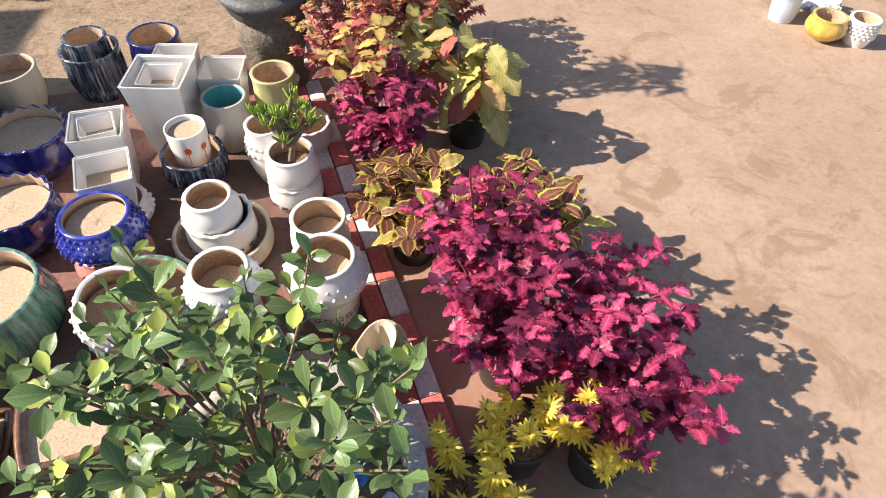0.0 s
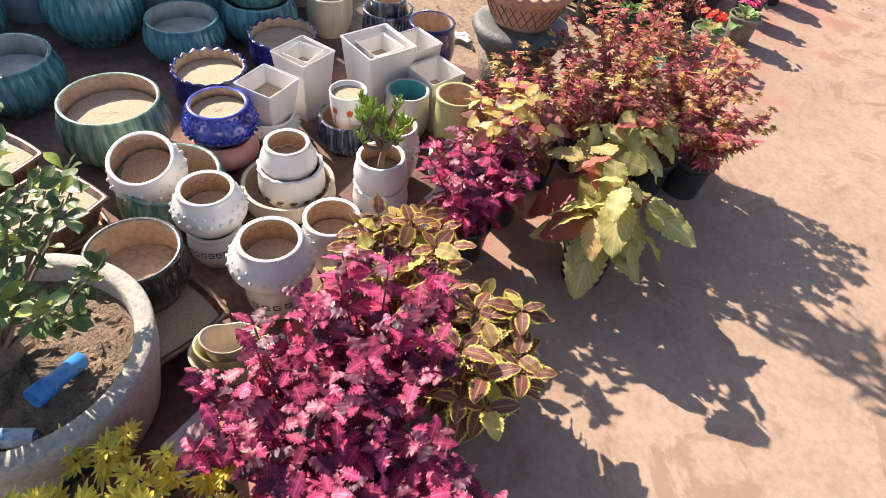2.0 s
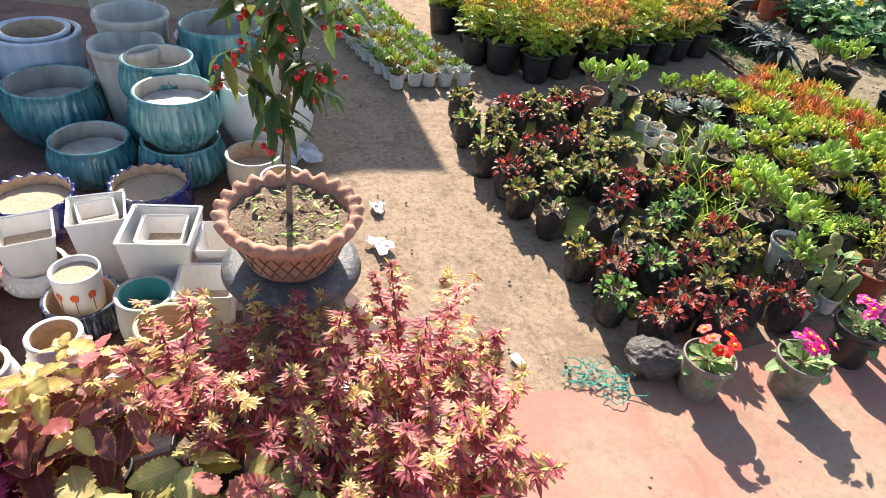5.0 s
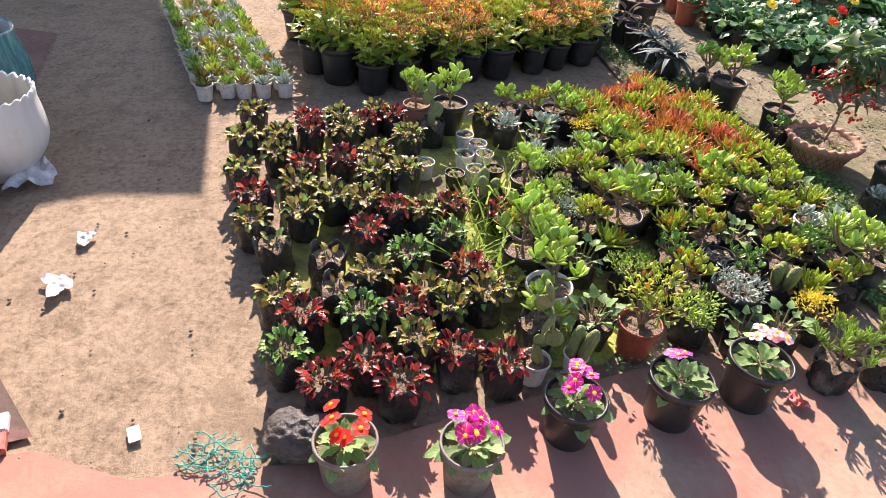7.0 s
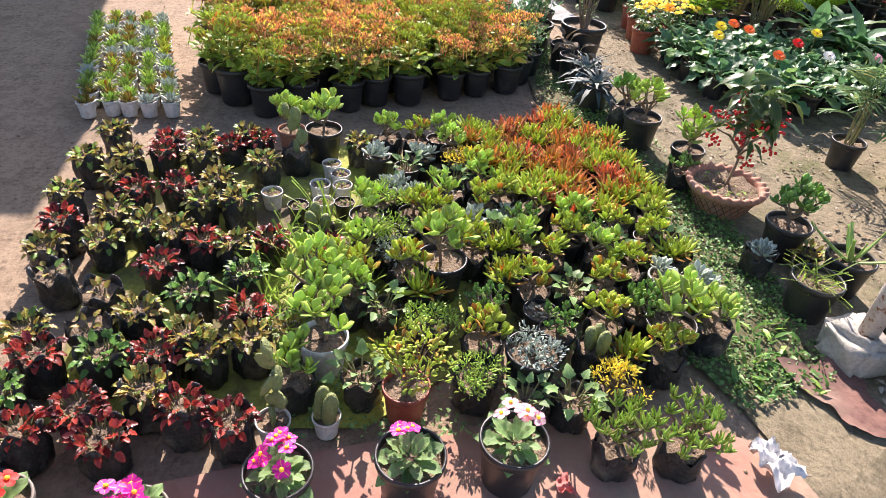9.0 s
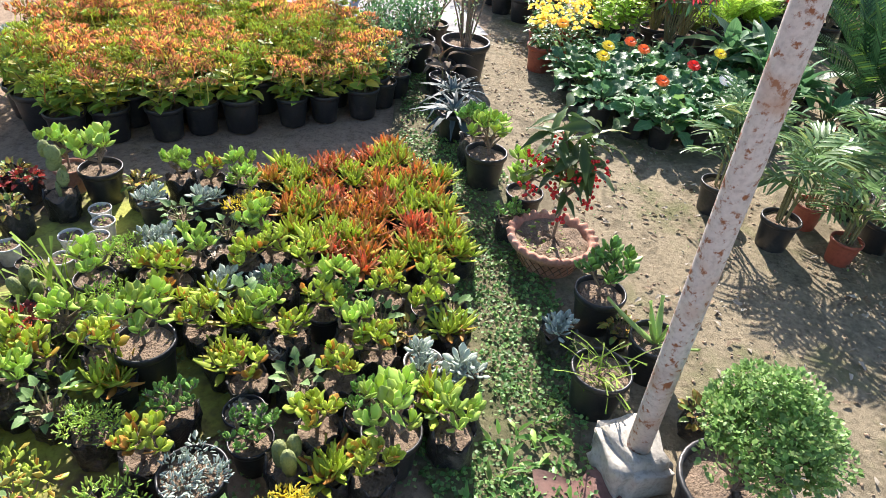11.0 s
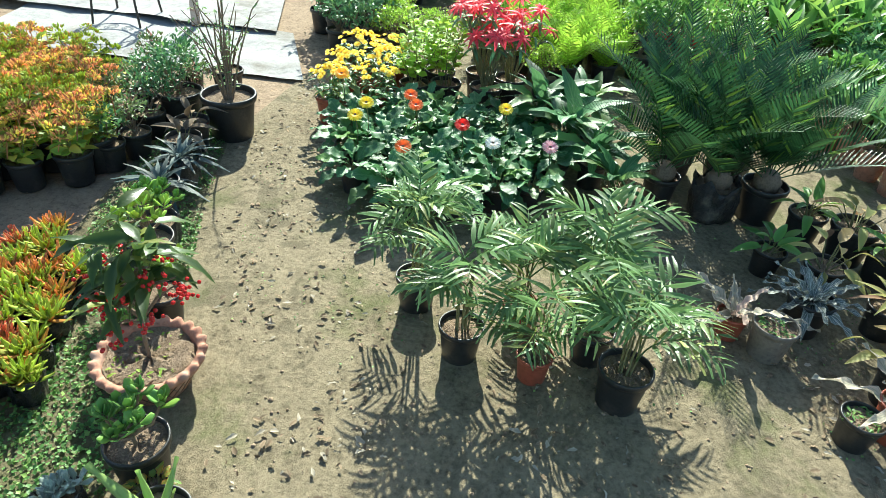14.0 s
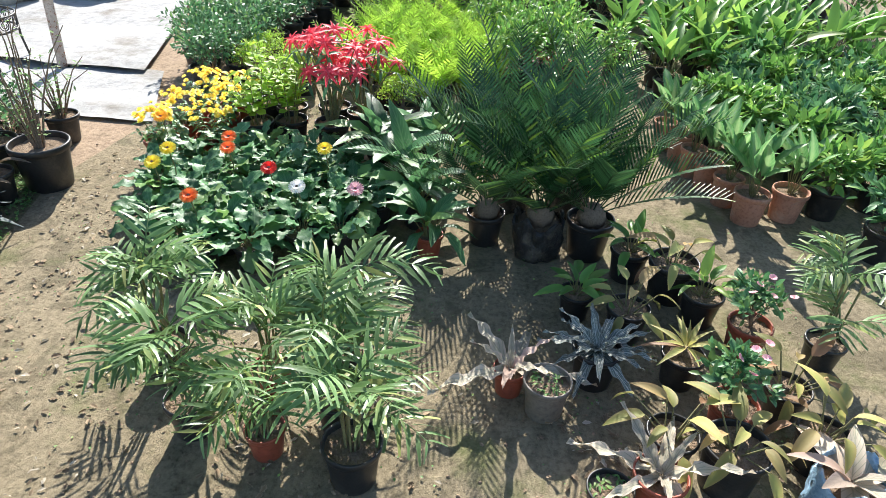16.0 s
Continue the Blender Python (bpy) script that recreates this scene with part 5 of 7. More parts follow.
def terracotta_bowl(x, y, z, d, h, tree, label, weeds=True):
    parts = [("bowl", quad_mesh("bowl", fluted_bowl(d, h), M_TERRA)), ("lattice", quad_mesh("lattice", lattice(d, h), M_BROWN), "scored lattice"), ("soil", quad_mesh("soil", disc(d / 2 * 0.82, h * 0.82, 28, 5, 0.008), M_SOIL)),
             ("litter", quad_mesh("litter", litter(110, d / 2 * 0.78, h * 0.845), L_DRY)), ("ground_cover", quad_mesh("ground_cover", litter(60, d / 2 * 0.7, h * 0.86), L_GRASS))]
    for n, s, m in tree:
        if n == "berry":
            one = quad_mesh(n, s[0][1], m)
            parts += [(n, one, "", Matrix.Translation((p[0], p[1], p[2] + h * 0.8))) for p, _ in s]
        else:
            parts.append((n, quad_mesh(n, moved(s, pose(0, 0, h * 0.8)), m)))
    return thing("ardisia_tree", label, "potted tree", parts, x, y, z)


TB = (-0.37, 2.92)
def stand(x, y):
    jar = [(0.05, 0), (0.12, 0), (0.125, 0.02), (0.1, 0.06), (0.115, 0.14), (0.135, 0.23), (0.135, 0.28), (0.11, 0.325), (0.09, 0.333)]
    ob = new("carved_stand")
    ob.matrix_basis = pose(x, y, 0)
    part("pedestal", lathe(jar, 64, lambda a, t, r, z: (r * (1 + 0.03 * np.sin(a * 9 + 14 * t) * np.sin(9 * t)), z)), ob, M_CARVED, "carved stone pedestal")
    rim = [(0.09, 0.33), (0.14, 0.333), (0.15, 0.35), (0.15, 0.38), (0.165, 0.385), (0.175, 0.4), (0.17, 0.418), (0.15, 0.428), (0.12, 0.43), (0.02, 0.43)]
    part("basin", lathe(rim, 120, lambda a, t, r, z: (r * (1 + 0.014 * np.sign(np.sin(a * 60)) * (0.15 < t < 0.45)), z)), ob, M_TYRE, "dark ridged basin")
    return tagged(ob, "dark ridged basin on a carved grey pedestal", "plant stand")


stand(*TB)
terracotta_bowl(TB[0], TB[1], 0.43, 0.345, 0.15, ardisia(0.62, 0.2, 90, 210, 0.45, 0.078), "red-berried ardisia tree in a terracotta bowl with a fluted rim")
terracotta_bowl(-2.37, 6.17, 0, 0.35, 0.14, ardisia(0.38, 0.2, 190, 95, 0.5, 0.11, 0.07), "small ardisia with red berry clusters in a fluted clay bowl")

# ---- the concrete ring planter with its shrub ----
def ring_planter(x, y):
    R, h = 0.285, 0.26
    prof = [(R * 0.5, 0), (R * 0.86, 0), (R * 0.9, h * 0.1), (R * 1.0, h * 0.7), (R * 1.02, h * 0.97), (R * 1.0, h), (R * 0.88, h), (R * 0.86, h * 0.97), (R * 0.83, h * 0.6)]
    paths, B, A, S = [], [], [], []
    for i in range(52):
        a = i * 2.399
        sp = 0.38 * math.sqrt((i + 0.5) / 52)
        ex, ey, ez = sp * math.cos(a) * 0.95 - 0.05, sp * math.sin(a) * 0.85 - 0.04, rng.uniform(0.33, 0.74) * (1.05 - 0.3 * sp / 0.37)
        p = np.array([[-0.02, -0.03, 0.02], [ex * 0.35 - 0.02, ey * 0.35, ez * 0.5], [ex * 0.75, ey * 0.75, ez * 0.8], [ex, ey, ez]])
        paths.append(p)
        for k in range(15):
            t = 0.62 + 0.38 * (k + 0.5) / 15 if k > 4 else rng.uniform(0.5, 0.8)
            at = np.array([np.interp(t, (0, 0.33, 0.66, 1), p[:, c]) for c in range(3)])
            B.append(at + rng.normal(0, 0.006, 3))
            A.append(around(k * 2.399, rng.uniform(-0.1, 0.5) + 0.7 * max(0, t - 0.8) * 5))
            S.append(0.052 * rng.uniform(0.5, 1.2))
    trunk = tube([(-0.03, -0.03, -0.03), (-0.025, -0.03, 0.05), (-0.02, -0.03, 0.12)], [0.05, 0.046, 0.028], 14)
    parts = [("planter", quad_mesh("planter", lathe(prof, 64), M_CONC)), ("soil", quad_mesh("soil", disc(R * 0.86, h * 0.78, 40, 6, 0.008), M_SOIL)), ("litter", quad_mesh("litter", litter(260, R * 0.8, h * 0.81), L_DRY)),
             ("trunk", quad_mesh("trunk", moved(join([trunk, stems_shape(paths, 0.0055, 0.0016)]), pose(0, 0, h * 0.78)), M_BARK)),
             ("foliage", quad_mesh("foliage", moved(scatter(leaf(1, 0.54, "obovate", 6, 0.3, 0.22), B, A, S, twist=0.35), pose(0, 0, h * 0.78)), L_FIG))]
    return thing("shrub_planter", "round-leaved green shrub in a large concrete ring planter", "potted shrub", parts, x, y)


RP = (0.15, 1.16)
ring_planter(*RP)


def pipe_piece(x, y, z, turn, tilt, length, label):
    prof = [(0.017, 0), (0.02, 0.002), (0.02, length * 0.6), (0.0235, length * 0.65), (0.0235, length), (0.02, length), (0.019, length * 0.3)]
    return solid("pipe", lathe(prof, 20), M_PIPEWORN if "worn" in label else M_PLASTICBLUE, label, "pipe", x, y, z, turn, tilt, "blue pipes")


pipe_piece(0.22, 1.28, 0.228, -55, (0, 80), 0.13, "short blue plastic pipe lying on the soil")
pipe_piece(0.37, 1.16, 0.228, -115, (0, 84), 0.11, "pale worn blue pipe end on the soil")


# ---- coleus along the sheet ----
T_COLEUS = leaf(1, 1.02, "ovate", 14, 0.1, 0.2, 0.42, stalk=0.1, wave=0.5)
T_BROAD = leaf(1, 0.9, "ovate", 18, 0.12, 0.28, 0.17, stalk=0.12, wave=0.4)
T_CUT = leaf(1, 0.62, "ovate", 8, 0.25, 0.25, 0.66, stalk=0.08)
T_LACY = lobed(5, 0.36)
T_GOLD = lobed(5, 0.34, 0.95)


def coleus_pot(label, x, y, leaf_m, style="black", d=0.17, stem_m=None, extra=None, turn=0, **kw):
    pp, top = pot_parts(style, d)
    shapes = coleus(**kw)
    pl = meshes(lifted(shapes, top), {"stem": stem_m or M_PURPLESTEM, "foliage": leaf_m})
    if extra:
        sh2 = coleus(**{**kw, "low": 0.8, "nodes": 3, "size": kw["size"] * 0.8})
        pl.append(("tip_leaves", quad_mesh("tip_leaves", moved(sh2[1][1], pose(0, 0, top + 0.012)), extra)))
    return thing("coleus", label, "potted plant", pp + pl, x, y, 0, turn, 1.0, "coleus pots")


for x, y, hh in ((0.52, 1.84, 0.33), (0.6, 1.62, 0.29), (0.8, 1.7, 0.25), (0.88, 1.5, 0.22)):
    coleus_pot("bushy magenta coleus in a black pot", x, y, L_MAG, h=hh, spread=0.21, stems=19, nodes=7, size=0.076, tpl=T_COLEUS, low=0.15, droop=0.05)
coleus_pot("upright magenta coleus in a black nursery pot", 0.17, 2.35, L_MAG, h=0.36, spread=0.155, stems=15, nodes=8, size=0.072, tpl=T_COLEUS, low=0.12, droop=0.2)
coleus_pot("yellow-edged purple coleus in a black pot", 0.3, 2.04, L_YP, h=0.2, spread=0.16, stems=15, nodes=4, size=0.105, tpl=T_BROAD, low=0.3, droop=-0.05, pieces=True)
coleus_pot("yellow-edged purple coleus spilling over its pot", 0.63, 2.06, L_YP, h=0.2, spread=0.15, stems=15, nodes=5, size=0.115, tpl=T_BROAD, low=0.25, droop=0.08, pieces=True)
coleus_pot("large-leaved lime coleus with pink undersides", 0.43, 2.64, L_LIMEC, h=0.3, spread=0.12, stems=5, nodes=4, size=0.2, tpl=T_BROAD, low=0.45, droop=0.45, top=0.85, pieces=True)
coleus_pot("lime and pink coleus in a black pot", 0.22, 2.92, L_LIMEC, h=0.3, spread=0.1, stems=4, nodes=4, size=0.15, tpl=T_BROAD, low=0.45, droop=0.45, pieces=True)
coleus_pot("brown-purple coleus with golden tips", 0.08, 2.55, L_BROWNC, h=0.36, spread=0.12, stems=7, nodes=5, size=0.11, tpl=T_BROAD, low=0.3, extra=L_FINEY, droop=0.25)
for x, y, hh in ((-0.02, 2.78, 0.34), (0.2, 3.14, 0.28), (-0.02, 3.0, 0.36), (-0.12, 3.24, 0.38), (0.1, 3.34, 0.34), (0.28, 3.26, 0.24)):
    coleus_pot("lacy red and gold coleus in a black pot", x, y, L_FINE, h=hh * 1.12, spread=0.2, stems=13, nodes=9, size=0.05, tpl=T_LACY, low=0.42, extra=L_FINEY, droop=0.0)
for x, y in ((0.52, 1.22), (0.64, 1.38), (0.84, 1.38)):
    coleus_pot("golden cut-leaf coleus in a black pot", x, y, L_YEL, h=0.15, spread=0.1, stems=8, nodes=6, size=0.046, tpl=T_GOLD, low=0.5, droop=-0.25, top=1.3)

# ---- succulent bed ----
T_BEG = leaf(1, 0.95, "ovate", 8, 0.3, 0.35, 0.22, wave=1.3, stalk=0.08)


def begonia(z, m):
    s = leafy(44, 0.03, T_BEG, -0.2, 1.3, 0.026, 0.07)
    return meshes(lifted(s, z - 0.005), {"foliage": m})


def mound(z, m, tpl=None, n=3, size=0.05):
    """Several small rosettes side by side."""
    out = []
    for i in range(n):
        a = i * 2.399
        out.append(moved(rosette(14, size * rng.uniform(0.8, 1.15), tpl or fleshy(1, 0.5, 0.14), 0.1, 1.2), pose(0.022 * i ** 0.5 * math.cos(a), 0.022 * i ** 0.5 * math.sin(a), z + rng.uniform(0, 0.03))))
    return [("foliage", quad_mesh("foliage", join(out), m))]


T_FAN = fleshy(1, 0.3, 0.07, "lance", 5, 0.22)
T_FINGER = fleshy(1, 0.26, 0.22, "strap", 3, 0.25)


def jade_meshes(z, m=None, **kw):
    return meshes(lifted(jade(**kw), z), {"foliage": m or L_JADE})


def fan(z, m):
    return mound(z, m, T_FAN, 4, 0.085)


bags = [  # x, y, leaf colour
    (-1.89, 3.48, "g"), (-1.95, 3.62, "g"), (-2.03, 3.72, "r"), (-1.72, 3.77, "r"), (-1.78, 3.9, "r"), (-2.04, 3.89, "g"), (-2.05, 4.16, "g"), (-1.85, 4.05, "g"),
    (-1.68, 4.03, "g"), (-1.71, 4.17, "g"), (-1.44, 3.64, "r"), (-1.56, 3.76, "g"), (-1.39, 3.82, "g"), (-1.51, 3.92, "g"), (-1.48, 4.04, "g"), (-1.44, 4.15, "r"),
    (-1.45, 4.25, "g"), (-1.31, 3.67, "g"), (-1.18, 3.78, "d"), (-1.12, 3.96, "d"), (-1.29, 4.06, "r"), (-1.19, 4.22, "j"), (-1.12, 4.42, "r"), (-0.92, 3.85, "g"),
    (-0.83, 3.94, "r"), (-0.97, 4.02, "d"), (-0.87, 4.1, "j"), (-0.91, 4.23, "r"), (-0.95, 4.37, "g"), (-1.01, 4.48, "g"), (-0.7, 3.92, "j"), (-0.59, 4.05, "r"),
    (-0.7, 4.15, "r"), (-0.77, 4.27, "g"), (-0.62, 4.24, "r"), (-0.73, 4.4, "r"), (-0.72, 4.53, "r"), (-1.3, 4.35, "j"), (-1.05, 4.12, "g"), (-2.15, 3.45, "g"), (-1.62, 3.55, "g"), (-0.98, 4.3, "g")]
for x, y, c in bags:
    lab = {"r": "dark red wax begonia seedling in a black polythene bag", "g": "bronze-green begonia seedling in a black polythene bag", "d": "black polythene bag of soil with a small seedling", "j": "green seedling in a black polythene bag"}[c]
    make = {"r": lambda z: begonia(z, L_BEG), "g": lambda z: begonia(z, L_BEGG), "d": lambda z: meshes(lifted(leafy(5, 0.03, T_BEG, 0.2, 1.2, 0.02, 0.03), z), {"foliage": L_BEGG}), "j": lambda z: begonia(z, L_MID)}[c]
    potted("begonia", lab, "potted plant", "bag", 0.115, make, x, y, 3, h=0.14, group="begonia bags", key="begonia" + c, tilt=(rng.uniform(-6, 6), rng.uniform(-6, 6)))

cups = [(-1.89, 4.24, "white"), (-1.82, 4.37, "black"), (-2.19, 4.41, "white"), (-2.11, 4.47, "white"), (-2.0, 4.41, "white"), (-2.02, 4.5, "white"), (-1.87, 4.46, "white"), (-1.89, 4.54, "black")]
for x, y, s in cups:
    potted("cup_pot", ("small white plastic cup" if s == "white" else "small black pot") + " of soil with a cutting", "potted plant", s, 0.084, lambda z: [("seedling", quad_mesh("seedling", moved(rosette(6, 0.018), pose(0, 0, z)), L_JADE))], x, y, 2, group="small cups")

special = [  # x, y, style, d, kind
    (-2.39, 4.17, "terracotta", 0.13, "jt"), (-2.36, 4.33, "black", 0.175, "jt"), (-1.24, 4.61, "black", 0.15, "jt"), (-1.05, 4.68, "white", 0.15, "jt"), (-1.48, 4.98, "black", 0.178, "jt"),
    (-0.92, 4.95, "red", 0.14, "leggy"), (-1.13, 4.56, "white", 0.078, "b"), (-0.77, 4.62, "white", 0.09, "opuntia"), (-0.82, 4.75, "white", 0.08, "finger_cactus"),
    (-1.0, 5.14, "bag", 0.118, "sedum"), (-1.1, 5.3, "black", 0.165, "mat"), (-1.32, 5.74, "black", 0.165, "jt"), (-0.84, 5.53, "bag", 0.12, "fj"), (-0.87, 5.71, "bag", 0.12, "fj"),
    (-2.25, 4.6, "black", 0.12, "e"), (-2.05, 4.72, "white", 0.1, "e"), (-2.45, 4.62, "bag", 0.12, "j"), (-2.3, 4.8, "black", 0.12, "e"), (-2.5, 4.85, "black", 0.12, "j"), (-1.75, 4.66, "black", 0.13, "j"),
    (-1.55, 4.7, "bag", 0.12, "j"), (-1.2, 5.5, "bag", 0.12, "cactus"), (-1.45, 5.3, "bag", 0.12, "jl"), (-1.5, 5.55, "bag", 0.12, "jl"), (-1.3, 5.15, "bag", 0.12, "dk"), (-1.2, 4.98, "bag", 0.12, "sedum"),
    (-2.2, 4.25, "bag", 0.12, "opuntia"), (-1.25, 4.82, "bag", 0.11, "ivy"), (-0.95, 4.82, "bag", 0.11, "ivy"), (-1.65, 4.5, "bag", 0.11, "finger_cactus"),
    (-1.62, 5.78, "white", 0.12, "e"), (-1.05, 5.55, "bag", 0.11, "sedumy"), (-0.98, 5.42, "bag", 0.11, "ivy"), (-1.38, 5.9, "bag", 0.12, "j"), (-1.75, 5.72, "bag", 0.12, "b")]


def pads(z, n=6):
    out = []
    pad = [(0.004, -0.03), (0.02, -0.022), (0.028, 0), (0.022, 0.022), (0.004, 0.03)]
    pos = [(0, 0, 0.03, 0, 0)]
    for i in range(n):
        x, y, zz, tx, ty = pos[int(rng.integers(0, len(pos)))]
        pos.append((x + rng.normal(0, 0.022), y + rng.normal(0, 0.022), zz + 0.045, rng.uniform(-40, 40), rng.uniform(-30, 30)))
    for x, y, zz, tx, ty in pos:
        s = moved(lathe(pad, 10), Matrix.Diagonal((1.0, 0.34, 1.15, 1)))
        out.append(("pad", quad_mesh("pad", moved(s, pose(x, y, z + zz, tx * 0.5, ty, rng.uniform(0, 180))), M_CACTUS)))
    return out


def finger_cactus(z):
    out = []
    for i in range(3):
        h = rng.uniform(0.07, 0.15)
        a = i * 2.2
        out.append(moved(lathe([(0.013, 0), (0.019, h * 0.3), (0.019, h * 0.75), (0.012, h * 0.95), (0.001, h)], 24, lambda th, t, r, zz: (r * (1 + 0.1 * np.sin(th * 11)), zz)), pose(0.02 * math.cos(a), 0.02 * math.sin(a), z, rng.uniform(-18, 18), rng.uniform(-18, 18))))
    return [("column", quad_mesh("column", s, M_CACTUS)) for s in out]


KINDS = {
    "jt": ("jade plant with paddle leaves", lambda z: jade_meshes(z, h=0.2, spread=0.1, tips=8, size=0.064, per=7)),
    "j": ("jade plant with fleshy leaves", lambda z: jade_meshes(z, h=0.14, spread=0.075, tips=6, size=0.054, per=7)),
    "jl": ("lime jade plant with rounded leaves", lambda z: jade_meshes(z, L_LIMEF, h=0.12, spread=0.07, tips=7, size=0.047, per=8)),
    "dk": ("dark green bushy succulent", lambda z: jade_meshes(z, L_JADED, h=0.1, spread=0.08, tips=12, size=0.028, per=9)),
    "e": ("grey-white echeveria rosettes", lambda z: mound(z, L_ECHE, fleshy(1, 0.5, 0.16, "obovate", 4, 0.2), 4)),
    "b": ("small bronze-leaved seedling", lambda z: begonia(z, L_BEGG)),
    "fj": ("finger jade with tubular leaves", lambda z: jade_meshes(z, L_FINGER, h=0.15, spread=0.12, tips=18, size=0.036, per=13, tpl=T_FINGER)),
    "sedum": ("trailing green sedum", lambda z: meshes(lifted(bush(0.07, 0.09, 420, 0.013, fleshy(1, 0.5, 0.3, "obovate", 2), branches=12), z), {"foliage": L_JADE})),
    "sedumy": ("golden sedum spilling over its bag", lambda z: meshes(lifted(bush(0.07, 0.08, 380, 0.012, fleshy(1, 0.5, 0.3, "obovate", 2), branches=11), z), {"foliage": L_YEL})),
    "mat": ("low grey-green creeping succulent", lambda z: meshes(lifted(bush(0.045, 0.085, 320, 0.016, fleshy(1, 0.55, 0.2, "obovate", 2), branches=12), z), {"foliage": L_ECHE})),
    "leggy": ("leggy portulacaria twigs with small leaves", lambda z: meshes(lifted(bush(0.22, 0.11, 300, 0.022, fleshy(1, 0.6, 0.15, "obovate", 3), branches=14), z), {"foliage": L_LIMEF})),
    "ivy": ("small pale ivy in a black bag", lambda z: meshes(lifted(leafy(16, 0.04, leaf(1, 0.9, "heart", 8, 0.2, 0.25, 0.25), -0.1, 1.0, 0.05, 0.05), z), {"foliage": L_PRIM})),
    "opuntia": ("prickly pear cactus", lambda z: pads(z)),
    "finger_cactus": ("spiny finger cactus", finger_cactus),
    "cactus": ("leaning spotted cactus", finger_cactus),
    "o": ("orange-red flapjack succulent fan", lambda z: fan(z - 0.01, L_ORANGE)),
    "l": ("lime-yellow succulent fan", lambda z: fan(z - 0.01, L_LIMEF)),
}


KINDS["rd"] = ("red-tipped flapjack succulent fan", lambda z: fan(z - 0.01, L_REDFAN))
KINDS["bare"] = ("dry soil with withered leaves", lambda z: [("litter", quad_mesh("litter", moved(litter(26, 0.05, 0.008), pose(0, 0, z)), L_PALE))])


def succulent(x, y, style, d, k, group="succulents", z=0.0):
    what, make = KINDS[k]
    st = {"bag": "black polythene bag", "black": "black plastic pot", "white": "white plastic pot", "red": "red plastic pot", "terracotta": "clay pot"}[style]
    nm = {"opuntia": "cactus", "finger_cactus": "cactus", "cactus": "cactus", "jt": "jade_plant", "j": "jade_plant", "jl": "jade_plant", "fj": "finger_jade", "e": "echeveria"}.get(k, "succulent")
    return potted(nm, what + " in a " + st, "potted plant", style, d, make, x, y, 3, group=group, key="suc" + k)


for s in special:
    succulent(*s)
taken = [(b[0], b[1]) for b in bags] + [(c[0], c[1]) for c in cups] + [(s[0], s[1]) for s in special]
orange_bed = [(-2.55, 4.9), (-3.05, 5.4), (-2.75, 5.68), (-2.2, 5.88), (-1.95, 5.55), (-2.05, 5.25), (-2.3, 5.1)]
for x, y in fill(orange_bed, 0.115, 0.3):
    succulent(x, y, "bag", 0.11, str(rng.choice(["o", "o", "rd", "l", "l", "l"])), "succulent fans")
    taken.append((x, y))
bed = [(-0.62, 4.6), (-1.25, 4.5), (-1.75, 4.62), (-2.5, 4.75), (-2.55, 4.95), (-2.1, 5.2), (-2.0, 5.6), (-2.05, 5.85), (-1.35, 5.95), (-0.95, 5.35), (-0.78, 4.8)]
for x, y in fill(bed, 0.13, 0.3, taken, 0.105):
    k = rng.choice(["j", "jl", "dk", "sedum", "l", "e", "ivy", "j", "jl", "jl", "mat", "ivy", "bare", "sedumy", "l", "jl", "j"])
    succulent(x, y, "bag" if rng.random() < 0.75 else "black", 0.12, str(k))
    taken.append((x, y))
left_bed = [(-0.6, 3.9), (-2.2, 3.35), (-2.5, 4.6), (-1.7, 4.6), (-0.62, 4.6)]
for x, y in fill(left_bed, 0.17, 0.3, taken, 0.125):
    r = rng.random() < 0.35
    potted("begonia", "small bronze seedling in a black polythene bag", "potted plant", "bag", 0.105, lambda z: begonia(z, L_BEG if r else L_BEGG), x, y, 3, h=0.12, group="begonia bags", key="begonia" + ("r" if r else "g"))


# ---- primulas on the sheet's edge ----
T_CRINKLE = leaf(1, 0.5, "obovate", 9, 0.25, 0.35, 0.1, wave=0.8)
T_PETAL = leaf(1, 0.85, "petal", 5, 0.1, 0.1)


def primula(z, petal, n=9):
    s = lifted([("foliage", rosette(20, 0.092, T_CRINKLE, 0.05, 1.2, 0.15, pieces=True), None)], z - 0.005)
    out = meshes(s, {"foliage": L_PRIM})
    a, r = rng.uniform(0, 6.28, n), 0.05 * np.sqrt(rng.uniform(0.05, 1, n))
    P = np.stack([r * np.cos(a), r * np.sin(a), z + 0.088 + rng.uniform(-0.015, 0.02, n)], 1)
    aims = np.stack([np.cos(a) * 0.4 + rng.normal(0, 0.2, n) + 0.2, np.sin(a) * 0.4 + rng.normal(0, 0.2, n), np.full(n, 1.0)], 1)
    one = flowers(np.zeros((1, 3)), [(0, 0, 1)], 0.023, 5, T_PETAL, 0.12)
    out += blooms("flower", cached(("primula", petal.name), lambda: quad_mesh("flower", one, petal)), P, aims)
    out += blooms("flower_eye", cached("eye", lambda: quad_mesh("flower_eye", moved(ball(0.006, 8, 4, 0.5), Matrix.Translation((0, 0, 0.004))), F_YEL)), P, aims, "yellow flower centre")
    return out


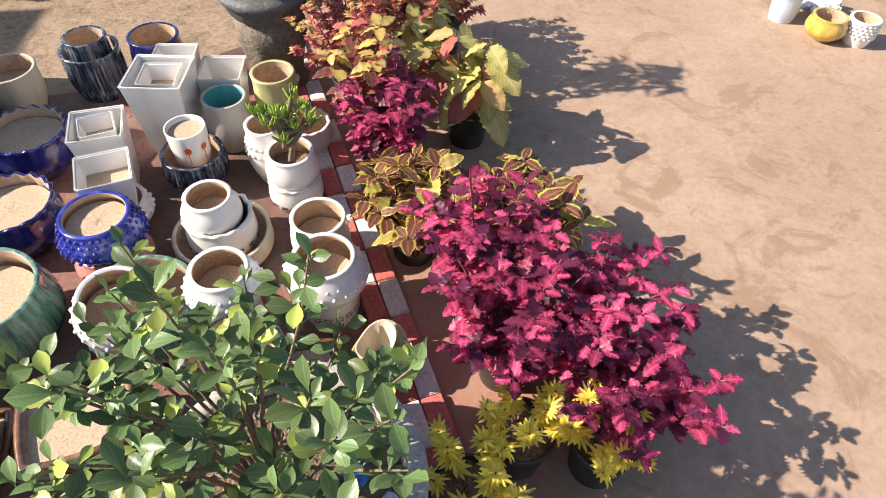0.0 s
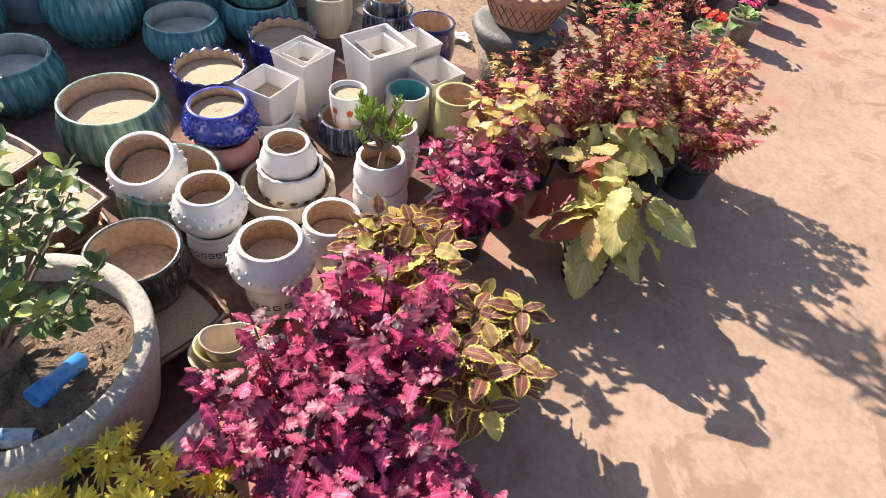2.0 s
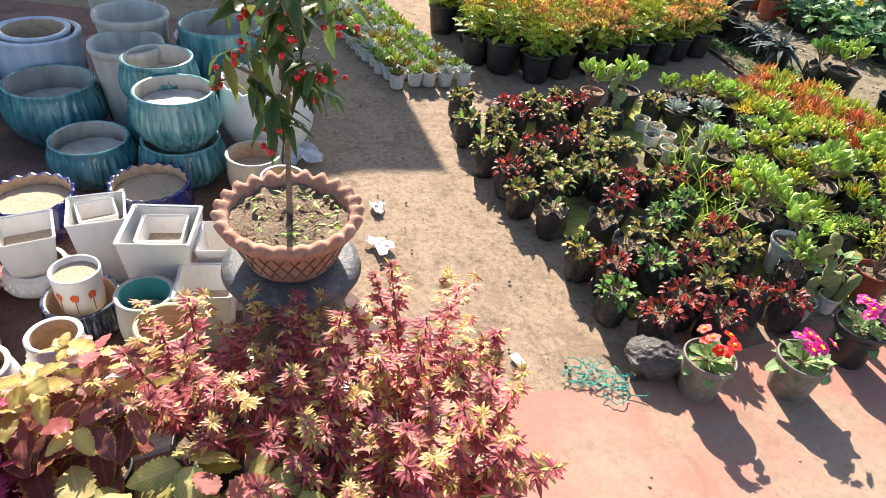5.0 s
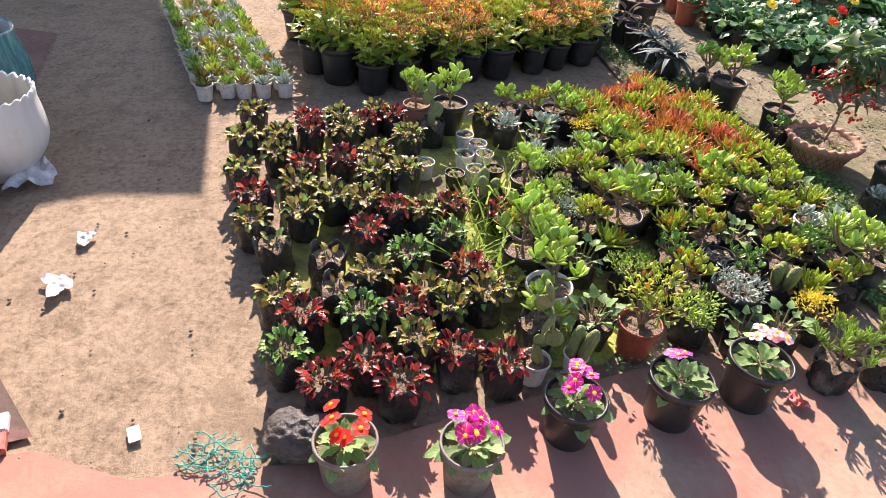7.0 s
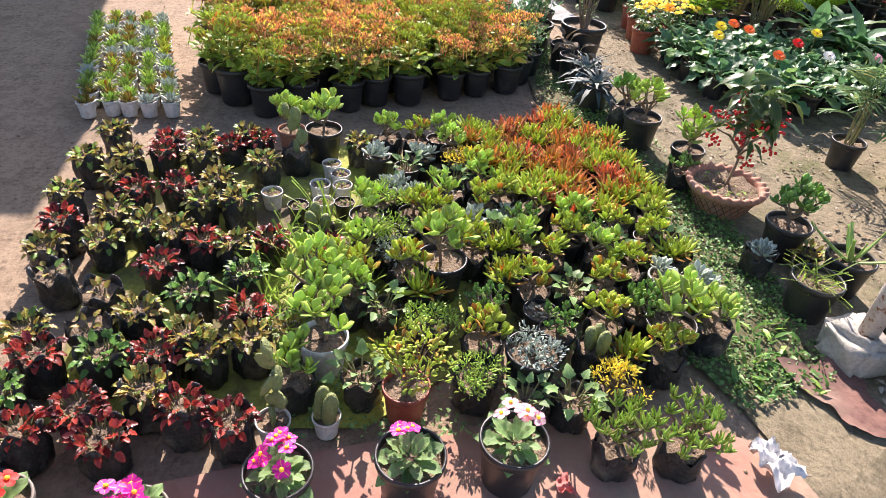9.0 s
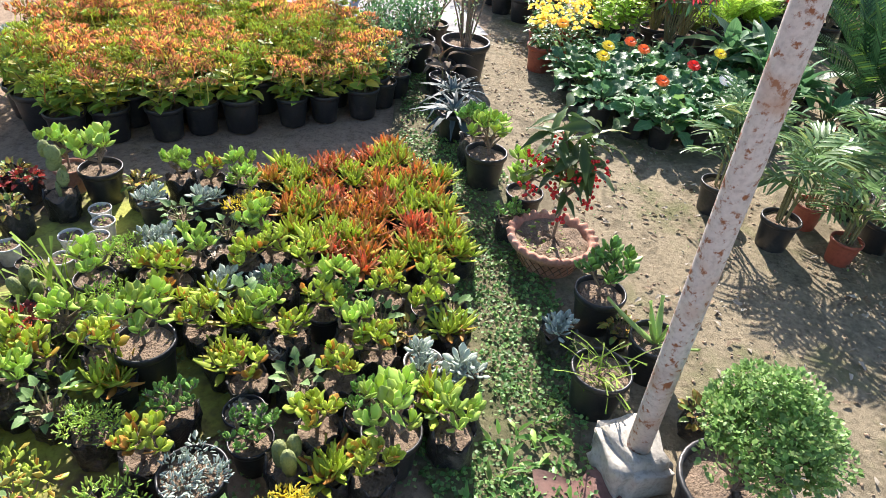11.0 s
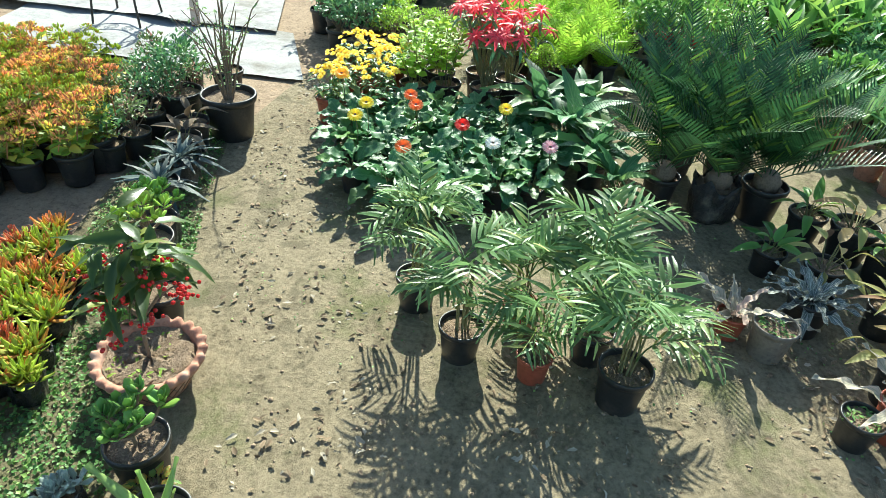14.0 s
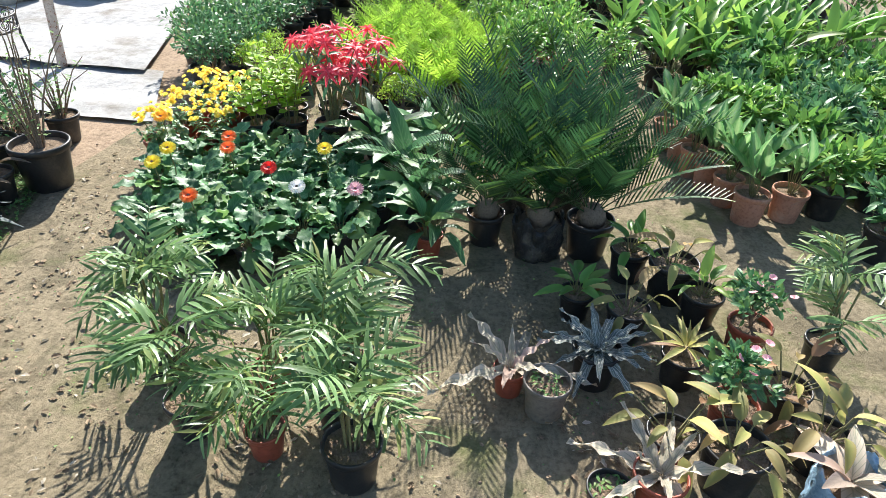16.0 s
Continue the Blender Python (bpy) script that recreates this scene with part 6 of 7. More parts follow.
for x, y, c, m, d, n in ((-0.4, 4.13, "orange-red", F_RED, 0.155, 7), (-0.42, 4.43, "magenta", F_MAG, 0.155, 11), (-0.58, 4.7, "magenta", F_MAG, 0.165, 10), (-0.67, 5.0, "crimson-pink", F_MAG, 0.175, 4), (-0.76, 5.25, "white and pink", F_PINK, 0.178, 6)):
    pp, top = pot_parts("grey" if y < 4.6 else "black", d)
    thing("primula", c + " flowering primula in a dusty nursery pot", "potted plant", pp + primula(top, m, n), x, y, 0, rng.uniform(0, 360), 1.0, "primulas")


def lying_bag(x, y):
    V, F, U = ball(0.08, 56, 32, 0.75)
    n = np.array([1 + 0.2 * noise.noise(Vector(p * 19)) + 0.13 * (1 - 2 * abs(noise.noise(Vector(p * 34)))) + 0.06 * noise.noise(Vector(p * 90)) for p in V])
    return solid("soil_bag", (V * n[:, None] * [0.85, 1.05, 0.85], F, U), M_DUSTBAG, "crumpled dusty black polythene bag lying on its side", "bag", x, y, 0.055)


lying_bag(-0.465, 4.005)
twine = []
for i in range(26):
    p = np.cumsum(rng.normal(0, 0.012, (28, 3)), 0)
    p = np.stack([np.convolve(p[:, c], np.ones(6) / 6, "valid") for c in range(3)], 1) * [0.7, 1.0, 0]
    p += [rng.normal(0, 0.014), rng.normal(0, 0.04), 0]
    p[:, 2] = 0.012 + 0.008 * np.abs(np.sin(np.arange(len(p)) * 0.5 + i))
    twine.append(tube(p, 0.0017, 4))
tagged(solid("twine", join(twine), M_ROPE, "tangle of teal plastic twine on the ground", "twine", -0.4, 3.82), kind="stuff")


def rag(x, y, s, label, turn=0, z=0.006, mtl=None, tall=0.012):
    n = 14
    g = np.linspace(-0.5, 0.5, n)
    X, Y = np.meshgrid(g, g, indexing="ij")
    Z = np.array([[tall * (1 + noise.noise(Vector((a * 4 + x, b * 4 + y, 1))) + 0.6 * noise.noise(Vector((a * 11, b * 11, x)))) for b in g] for a in g])
    k = 1 + 0.25 * np.sin(np.arctan2(Y, X) * 3 + x * 9)
    V = np.stack([(X * k * s).ravel(), (Y * k * s * 0.7).ravel(), Z.ravel()], 1)
    return solid("rag", (V, grid_faces(n, n)[:, ::-1], V[:, :2]), mtl or M_WHITECLOTH, label, "rag", x, y, z, turn)


rag(-1.62, 2.72, 0.2, "crumpled white and pink plastic scrap on the ground", 20, tall=0.03)
solid("card", box(0.05, 0.03, 0.003), M_WHITECLOTH, "small white card on the dirt", "litter", -0.47, 3.58, 0.004, 30)
rag(-0.75, 5.40, 0.055, "crumpled red scrap on the tan sheet", 20, 0.01, M_KERBRED, 0.014)
rag(-1.00, 3.12, 0.1, "white paper scrap on the dirt", 40)
rag(-0.42, 3.2, 0.07, "white scrap near the stand", 70)
rag(-1.25, 3.09, 0.07, "torn white scrap on the dirt", 10)
rag(-0.9, 5.98, 0.13, "crumpled white cloth among the weeds", 30, tall=0.05)

# ---- white cups with small succulents, and the kalanchoe bed ----
T_CUPLEAF = fleshy(1, 0.42, 0.16, "obovate", 3, 0.2)


def cup_succulent(z, m):
    return [("foliage", quad_mesh("foliage", moved(rosette(18, 0.055, T_CUPLEAF, 0.15, 1.3), pose(0, 0, z)), m))]


dx, dy = np.array([-0.89, -0.46]), np.array([-0.28, 0.96])
o = np.array([-2.5, 3.1])
for i in range(15):
    for j in range(5):
        p = o + dx * 0.098 * i + dy * 0.098 * j + rng.normal(0, 0.008, 2)
        m = [L_JADE, L_ECHE, L_LIMEF, L_BEGG, L_FINGER][int(rng.integers(0, 5))]
        potted("cup_succulent", "tiny succulent rosette in a white plastic cup", "potted plant", "white", 0.088, lambda z: cup_succulent(z, m), p[0], p[1], 2, group="white cups", key="cup" + m.name)

T_KLEAF = leaf(1, 0.75, "ovate", 6, 0.25, 0.25, 0.15)


def kalanchoe(z, rust):
    sh = coleus(h=0.19, spread=0.1, stems=9, nodes=4, size=0.085, tpl=T_KLEAF, low=0.1, droop=-0.25)
    out = [(n, quad_mesh(n, moved(s, pose(0, 0, z)), M_STEM if n == "stem" else L_KAL)) for n, s, _ in sh]
    for c in range(12):
        a = c * 2.399
        r = 0.125 * math.sqrt((c + 0.3) / 12)
        at = pose(r * math.cos(a), r * math.sin(a), z + 0.2 + rng.uniform(-0.07, 0.05), rng.uniform(-25, 25), rng.uniform(-25, 25), rng.uniform(0, 360))
        s = rng.uniform(0.75, 1.35)
        out.append(("flower_head", cached(("head", rust, c % 3), lambda: bud_head(rust)), "", at @ Matrix.Diagonal((s, s, s, 1))))
    return out


def bud_head(rust):
    n = 44
    b, q = rng.uniform(0, 6.28, n), 0.033 * np.sqrt(rng.uniform(0, 1, n))
    B = np.stack([q * np.cos(b), q * np.sin(b), 0.014 - 9 * q ** 2 + rng.uniform(-0.003, 0.003, n)], 1)
    buds = scatter(fleshy(1, 0.5, 0.45, "obovate", 2, 0), B, around(b, 1.2 - q * 18), rng.uniform(0.013, 0.02, n), twist=0.5)
    stalk = tube([(0, 0, -0.07), (0, 0, 0.0)], 0.0025, 4)
    return quad_mesh("flower_head", join([buds, stalk]), L_KFL if rust else L_LIMEF)


kal = [(-2.66, 3.72), (-3.36, 5.3), (-4.6, 4.75), (-4.2, 3.5), (-3.6, 3.2)]
for x, y in fill(kal, 0.205, 0.14):
    r = noise.noise(Vector((x * 1.3, y * 1.3, 3.3))) + rng.normal(0, 0.6) > -0.08
    potted("kalanchoe", "budding kalanchoe with " + ("rust-red" if r else "yellow-green") + " flower heads in a black pot", "potted plant", "black", 0.19, lambda z: kalanchoe(z, r), x, y, 4, size=rng.uniform(0.88, 1.12), group="kalanchoe bed", key="kal" + str(r))


# ---- pole on its block, and the row along the path ----
def pole(x, y):
    ob = new("pole_base")
    ob.matrix_basis = pose(x, y, 0, 0, 0, 25)
    bm = box(0.22, 0.19, 0.15, -0.01, 0.82, 0.025)
    for f in bm.faces:
        f.smooth = True
    bmesh.ops.subdivide_edges(bm, edges=bm.edges[:], cuts=3, use_grid_fill=True)
    for v in bm.verts:
        v.co += Vector([0.022 * noise.noise(v.co * 13 + Vector((k, 0, 0))) for k in (0, 5, 9)])
    part("block", bm, ob, M_CONC, "rough concrete footing")
    tagged(ob, "rough concrete footing block for a pipe", "footing")
    bits = lathe([(0.028, 0), (0.0315, 0.0)] + [(0.0315, 2.6 * k / 12) for k in range(1, 13)] + [(0.028, 2.6)], 28)
    solid("pipe_pole", bits, M_RUST, "painted steel pipe pole blotched with rust", "pole", x + 0.01, y, 0.13, 0, tilt=POLE_TILT)


POLE_TILT = (0.9, -0.25)
pole(-1.426, 6.4)

row = [(-2.92, 5.86, "black", 0.19, "jt"), (-2.66, 6.05, "black", 0.16, "jt"), (-3.36, 5.66, "black", 0.175, "du"), (-3.62, 5.62, "bag", 0.17, "du"), (-3.8, 5.55, "black", 0.18, "tw"), (-3.98, 5.5, "black", 0.185, "tw"),
       (-2.03, 6.33, "black", 0.178, "jd"), (-1.87, 6.19, "bag", 0.11, "e"), (-1.65, 6.31, "black", 0.178, "gr"), (-1.83, 6.5, "black", 0.178, "al"), (-1.94, 6.41, "black", 0.1, "b"), (-1.6, 6.62, "bag", 0.1, "b"), (-2.5, 6.0, "bag", 0.11, "dk"), (-3.1, 5.8, "bag", 0.16, "jd")]
KINDS["du"] = ("slate-green strap-leaved plant", lambda z: [("foliage", quad_mesh("foliage", moved(rosette(28, 0.2, leaf(1, 0.21, "strap", 9, 0.25, 0.6, 0.2), 0.05, 1.1), pose(0, 0, z)), L_DUSK))])
KINDS["tw"] = ("withered plant with dry curled leaves", lambda z: meshes(lifted(leafy(5, 0.11, leaf(1, 0.5, "ovate", 7, 0.5, 0.8), 0.2, 1.2, 0.07), z), {"foliage": L_DRY}))
KINDS["jd"] = ("dark green jade plant", lambda z: jade_meshes(z, L_JADED, h=0.2, spread=0.1, tips=10, size=0.055, per=9))
KINDS["gr"] = ("wispy grass", lambda z: [("foliage", quad_mesh("foliage", moved(scatter(leaf3(1, 0.05, "strap", 5, 0.2, 0.5), rng.normal(0, 0.03, (40, 3)) * [1, 1, 0], around(rng.uniform(0, 6.28, 40), rng.uniform(0.2, 1.3, 40)), rng.uniform(0.06, 0.13, 40)), pose(0, 0, z)), L_GRASS))])
KINDS["al"] = ("spiky aloe", lambda z: meshes([("foliage", moved(rosette(7, 0.2, fleshy(1, 0.17, 0.06, "strap", 6, 0.1), 0.55, 1.25, pieces=True), pose(0, 0, z)), None)], {"foliage": L_ALOE}))
for r in row:
    succulent(*r, group="pots along the path")


def big_shrub(x, y, d, h, label, bare=True):
    pp, top = pot_parts("black", d, d * 0.85)
    if bare:
        paths, B, A, S = [], [], [], []
        for i in range(12):
            a = i * 2.399
            hh = h * rng.uniform(0.6, 1.0)
            l = 0.05 + 0.24 * rng.random()
            p = np.array([[0.02 * math.cos(a), 0.02 * math.sin(a), 0], [l * 0.3 * math.cos(a), l * 0.3 * math.sin(a), hh * 0.4], [l * 0.6 * math.cos(a + 0.3), l * 0.6 * math.sin(a + 0.3), hh * 0.75], [l * math.cos(a), l * math.sin(a), hh]])
            paths.append(p)
            for k in range(14):
                t = rng.uniform(0.1, 1)
                B.append([np.interp(t, (0, .33, .66, 1), p[:, c]) + rng.normal(0, 0.015) for c in range(3)])
                A.append(around(rng.uniform(0, 6.28), rng.uniform(-0.6, 0.6)))
                S.append(rng.uniform(0.02, 0.04))
        pl = [("trunk", quad_mesh("trunk", moved(stems_shape(paths, 0.0065, 0.002), pose(0, 0, top)), M_BARK)), ("foliage", quad_mesh("foliage", moved(scatter(leaf3(1, 0.4, "lance"), B, A, S), pose(0, 0, top)), L_PRIM))]
    else:
        pl = meshes(lifted(bush(h, d * 0.6, 360, 0.034, branches=12), top), {"foliage": L_DEEP})
    return thing("potted_shrub", label, "potted shrub", pp + pl, x, y)


big_shrub(-4.2, 5.62, 0.3, 0.75, "thin bare-stemmed shrub in a large black tub")
big_shrub(-4.25, 5.3, 0.25, 0.3, "grey-green leafy shrub in a black tub", False)
big_shrub(-4.75, 5.35, 0.2, 0.4, "bare twiggy plant in a small tub")


def boxwood(x, y, d, h, r, n, style="black", m=None, label="clipped small-leaved boxwood shrub in a black tub"):
    pp, top = pot_parts(style, d, d * 0.72)
    sh = bush(h, r, n, 0.0125, leaf3(1, 0.85, "round", 3, 0.2, 0.1), 0.8, 40, 0.25, 0.75, (0.2, 0.36))
    return thing("boxwood", label, "potted shrub", pp + meshes(lifted(sh, top), {"foliage": m or L_BUSH}), x, y)


boxwood(-1.29, 6.61, 0.28, 0.37, 0.185, 7600)

# ---- weeds and litter on the ground ----
def stuff(name, shape, m, label, category):
    return tagged(solid(name, shape, m, label, category), kind="stuff")


def ground_scatter(poly, n, tpl, lo, hi, e=(-0.1, 0.6), z=0.006, clump=0.0):
    xs, ys = [p[0] for p in poly], [p[1] for p in poly]
    P = []
    while len(P) < n:
        x, y = rng.uniform(min(xs), max(xs)), rng.uniform(min(ys), max(ys))
        if inside(poly, x, y) and noise.noise(Vector((x * 3, y * 3, 7))) + rng.normal(0, 0.15) > clump:
            P.append((x, y, z + rng.uniform(0, 0.012)))
    return scatter(tpl, P, around(rng.uniform(0, 6.28, n), rng.uniform(*e, n)), rng.uniform(lo, hi, n), twist=0.4)


weed = [(-1.1, 5.95), (-1.35, 5.8), (-2.1, 5.8), (-3.25, 5.4), (-4.4, 5.2), (-4.5, 5.5), (-2.6, 6.1), (-1.75, 6.3), (-1.3, 6.3)]
stuff("weeds", ground_scatter(weed, 9500, leaf3(1, 0.85, "round", 2, 0.25, 0.1), 0.008, 0.02, (-0.1, 0.9), 0.012, -0.25), L_CLOVER, "creeping green weeds over the earth between pots", "weeds")
stuff("weeds", ground_scatter([(-1.1, 6.0), (-1.4, 5.9), (-1.6, 6.25), (-1.25, 6.3)], 90, leaf3(1, 0.3, "lance", 4, 0.2, 0.3), 0.03, 0.065, (0.1, 1.1), 0.01, -0.9), L_MID, "broad-bladed weeds by the footing", "weeds")
stuff("grass", ground_scatter([(-1.0, 4.4), (-1.6, 4.35), (-1.9, 4.5), (-1.4, 4.8)], 240, leaf3(1, 0.05, "strap", 5, 0.2, 0.5), 0.07, 0.2, (0.7, 1.45), 0.01, -0.9), L_GRASS, "thin bright grass among the pots", "grass")
stuff("weeds", ground_scatter([(-0.75, 4.6), (-1.7, 4.6), (-2.3, 4.9), (-1.9, 5.7), (-1.3, 5.9), (-0.9, 5.3)], 2600, leaf3(1, 0.85, "round", 2, 0.25, 0.1), 0.008, 0.02, (-0.1, 0.9), 0.012, -0.1), L_PRIM, "small pale weeds on the soil among succulents", "weeds")
track = [(-1.2, 6.4), (0, 6.7), (-1, 9.5), (-3, 9.8), (-3.2, 7.0), (-5.2, 6.0), (-5.1, 5.75), (-3.6, 5.7), (-2.3, 6.5)]
stuff("leaf_litter", ground_scatter(track, 1500, leaf(1, 0.75, "ovate", 6, 0.25, 0.15, 0.35, wave=0.9), 0.01, 0.038, (-0.15, 0.25), 0.007, -0.1), L_DRY, "dry leaf scraps trodden into the path", "leaf litter")
clods = []
for _ in range(5200):
    x, y = rng.uniform(-5.2, 0), rng.uniform(5.9, 10)
    if inside(track, x, y):
        s = 0.002 + 0.009 * rng.random() ** 3
        clods.append(moved(ball(1, 5, 3, 0.5), pose(x, y, 0.006, 0, 0, rng.uniform(0, 360)) @ Matrix.Diagonal((s, s * rng.uniform(0.5, 1), s, 1))))
stuff("clods", join(clods), M_DIRT, "crumbled lumps of earth on the path", "clods")
stuff("leaf_litter", ground_scatter(track, 620, leaf(1, 0.6, "ovate", 5, 0.4, 0.3, 0.3, wave=0.9), 0.008, 0.042, (-0.1, 0.3), 0.009, 0.0), L_PALE, "pale curled dead leaves on the path", "leaf litter")
stuff("pebbles", join([moved(ball(1, 6, 4, 0.6), pose(x, y, 0.002) @ Matrix.Diagonal((s, s * 0.8, s, 1))) for x, y, s in [(rng.uniform(-5, 0), rng.uniform(2.6, 10), 0.002 + 0.008 * rng.random() ** 2) for _ in range(1500)]]), M_DIRT, "small stones scattered over the dirt", "pebbles")
stuff("weeds", ground_scatter([(-2.6, 6.3), (-3.8, 5.9), (-5.0, 6.2), (-4.2, 10.5), (-2.5, 9.8)], 900, leaf3(1, 0.8, "round", 2, 0.25, 0.1), 0.006, 0.014, (0, 0.7), 0.008, 0.05), L_CLOVER, "thin green seedlings on damp earth", "weeds")

# ---- parlour palms ----
def parlour_palm(z):
    out = []
    for i in range(8):
        a = i * 2.399
        hh = rng.uniform(0.07, 0.32)
        out.append(("cane", quad_mesh("cane", tube([(0.02 * math.cos(a), 0.02 * math.sin(a), z - 0.01), (0.03 * math.cos(a), 0.03 * math.sin(a), z + hh)], 0.004, 5), M_STEM)))
        r, l = fronds(2, 0.27, 6, 0.105, 0.15, (0.7, 1.45), 0.5, 0.1, 0.3, 0.0, 0, loose=0.4, hang=0.3)
        for p, q in zip(r, l):
            m = pose(0.03 * math.cos(a), 0.03 * math.sin(a), z + hh, rng.uniform(-15, 15), rng.uniform(-15, 15), rng.uniform(0, 360))
            out.append(("frond", quad_mesh("frond", moved(join([p, q]), m), L_PALM)))
    return out


for x, y, s, d in ((-2.98, 6.94, "black", 0.17), (-2.74, 7.15, "black", 0.168), (-2.69, 7.42, "red", 0.13), (-2.64, 7.72, "black", 0.187), (-2.84, 7.62, "black", 0.16), (-2.95, 7.35, "red", 0.14), (-3.1, 7.6, "black", 0.15), (-3.46, 9.38, "black", 0.15)):
    potted("parlour_palm", "feathery parlour palm in a " + ("brick-red" if s == "red" else "black") + " plastic pot", "potted palm", s, d, parlour_palm, x, y, 3, group="parlour palms")

# ---- gerbera bed ----
T_LOBE = leaf(1, 0.56, "obovate", 11, 0.2, 0.4, 0.22, wave=0.9)


def gerbera(z, m=None):
    return meshes(lifted(leafy(20, 0.14, T_LOBE, -0.05, 1.1, 0.06, 0.03, pieces=True), z), {"foliage": m or L_DEEP})


ger = [(-3.5, 6.55), (-4.45, 6.15), (-4.7, 6.5), (-4.75, 7.15), (-4.1, 7.55), (-3.75, 7.3)]
for x, y in fill(ger, 0.19, 0.2):
    potted("gerbera", "leafy gerbera with deep green lobed leaves", "potted plant", "black", 0.145, gerbera, x, y, 4, group="gerbera bed")


def gerbera_flower(x, y, h, m, label, s=0.04):
    ob = new("gerbera_flower")
    ob.matrix_basis = pose(x, y, 0)
    part("stalk", tube([(0.01, 0, 0.1), (0, 0.01, h * 0.7), (0.015, 0, h)], 0.003, 5), ob, M_STEM)
    P, D = np.array([[0.015, 0, h]]), [(0.55, 0.1, 1)]
    part("petals", join([flowers(P, D, s, 22, leaf3(1, 0.24, "petal", 4, 0.1, 0.1), 0.15), flowers(P + [0, 0, 0.004], D, s * 0.7, 18, leaf3(1, 0.26, "petal", 3, 0.1, 0), 0.5)]), ob, m)
    part("centre", moved(ball(0.009, 10, 5, 0.5), Matrix.Translation((0.018, 0, h + 0.004))), ob, M_BARK)
    return tagged(ob, label, "flower", "gerbera flowers")


for x, y, h, m, c in ((-4.45, 6.2, 0.36, F_GOLD, "golden"), (-4.05, 6.45, 0.38, F_YEL, "yellow"), (-3.95, 6.42, 0.35, F_YEL, "yellow"), (-4.2, 6.68, 0.34, F_ORANGE, "orange"), (-4.35, 6.62, 0.33, F_ORANGE, "orange"), (-3.7, 6.72, 0.34, F_ORANGE, "orange-red"),
                      (-4.05, 6.95, 0.33, F_RED, "red"), (-3.95, 7.12, 0.3, F_WHITE, "white"), (-4.3, 7.15, 0.34, F_YEL, "pale yellow"), (-3.95, 7.4, 0.32, F_PINK, "peach")):
    gerbera_flower(x, y, h, m, c + " gerbera flower head on a thin stalk")

T_SPATH = leaf(1, 0.54, "ovate", 8, 0.35, 0.75, wave=0.5)
for x, y, s, d, k in ((-3.94, 7.75, "red", 0.13, 0.15), (-4.45, 7.5, "black", 0.17, 0.24), (-4.7, 7.35, "black", 0.17, 0.24), (-4.2, 7.65, "black", 0.16, 0.2), (-4.85, 7.6, "black", 0.17, 0.22)):
    potted("peace_lily", "glossy dark peace lily in a " + ("brick-red" if s == "red" else "black") + " pot", "potted plant", s, d, lambda z: meshes(lifted(leafy(22, k, T_SPATH, 0.3, 1.35, 0.1, 0.04, pieces=True), z), {"foliage": L_DEEP}), x, y, 2, group="peace lilies", key="spath%.2f" % k)


# ---- cycads ----
def cycad(z, n=11):
    r, l = fronds(n, 0.78, 28, 0.105, 0.11, (0.8, 1.45), 0.3, 0.5, 0.16, 0.02, 0.06, 0.55, 0.03, 0.05)
    r2, l2 = fronds(4, 0.52, 22, 0.1, 0.11, (0.35, 0.8), 0.3, 0.45, 0.14, 0.02, 0.05, 0.5, 0.03, 0.05)
    cone = lathe([(0.03, 0), (0.06, 0.0), (0.065, 0.05), (0.04, 0.09), (0.003, 0.1)], 18, lambda a, t, rr, zz: (rr * (1 + 0.08 * np.sin(a * 9 + 20 * t)), zz))
    return [("trunk", quad_mesh("trunk", moved(cone, pose(0, 0, z)), M_BARK))] + [("frond", quad_mesh("frond", moved(join([p, q]), pose(0, 0, z)), L_CYC)) for p, q in zip(r + r2, l + l2)]


for x, y, s, d in ((-4.06, 8.26, "bag", 0.235), (-4.12, 8.0, "black", 0.19), (-4.1, 8.5, "black", 0.22), (-4.5, 8.1, "bag", 0.23), (-4.5, 8.42, "bag", 0.23)):
    potted("cycad", "dark green sago cycad with arching fronds in a black pot", "cycad", s, d, cycad, x, y, 3, group="cycads")

# ---- bromeliads and tired foliage plants ----
T_STRAP = leaf(1, 0.19, "strap", 14, 0.35, 0.3, wave=0.9)
T_SICK = leaf(1, 0.5, "ovate", 8, 0.4, 0.55)
brom = [(-3.11, 8.18, "red", 0.12, "pink"), (-3.03, 8.31, "grey", 0.175, "weed"), (-3.22, 8.49, "black", 0.18, "band"), (-3.94, 8.68, "black", 0.18, "small"), (-3.6, 8.43, "black", 0.145, "small"), (-3.82, 8.85, "black", 0.22, "sick"),
        (-3.5, 8.63, "black", 0.178, "sick"), (-3.27, 8.81, "black", 0.166, "stripe"), (-3.49, 9.1, "red", 0.176, "rose"), (-2.64, 8.5, "black", 0.14, "weed"), (-2.87, 8.71, "black", 0.17, "sick"), (-2.82, 8.89, "black", 0.21, "sick"), (-3.04, 8.94, "red", 0.162, "rose"),
        (-2.7, 8.65, "red", 0.16, "pink"), (-3.66, 8.95, "black", 0.17, "small"), (-3.16, 9.15, "black", 0.16, "sick"), (-2.95, 9.2, "black", 0.17, "sick"), (-4.35, 9.95, "black", 0.2, "green")]
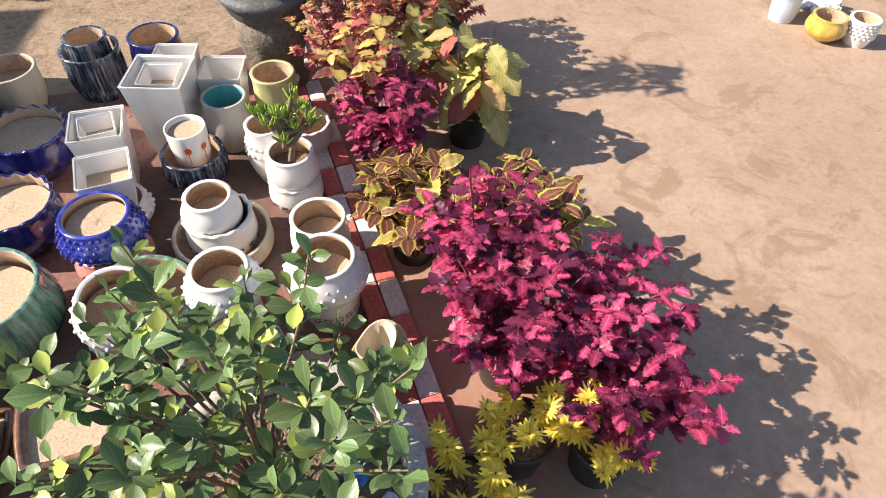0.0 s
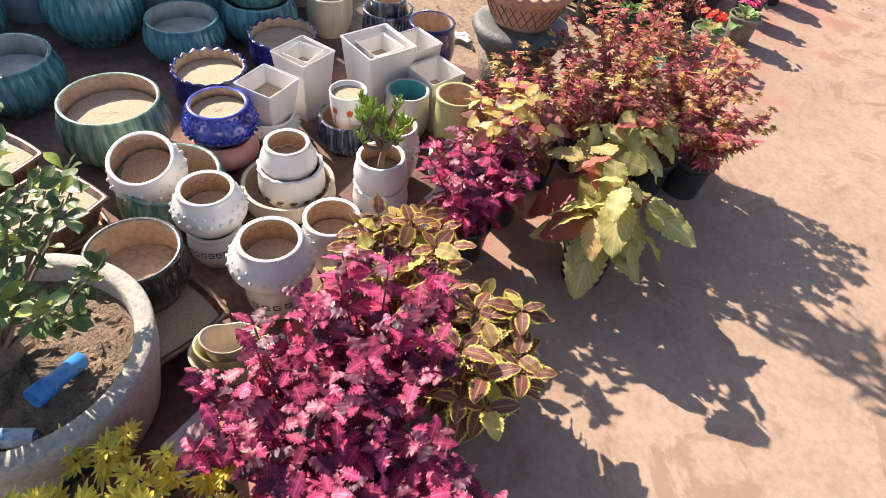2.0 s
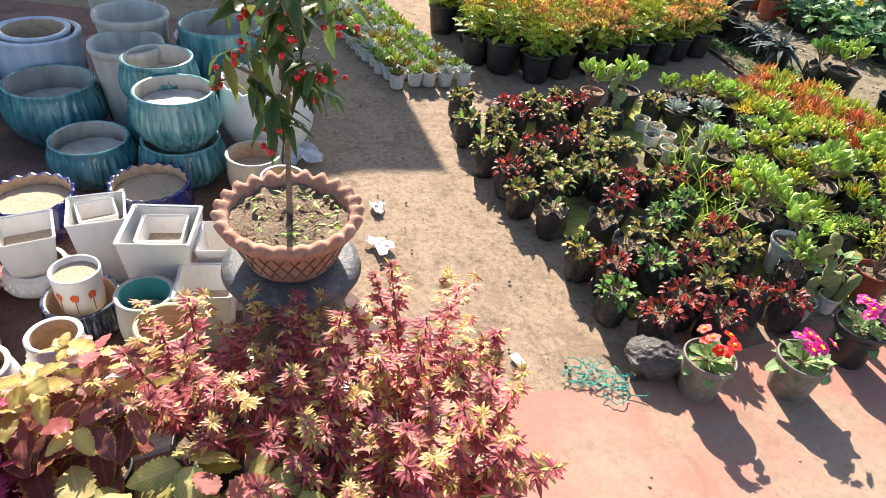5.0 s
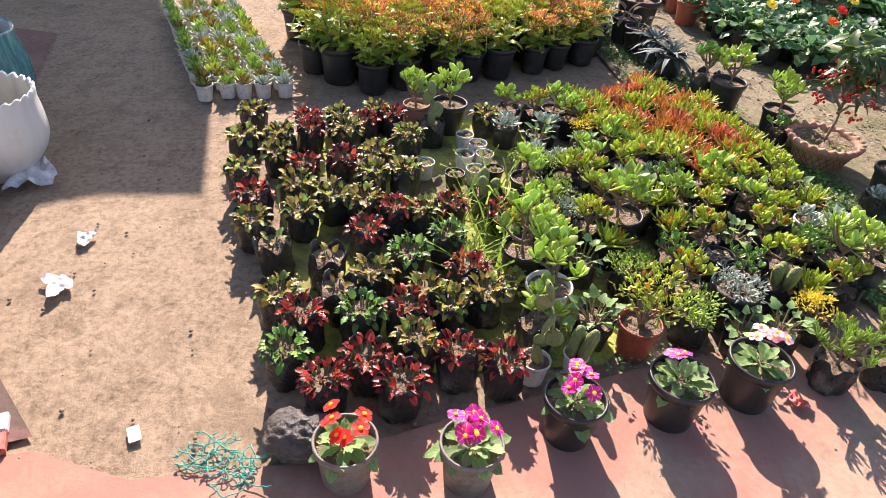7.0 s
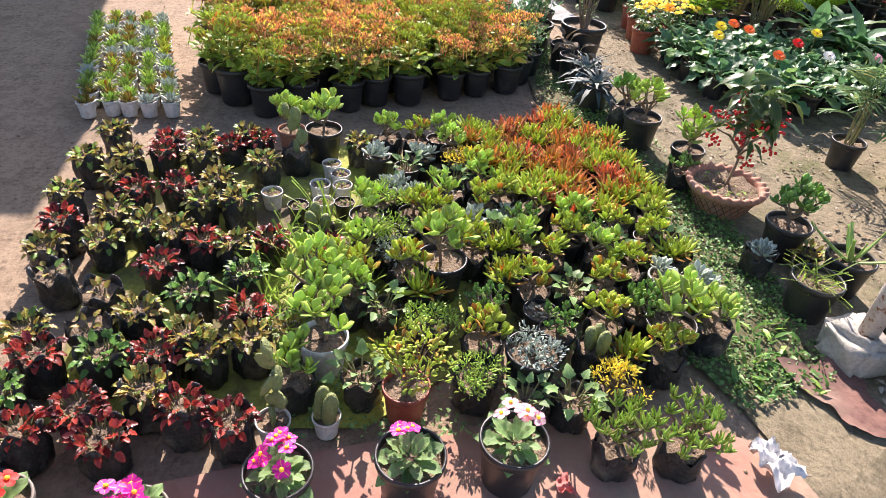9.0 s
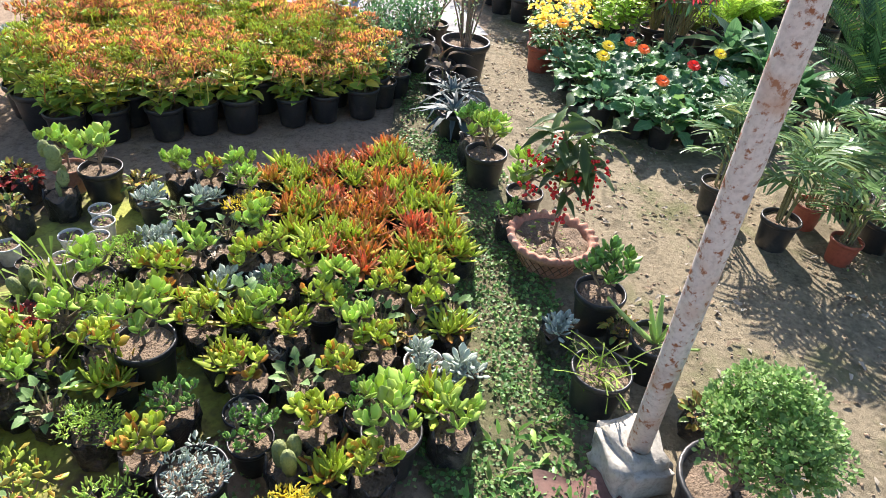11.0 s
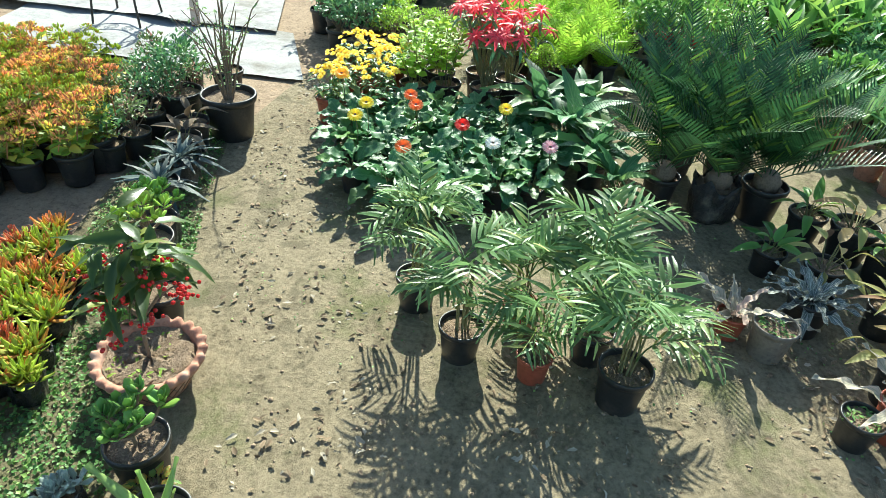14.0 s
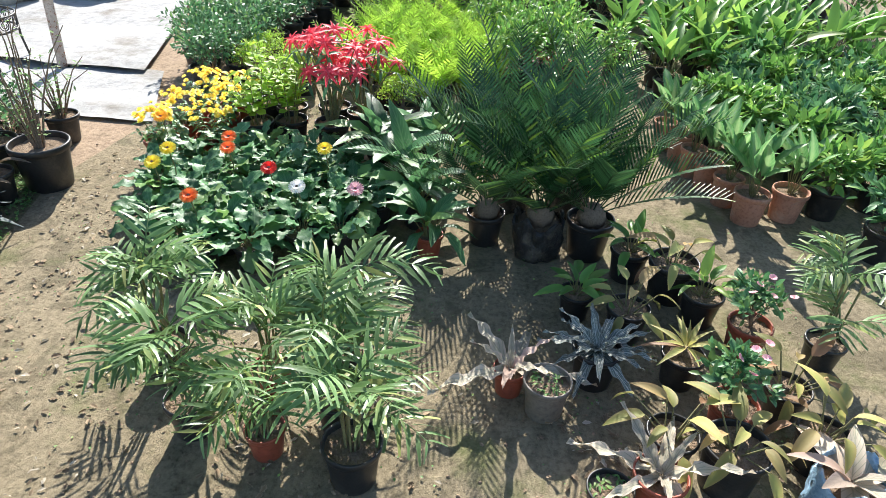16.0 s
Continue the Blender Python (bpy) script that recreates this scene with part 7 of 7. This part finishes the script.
BROM = {
    "pink": ("dusty pink-grey bromeliad with wavy strap leaves", lambda z: meshes([("foliage", moved(rosette(9, 0.28, T_STRAP, 0.12, 1.15, pieces=True), pose(0, 0, z)), None)], {"foliage": L_BROM})),
    "band": ("grey banded bromeliad with drooping straps", lambda z: meshes([("foliage", moved(rosette(22, 0.25, T_STRAP, 0.0, 1.0, pieces=True), pose(0, 0, z)), None)], {"foliage": L_BROMG})),
    "weed": ("pot of soil with small weeds", lambda z: [("foliage", quad_mesh("foliage", moved(litter(60, 0.06, 0.006), pose(0, 0, z)), L_CLOVER))]),
    "small": ("small green foliage plant", lambda z: meshes(lifted(leafy(12, 0.11, T_SICK, 0.1, 1.2, 0.07), z), {"foliage": L_MID})),
    "sick": ("yellowing drooping foliage plant", lambda z: meshes(lifted(leafy(12, 0.12, T_SICK, -0.2, 1.0, 0.12, 0.06, 0.3, pieces=True), z), {"foliage": L_SICK})),
    "stripe": ("yellow-striped dracaena with arching leaves", lambda z: [("foliage", quad_mesh("foliage", moved(rosette(16, 0.17, leaf(1, 0.17, "lance", 7, 0.3, 0.4), 0.2, 1.3), pose(0, 0, z + 0.05)), L_SICK))]),
    "rose": ("small-leaved pink flowering shrub", lambda z: meshes(lifted(bush(0.2, 0.13, 260, 0.04, leaf(1, 0.7, "ovate", 6, 0.3, 0.2, 0.15), branches=11), z), {"foliage": L_DEEP}) + [("flowers", quad_mesh("flowers", flowers(rng.normal(0, 0.05, (5, 3)) * [1, 1, 0.3] + [0, 0, z + 0.22], rng.normal(0, 0.3, (5, 3)) + [0, 0, 1], 0.018, 9, T_PETAL, 0.6), F_PINK))]),
    "green": ("deep green bushy plant", lambda z: meshes(lifted(bush(0.25, 0.2, 320, 0.07, leaf(1, 0.55, "ovate", 6, 0.3, 0.3), branches=12), z), {"foliage": L_DEEP})),
}
for x, y, s, d, k in brom:
    potted("foliage_plant" if k not in ("pink", "band") else "bromeliad", BROM[k][0] + " in a " + {"red": "brick-red", "black": "black", "grey": "grey"}[s] + " pot", "potted plant", s, d, BROM[k][1], x, y, 2, group="mixed foliage pots", key="brom" + k)

# ---- clay pots of pale banded leaves, and the beds behind ----
T_HOSTA = leaf(1, 0.42, "ovate", 8, 0.4, 0.3, wave=0.3)
for x, y, d in ((-4.61, 9.38, 0.19), (-4.69, 9.6, 0.19), (-4.79, 9.3, 0.17), (-4.97, 9.23, 0.165), (-5.13, 9.17, 0.155), (-5.34, 9.13, 0.15), (-5.52, 9.06, 0.15)):
    potted("dumb_cane", "pale green and cream broad-leaved dumb cane in a clay pot", "potted plant", "terracotta", d, lambda z: meshes(lifted(leafy(12, 0.23, T_HOSTA, 0.75, 1.45, 0.14, 0.03, pieces=True), z), {"foliage": L_HOSTA}), x, y, 3, h=0.18, group="dumb canes", key="dumb")


def far_bush(x, y, h, r, n, m, size, label, tpl=None, d=0.2, name="foliage_shrub"):
    k = (round(h, 2), round(r, 2), n, m.name)
    return potted(name, label, "potted shrub", "black", d, lambda z: meshes(lifted(bush(h, r, n, size, tpl or leaf3(1, 0.55, "ovate", 3, 0.25, 0.2), branches=14), z), {"foliage": m}), x, y, 2, group="background shrubs", key=k)


for x, y in fill([(-4.75, 9.75), (-5.6, 9.3), (-6.8, 9.6), (-7.0, 11.5), (-4.9, 11.2)], 0.32, 0.25):
    far_bush(x, y, 0.26, 0.2, 260, L_MID if rng.random() < 0.6 else L_DEEP, 0.075, "low leafy foliage plant in a black pot")
for x, y in fill([(-6.3, 9.0), (-7.4, 8.6), (-8.6, 10.2), (-7.4, 11.2), (-6.6, 9.9)], 0.36, 0.2):
    potted("canna", "tall broad-leaved bright green plant in a black pot", "potted plant", "black", 0.2, lambda z: meshes(lifted(leafy(12, 0.32, leaf(1, 0.36, "ovate", 8, 0.3, 0.4), 0.5, 1.4, 0.2, 0.05), z), {"foliage": L_MID}), x, y, 3, group="broad-leaved plants")
for x, y in fill([(-5.7, 7.9), (-6.0, 8.8), (-7.2, 8.5), (-7.0, 7.8)], 0.33, 0.2):
    far_bush(x, y, 0.45, 0.24, 620, L_MID, 0.045, "dense small-leaved green shrub in a black pot")
def fern(z):
    r, l = fronds(26, 0.4, 12, 0.07, 0.2, (0.8, 1.5), 0.5, 0.3, 0.08, 0.04, 0, 0.7)
    return [("frond", quad_mesh("frond", moved(join([p, q]), pose(0, 0, z)), L_LIMEB)) for p, q in zip(r, l)]


for x, y in fill([(-5.4, 7.2), (-5.8, 7.85), (-7.4, 7.9), (-7.2, 6.6), (-6.2, 6.8)], 0.33, 0.2):
    potted("asparagus_fern", "bright lime feathery fern in a black pot", "potted fern", "black", 0.2, fern, x, y, 2, group="ferns")
for x, y in ((-5.75, 6.2), (-5.9, 6.5), (-6.1, 6.15), (-5.35, 7.35)):
    far_bush(x, y, 0.22, 0.19, 1500, L_LIMEB, 0.016, "lime clipped golden shrub in a black pot", name="golden_shrub")
for x, y in fill([(-5.3, 5.8), (-6.0, 5.5), (-7.6, 5.2), (-7.5, 6.3), (-6.3, 6.05), (-5.6, 6.0)], 0.3, 0.2):
    far_bush(x, y, 0.32, 0.2, 520, L_DEEP, 0.04, "dense dark green shrub in a black pot")
for x, y in fill([(-7.4, 5.6), (-10.5, 4.6), (-11, 12), (-8.8, 11.5), (-8.4, 9.0), (-7.5, 8.0)], 0.52, 0.25):
    far_bush(x, y, 0.5, 0.34, 420, L_MID if rng.random() < 0.5 else L_DEEP, 0.075, "leafy green shrub in the far rows", d=0.24)
for x, y in ((-4.92, 6.53), (-4.99, 6.72), (-5.2, 6.65), (-5.25, 6.5)):
    potted("rubber_plant", "glossy bright green bushy plant in a black pot", "potted plant", "black", 0.2, lambda z: meshes(lifted(coleus(0.4, 0.14, 8, 8, 0.085, leaf(1, 0.6, "obovate", 6, 0.25, 0.15), droop=-0.25, low=0.3), z), {"foliage": L_LIMEB, "stem": M_STEM}), x, y, 2, group="green bushes")


def mum(z):
    sh = coleus(0.17, 0.12, 9, 4, 0.075, leaf(1, 0.5, "ovate", 8, 0.25, 0.25, 0.2), low=0.2)
    out = meshes(lifted(sh, z), {"foliage": L_DEEP, "stem": M_STEM})
    n = 34
    a, r = rng.uniform(0, 6.28, n), 0.135 * np.sqrt(rng.uniform(0, 1, n))
    P = np.stack([r * np.cos(a), r * np.sin(a), z + 0.21 - r * 0.3 + rng.uniform(-0.02, 0.02, n)], 1)
    aims = np.stack([np.cos(a) * 0.5, np.sin(a) * 0.5, np.ones(n)], 1)
    up, o = [(0, 0, 1)], np.zeros((1, 3))
    one = join([flowers(o, up, 0.02, 12, leaf3(1, 0.4, "petal", 3, 0.1, 0.1), 0.25), flowers(o, up, 0.018, 11, leaf3(1, 0.45, "petal", 2, 0.1, 0), 0.7), flowers(o, up, 0.016, 8, leaf3(1, 0.4, "petal", 2, 0.1, 0), 1.8)])
    out += blooms("flower", cached("mum", lambda: quad_mesh("flower", one, F_LEMON)), P, aims)
    return out


for x, y in ((-4.69, 6.34), (-4.55, 6.1), (-4.85, 6.1), (-4.95, 6.3), (-5.15, 6.1), (-5.2, 6.32)):
    potted("chrysanthemum", "yellow flowering chrysanthemum in a brick-red pot", "potted plant", "red", 0.19, mum, x, y, 2, group="chrysanthemums")


def poinsettia(z):
    paths, P, D = [], [], []
    for i in range(13):
        a = i * 2.399
        r = 0.22 * math.sqrt((i + 0.3) / 13)
        top = np.array([r * math.cos(a), r * math.sin(a), z + 0.42 + rng.uniform(-0.08, 0.1)])
        paths.append(np.array([[0.02 * math.cos(a), 0.02 * math.sin(a), z], top * [0.5, 0.5, 0.6] + [0, 0, z * 0.3], top]))
        P.append(top)
        D.append((math.cos(a) * 0.5 + 0.2, math.sin(a) * 0.5, 1))
    tpl = leaf(1, 0.36, "ovate", 7, 0.25, 0.35, 0.12)
    up, o = [(0, 0, 1)], np.zeros((1, 3))
    red = cached("bract", lambda: quad_mesh("bract_head", join([flowers(o, up, 0.085, 8, tpl, 0.0), flowers(o + [0, 0, 0.008], up, 0.055, 7, tpl, 0.5)]), F_POIN))
    low = flowers(np.array(P) - [0, 0, 0.07], D, 0.09, 4, tpl, -0.1)
    return [("stem", quad_mesh("stem", stems_shape(paths, 0.006, 0.003), M_STEM)), ("foliage", quad_mesh("foliage", low, L_DEEP))] + blooms("bract_head", red, P, D, "crimson bracts")


for x, y in ((-4.98, 6.98), (-5.2, 7.12), (-5.25, 6.92)):
    potted("poinsettia", "tall poinsettia with crimson bracts in a black pot", "potted plant", "black", 0.21, poinsettia, x, y, 2, group="poinsettias")
for x, y in ((-6.6, 8.3), (-6.5, 8.5)):
    potted("foliage_plant", "bronze-red strap-leaved plant in a black pot", "potted plant", "black", 0.2, lambda z: [("foliage", quad_mesh("foliage", moved(rosette(26, 0.26, leaf3(1, 0.14, "lance", 6, 0.2, 0.5), 0.1, 1.2), pose(0, 0, z)), L_BEG))], x, y, 1, key="bronze")
for x, y in fill([(-4.4, 4.9), (-4.75, 4.9), (-4.85, 5.15), (-4.4, 5.3), (-3.45, 5.35), (-3.6, 5.15)], 0.2, 0.2):
    far_bush(x, y, 0.22, 0.12, 240, L_ROSE if (x + y) % 0.2 < 0.1 else L_DEEP, 0.028, "small-leaved rose bush in a black bag", d=0.16, name="rose_bush")


# ---- the far corner: pole, iron chair, bundles ----
solid("pipe_pole", lathe([(0.03, 0), (0.035, 0), (0.035, 2.4), (0.03, 2.4)], 24), M_RUST, "upright grey painted steel pole on the tarpaulin", "pole", -5.93, 4.53, 0.02, 0, (0, -4))


def iron_chair(x, y):
    """A round wrought-iron stand: two rings, scrolls between them, legs splayed a little."""
    ob = new("iron_stool")
    ob.matrix_basis = pose(x, y, 0.03, 0, 0, 20)
    R, h = 0.25, 0.37
    th = np.linspace(0, 2 * math.pi, 41)
    for z, r in ((h, R), (h - 0.11, R * 0.98)):
        part("rail", tube(np.stack([r * np.cos(th), r * np.sin(th), np.full(41, z)], 1), 0.008, 6), ob, M_IRON)
    for k in range(4):
        c, d = math.cos(k * math.pi / 2 + 0.5), math.sin(k * math.pi / 2 + 0.5)
        part("leg", tube([(R * 1.08 * c, R * 1.08 * d, 0), (R * 0.98 * c, R * 0.98 * d, h * 0.5), (R * c, R * d, h)], 0.009, 6), ob, M_IRON)
    for k in range(12):
        s = np.linspace(0, 1, 26)
        turn, rad = s * 4.2 * math.pi, 0.05 * (1 - 0.7 * s)
        a = k * math.pi / 6 + rad * np.cos(turn) / R
        part("scroll", tube(np.stack([R * np.cos(a), R * np.sin(a), h - 0.055 + rad * np.sin(turn)], 1), 0.004, 5), ob, M_IRON)
    return tagged(ob, "round black wrought-iron plant stool with scrolls", "stool")


iron_chair(-5.85, 4.0)


def bundle(x, y, s, m, label):
    V, F, U = ball(s, 26, 14, 0.55)
    n = np.array([1 + 0.3 * noise.noise(Vector(p * 4 / s * 0.6)) + 0.12 * noise.noise(Vector(p * 14 / s * 0.5)) for p in V])
    return solid("plastic_bundle", (V * n[:, None], F, U), m, label, "bundle", x, y, s * 0.5)


bundle(-8.2, 3.4, 0.35, M_BLUEBAG, "blue and white plastic bag bundle")
bundle(-7.6, 2.7, 0.4, M_CLEAR, "dusty clear plastic sheeting heap")
bundle(-8.6, 2.4, 0.5, M_CLEAR, "heap of crumpled clear plastic")

rag(-1.25, 6.3, 0.3, "dusty dark red sheet scrap beside the footing", 20, 0.012, M_REDMAT, 0.01)
sack = new("sack_pot")
sack.matrix_basis = pose(-2.75, 9.2, 0, 0, 0, 30)
part("sack", nursery_pot(0.2, 0.2, M_BLUEBAG, True), sack)
part("soil", soil_mesh(0.085, 0.16), sack)
for at in rosette(9, 0.22, T_SICK, 0.15, 1.1, pieces=True).poses():
    part("leaf", cached("sack_leaf", lambda: quad_mesh("leaf", T_SICK, L_BROM)), sack, at=Matrix.Translation((0, 0, 0.165)) @ at)
tagged(sack, "pink-tinged broad leaves in a blue and white printed sack", "potted plant")
# pots at the far side of the tan sheet
ceramic("yellow_bowl", "yellow honeycomb glazed bowl", 2.05, 3.62, 0, 0.15, 0.12, glaze("yellow_glaze", (0.55, 0.36, 0.06), (0.42, 0.26, 0.04), (0.65, 0.46, 0.12)), belly=1.25, foot=0.6)
ceramic("white_speckled_pot", "blue-white speckled cylinder pot", 1.9, 3.78, 0, 0.13, 0.14, M_PALE, belly=1.02, foot=0.85)
ceramic("white_speckled_pot", "white pot with a lattice relief", 2.2, 3.6, 0, 0.13, 0.13, M_WHITE, belly=1.05, foot=0.85, dots=20)
rag(2.1, 3.85, 0.2, "white crumpled wrapping behind the pots", 10, tall=0.05)
# finger jade in the white moulded pot
ceramic("moulded_pot", "white moulded pot on a patterned bowl", -0.12, 2.217, 0.095, 0.145, 0.14, M_WHITE, belly=1.2, foot=0.75, fill_to=0.86, fill_mat=M_SOIL)
thing("finger_jade", "finger jade bonsai growing in a white pot", "bonsai", meshes(jade(h=0.24, spread=0.1, tips=14, size=0.042, per=12, tpl=T_FINGER, stem_r=0.012), {"foliage": L_FINGER}), -0.12, 2.217, 0.215)
ceramic("patterned_bowl", "white bowl with a dark elephant frieze and wavy rim", -0.15, 2.52, 0, 0.16, 0.12, M_WHITE, belly=1.08, foot=0.75, scallop=12)
ceramic("round_pot", "white dimpled pot behind the finger jade", -0.24, 2.345, 0, 0.125, 0.235, M_WHITE, belly=1.2, foot=0.75, dots=22, rows=2, knob=0.0072)
ceramic("white_dotted_bowl", "small white knobbed pot near the stand", -0.35, 2.86, 0, 0.13, 0.1, M_WHITE, belly=1.15, foot=0.75, dots=22, rows=2, knob=0.0072, group="white dotted pots")
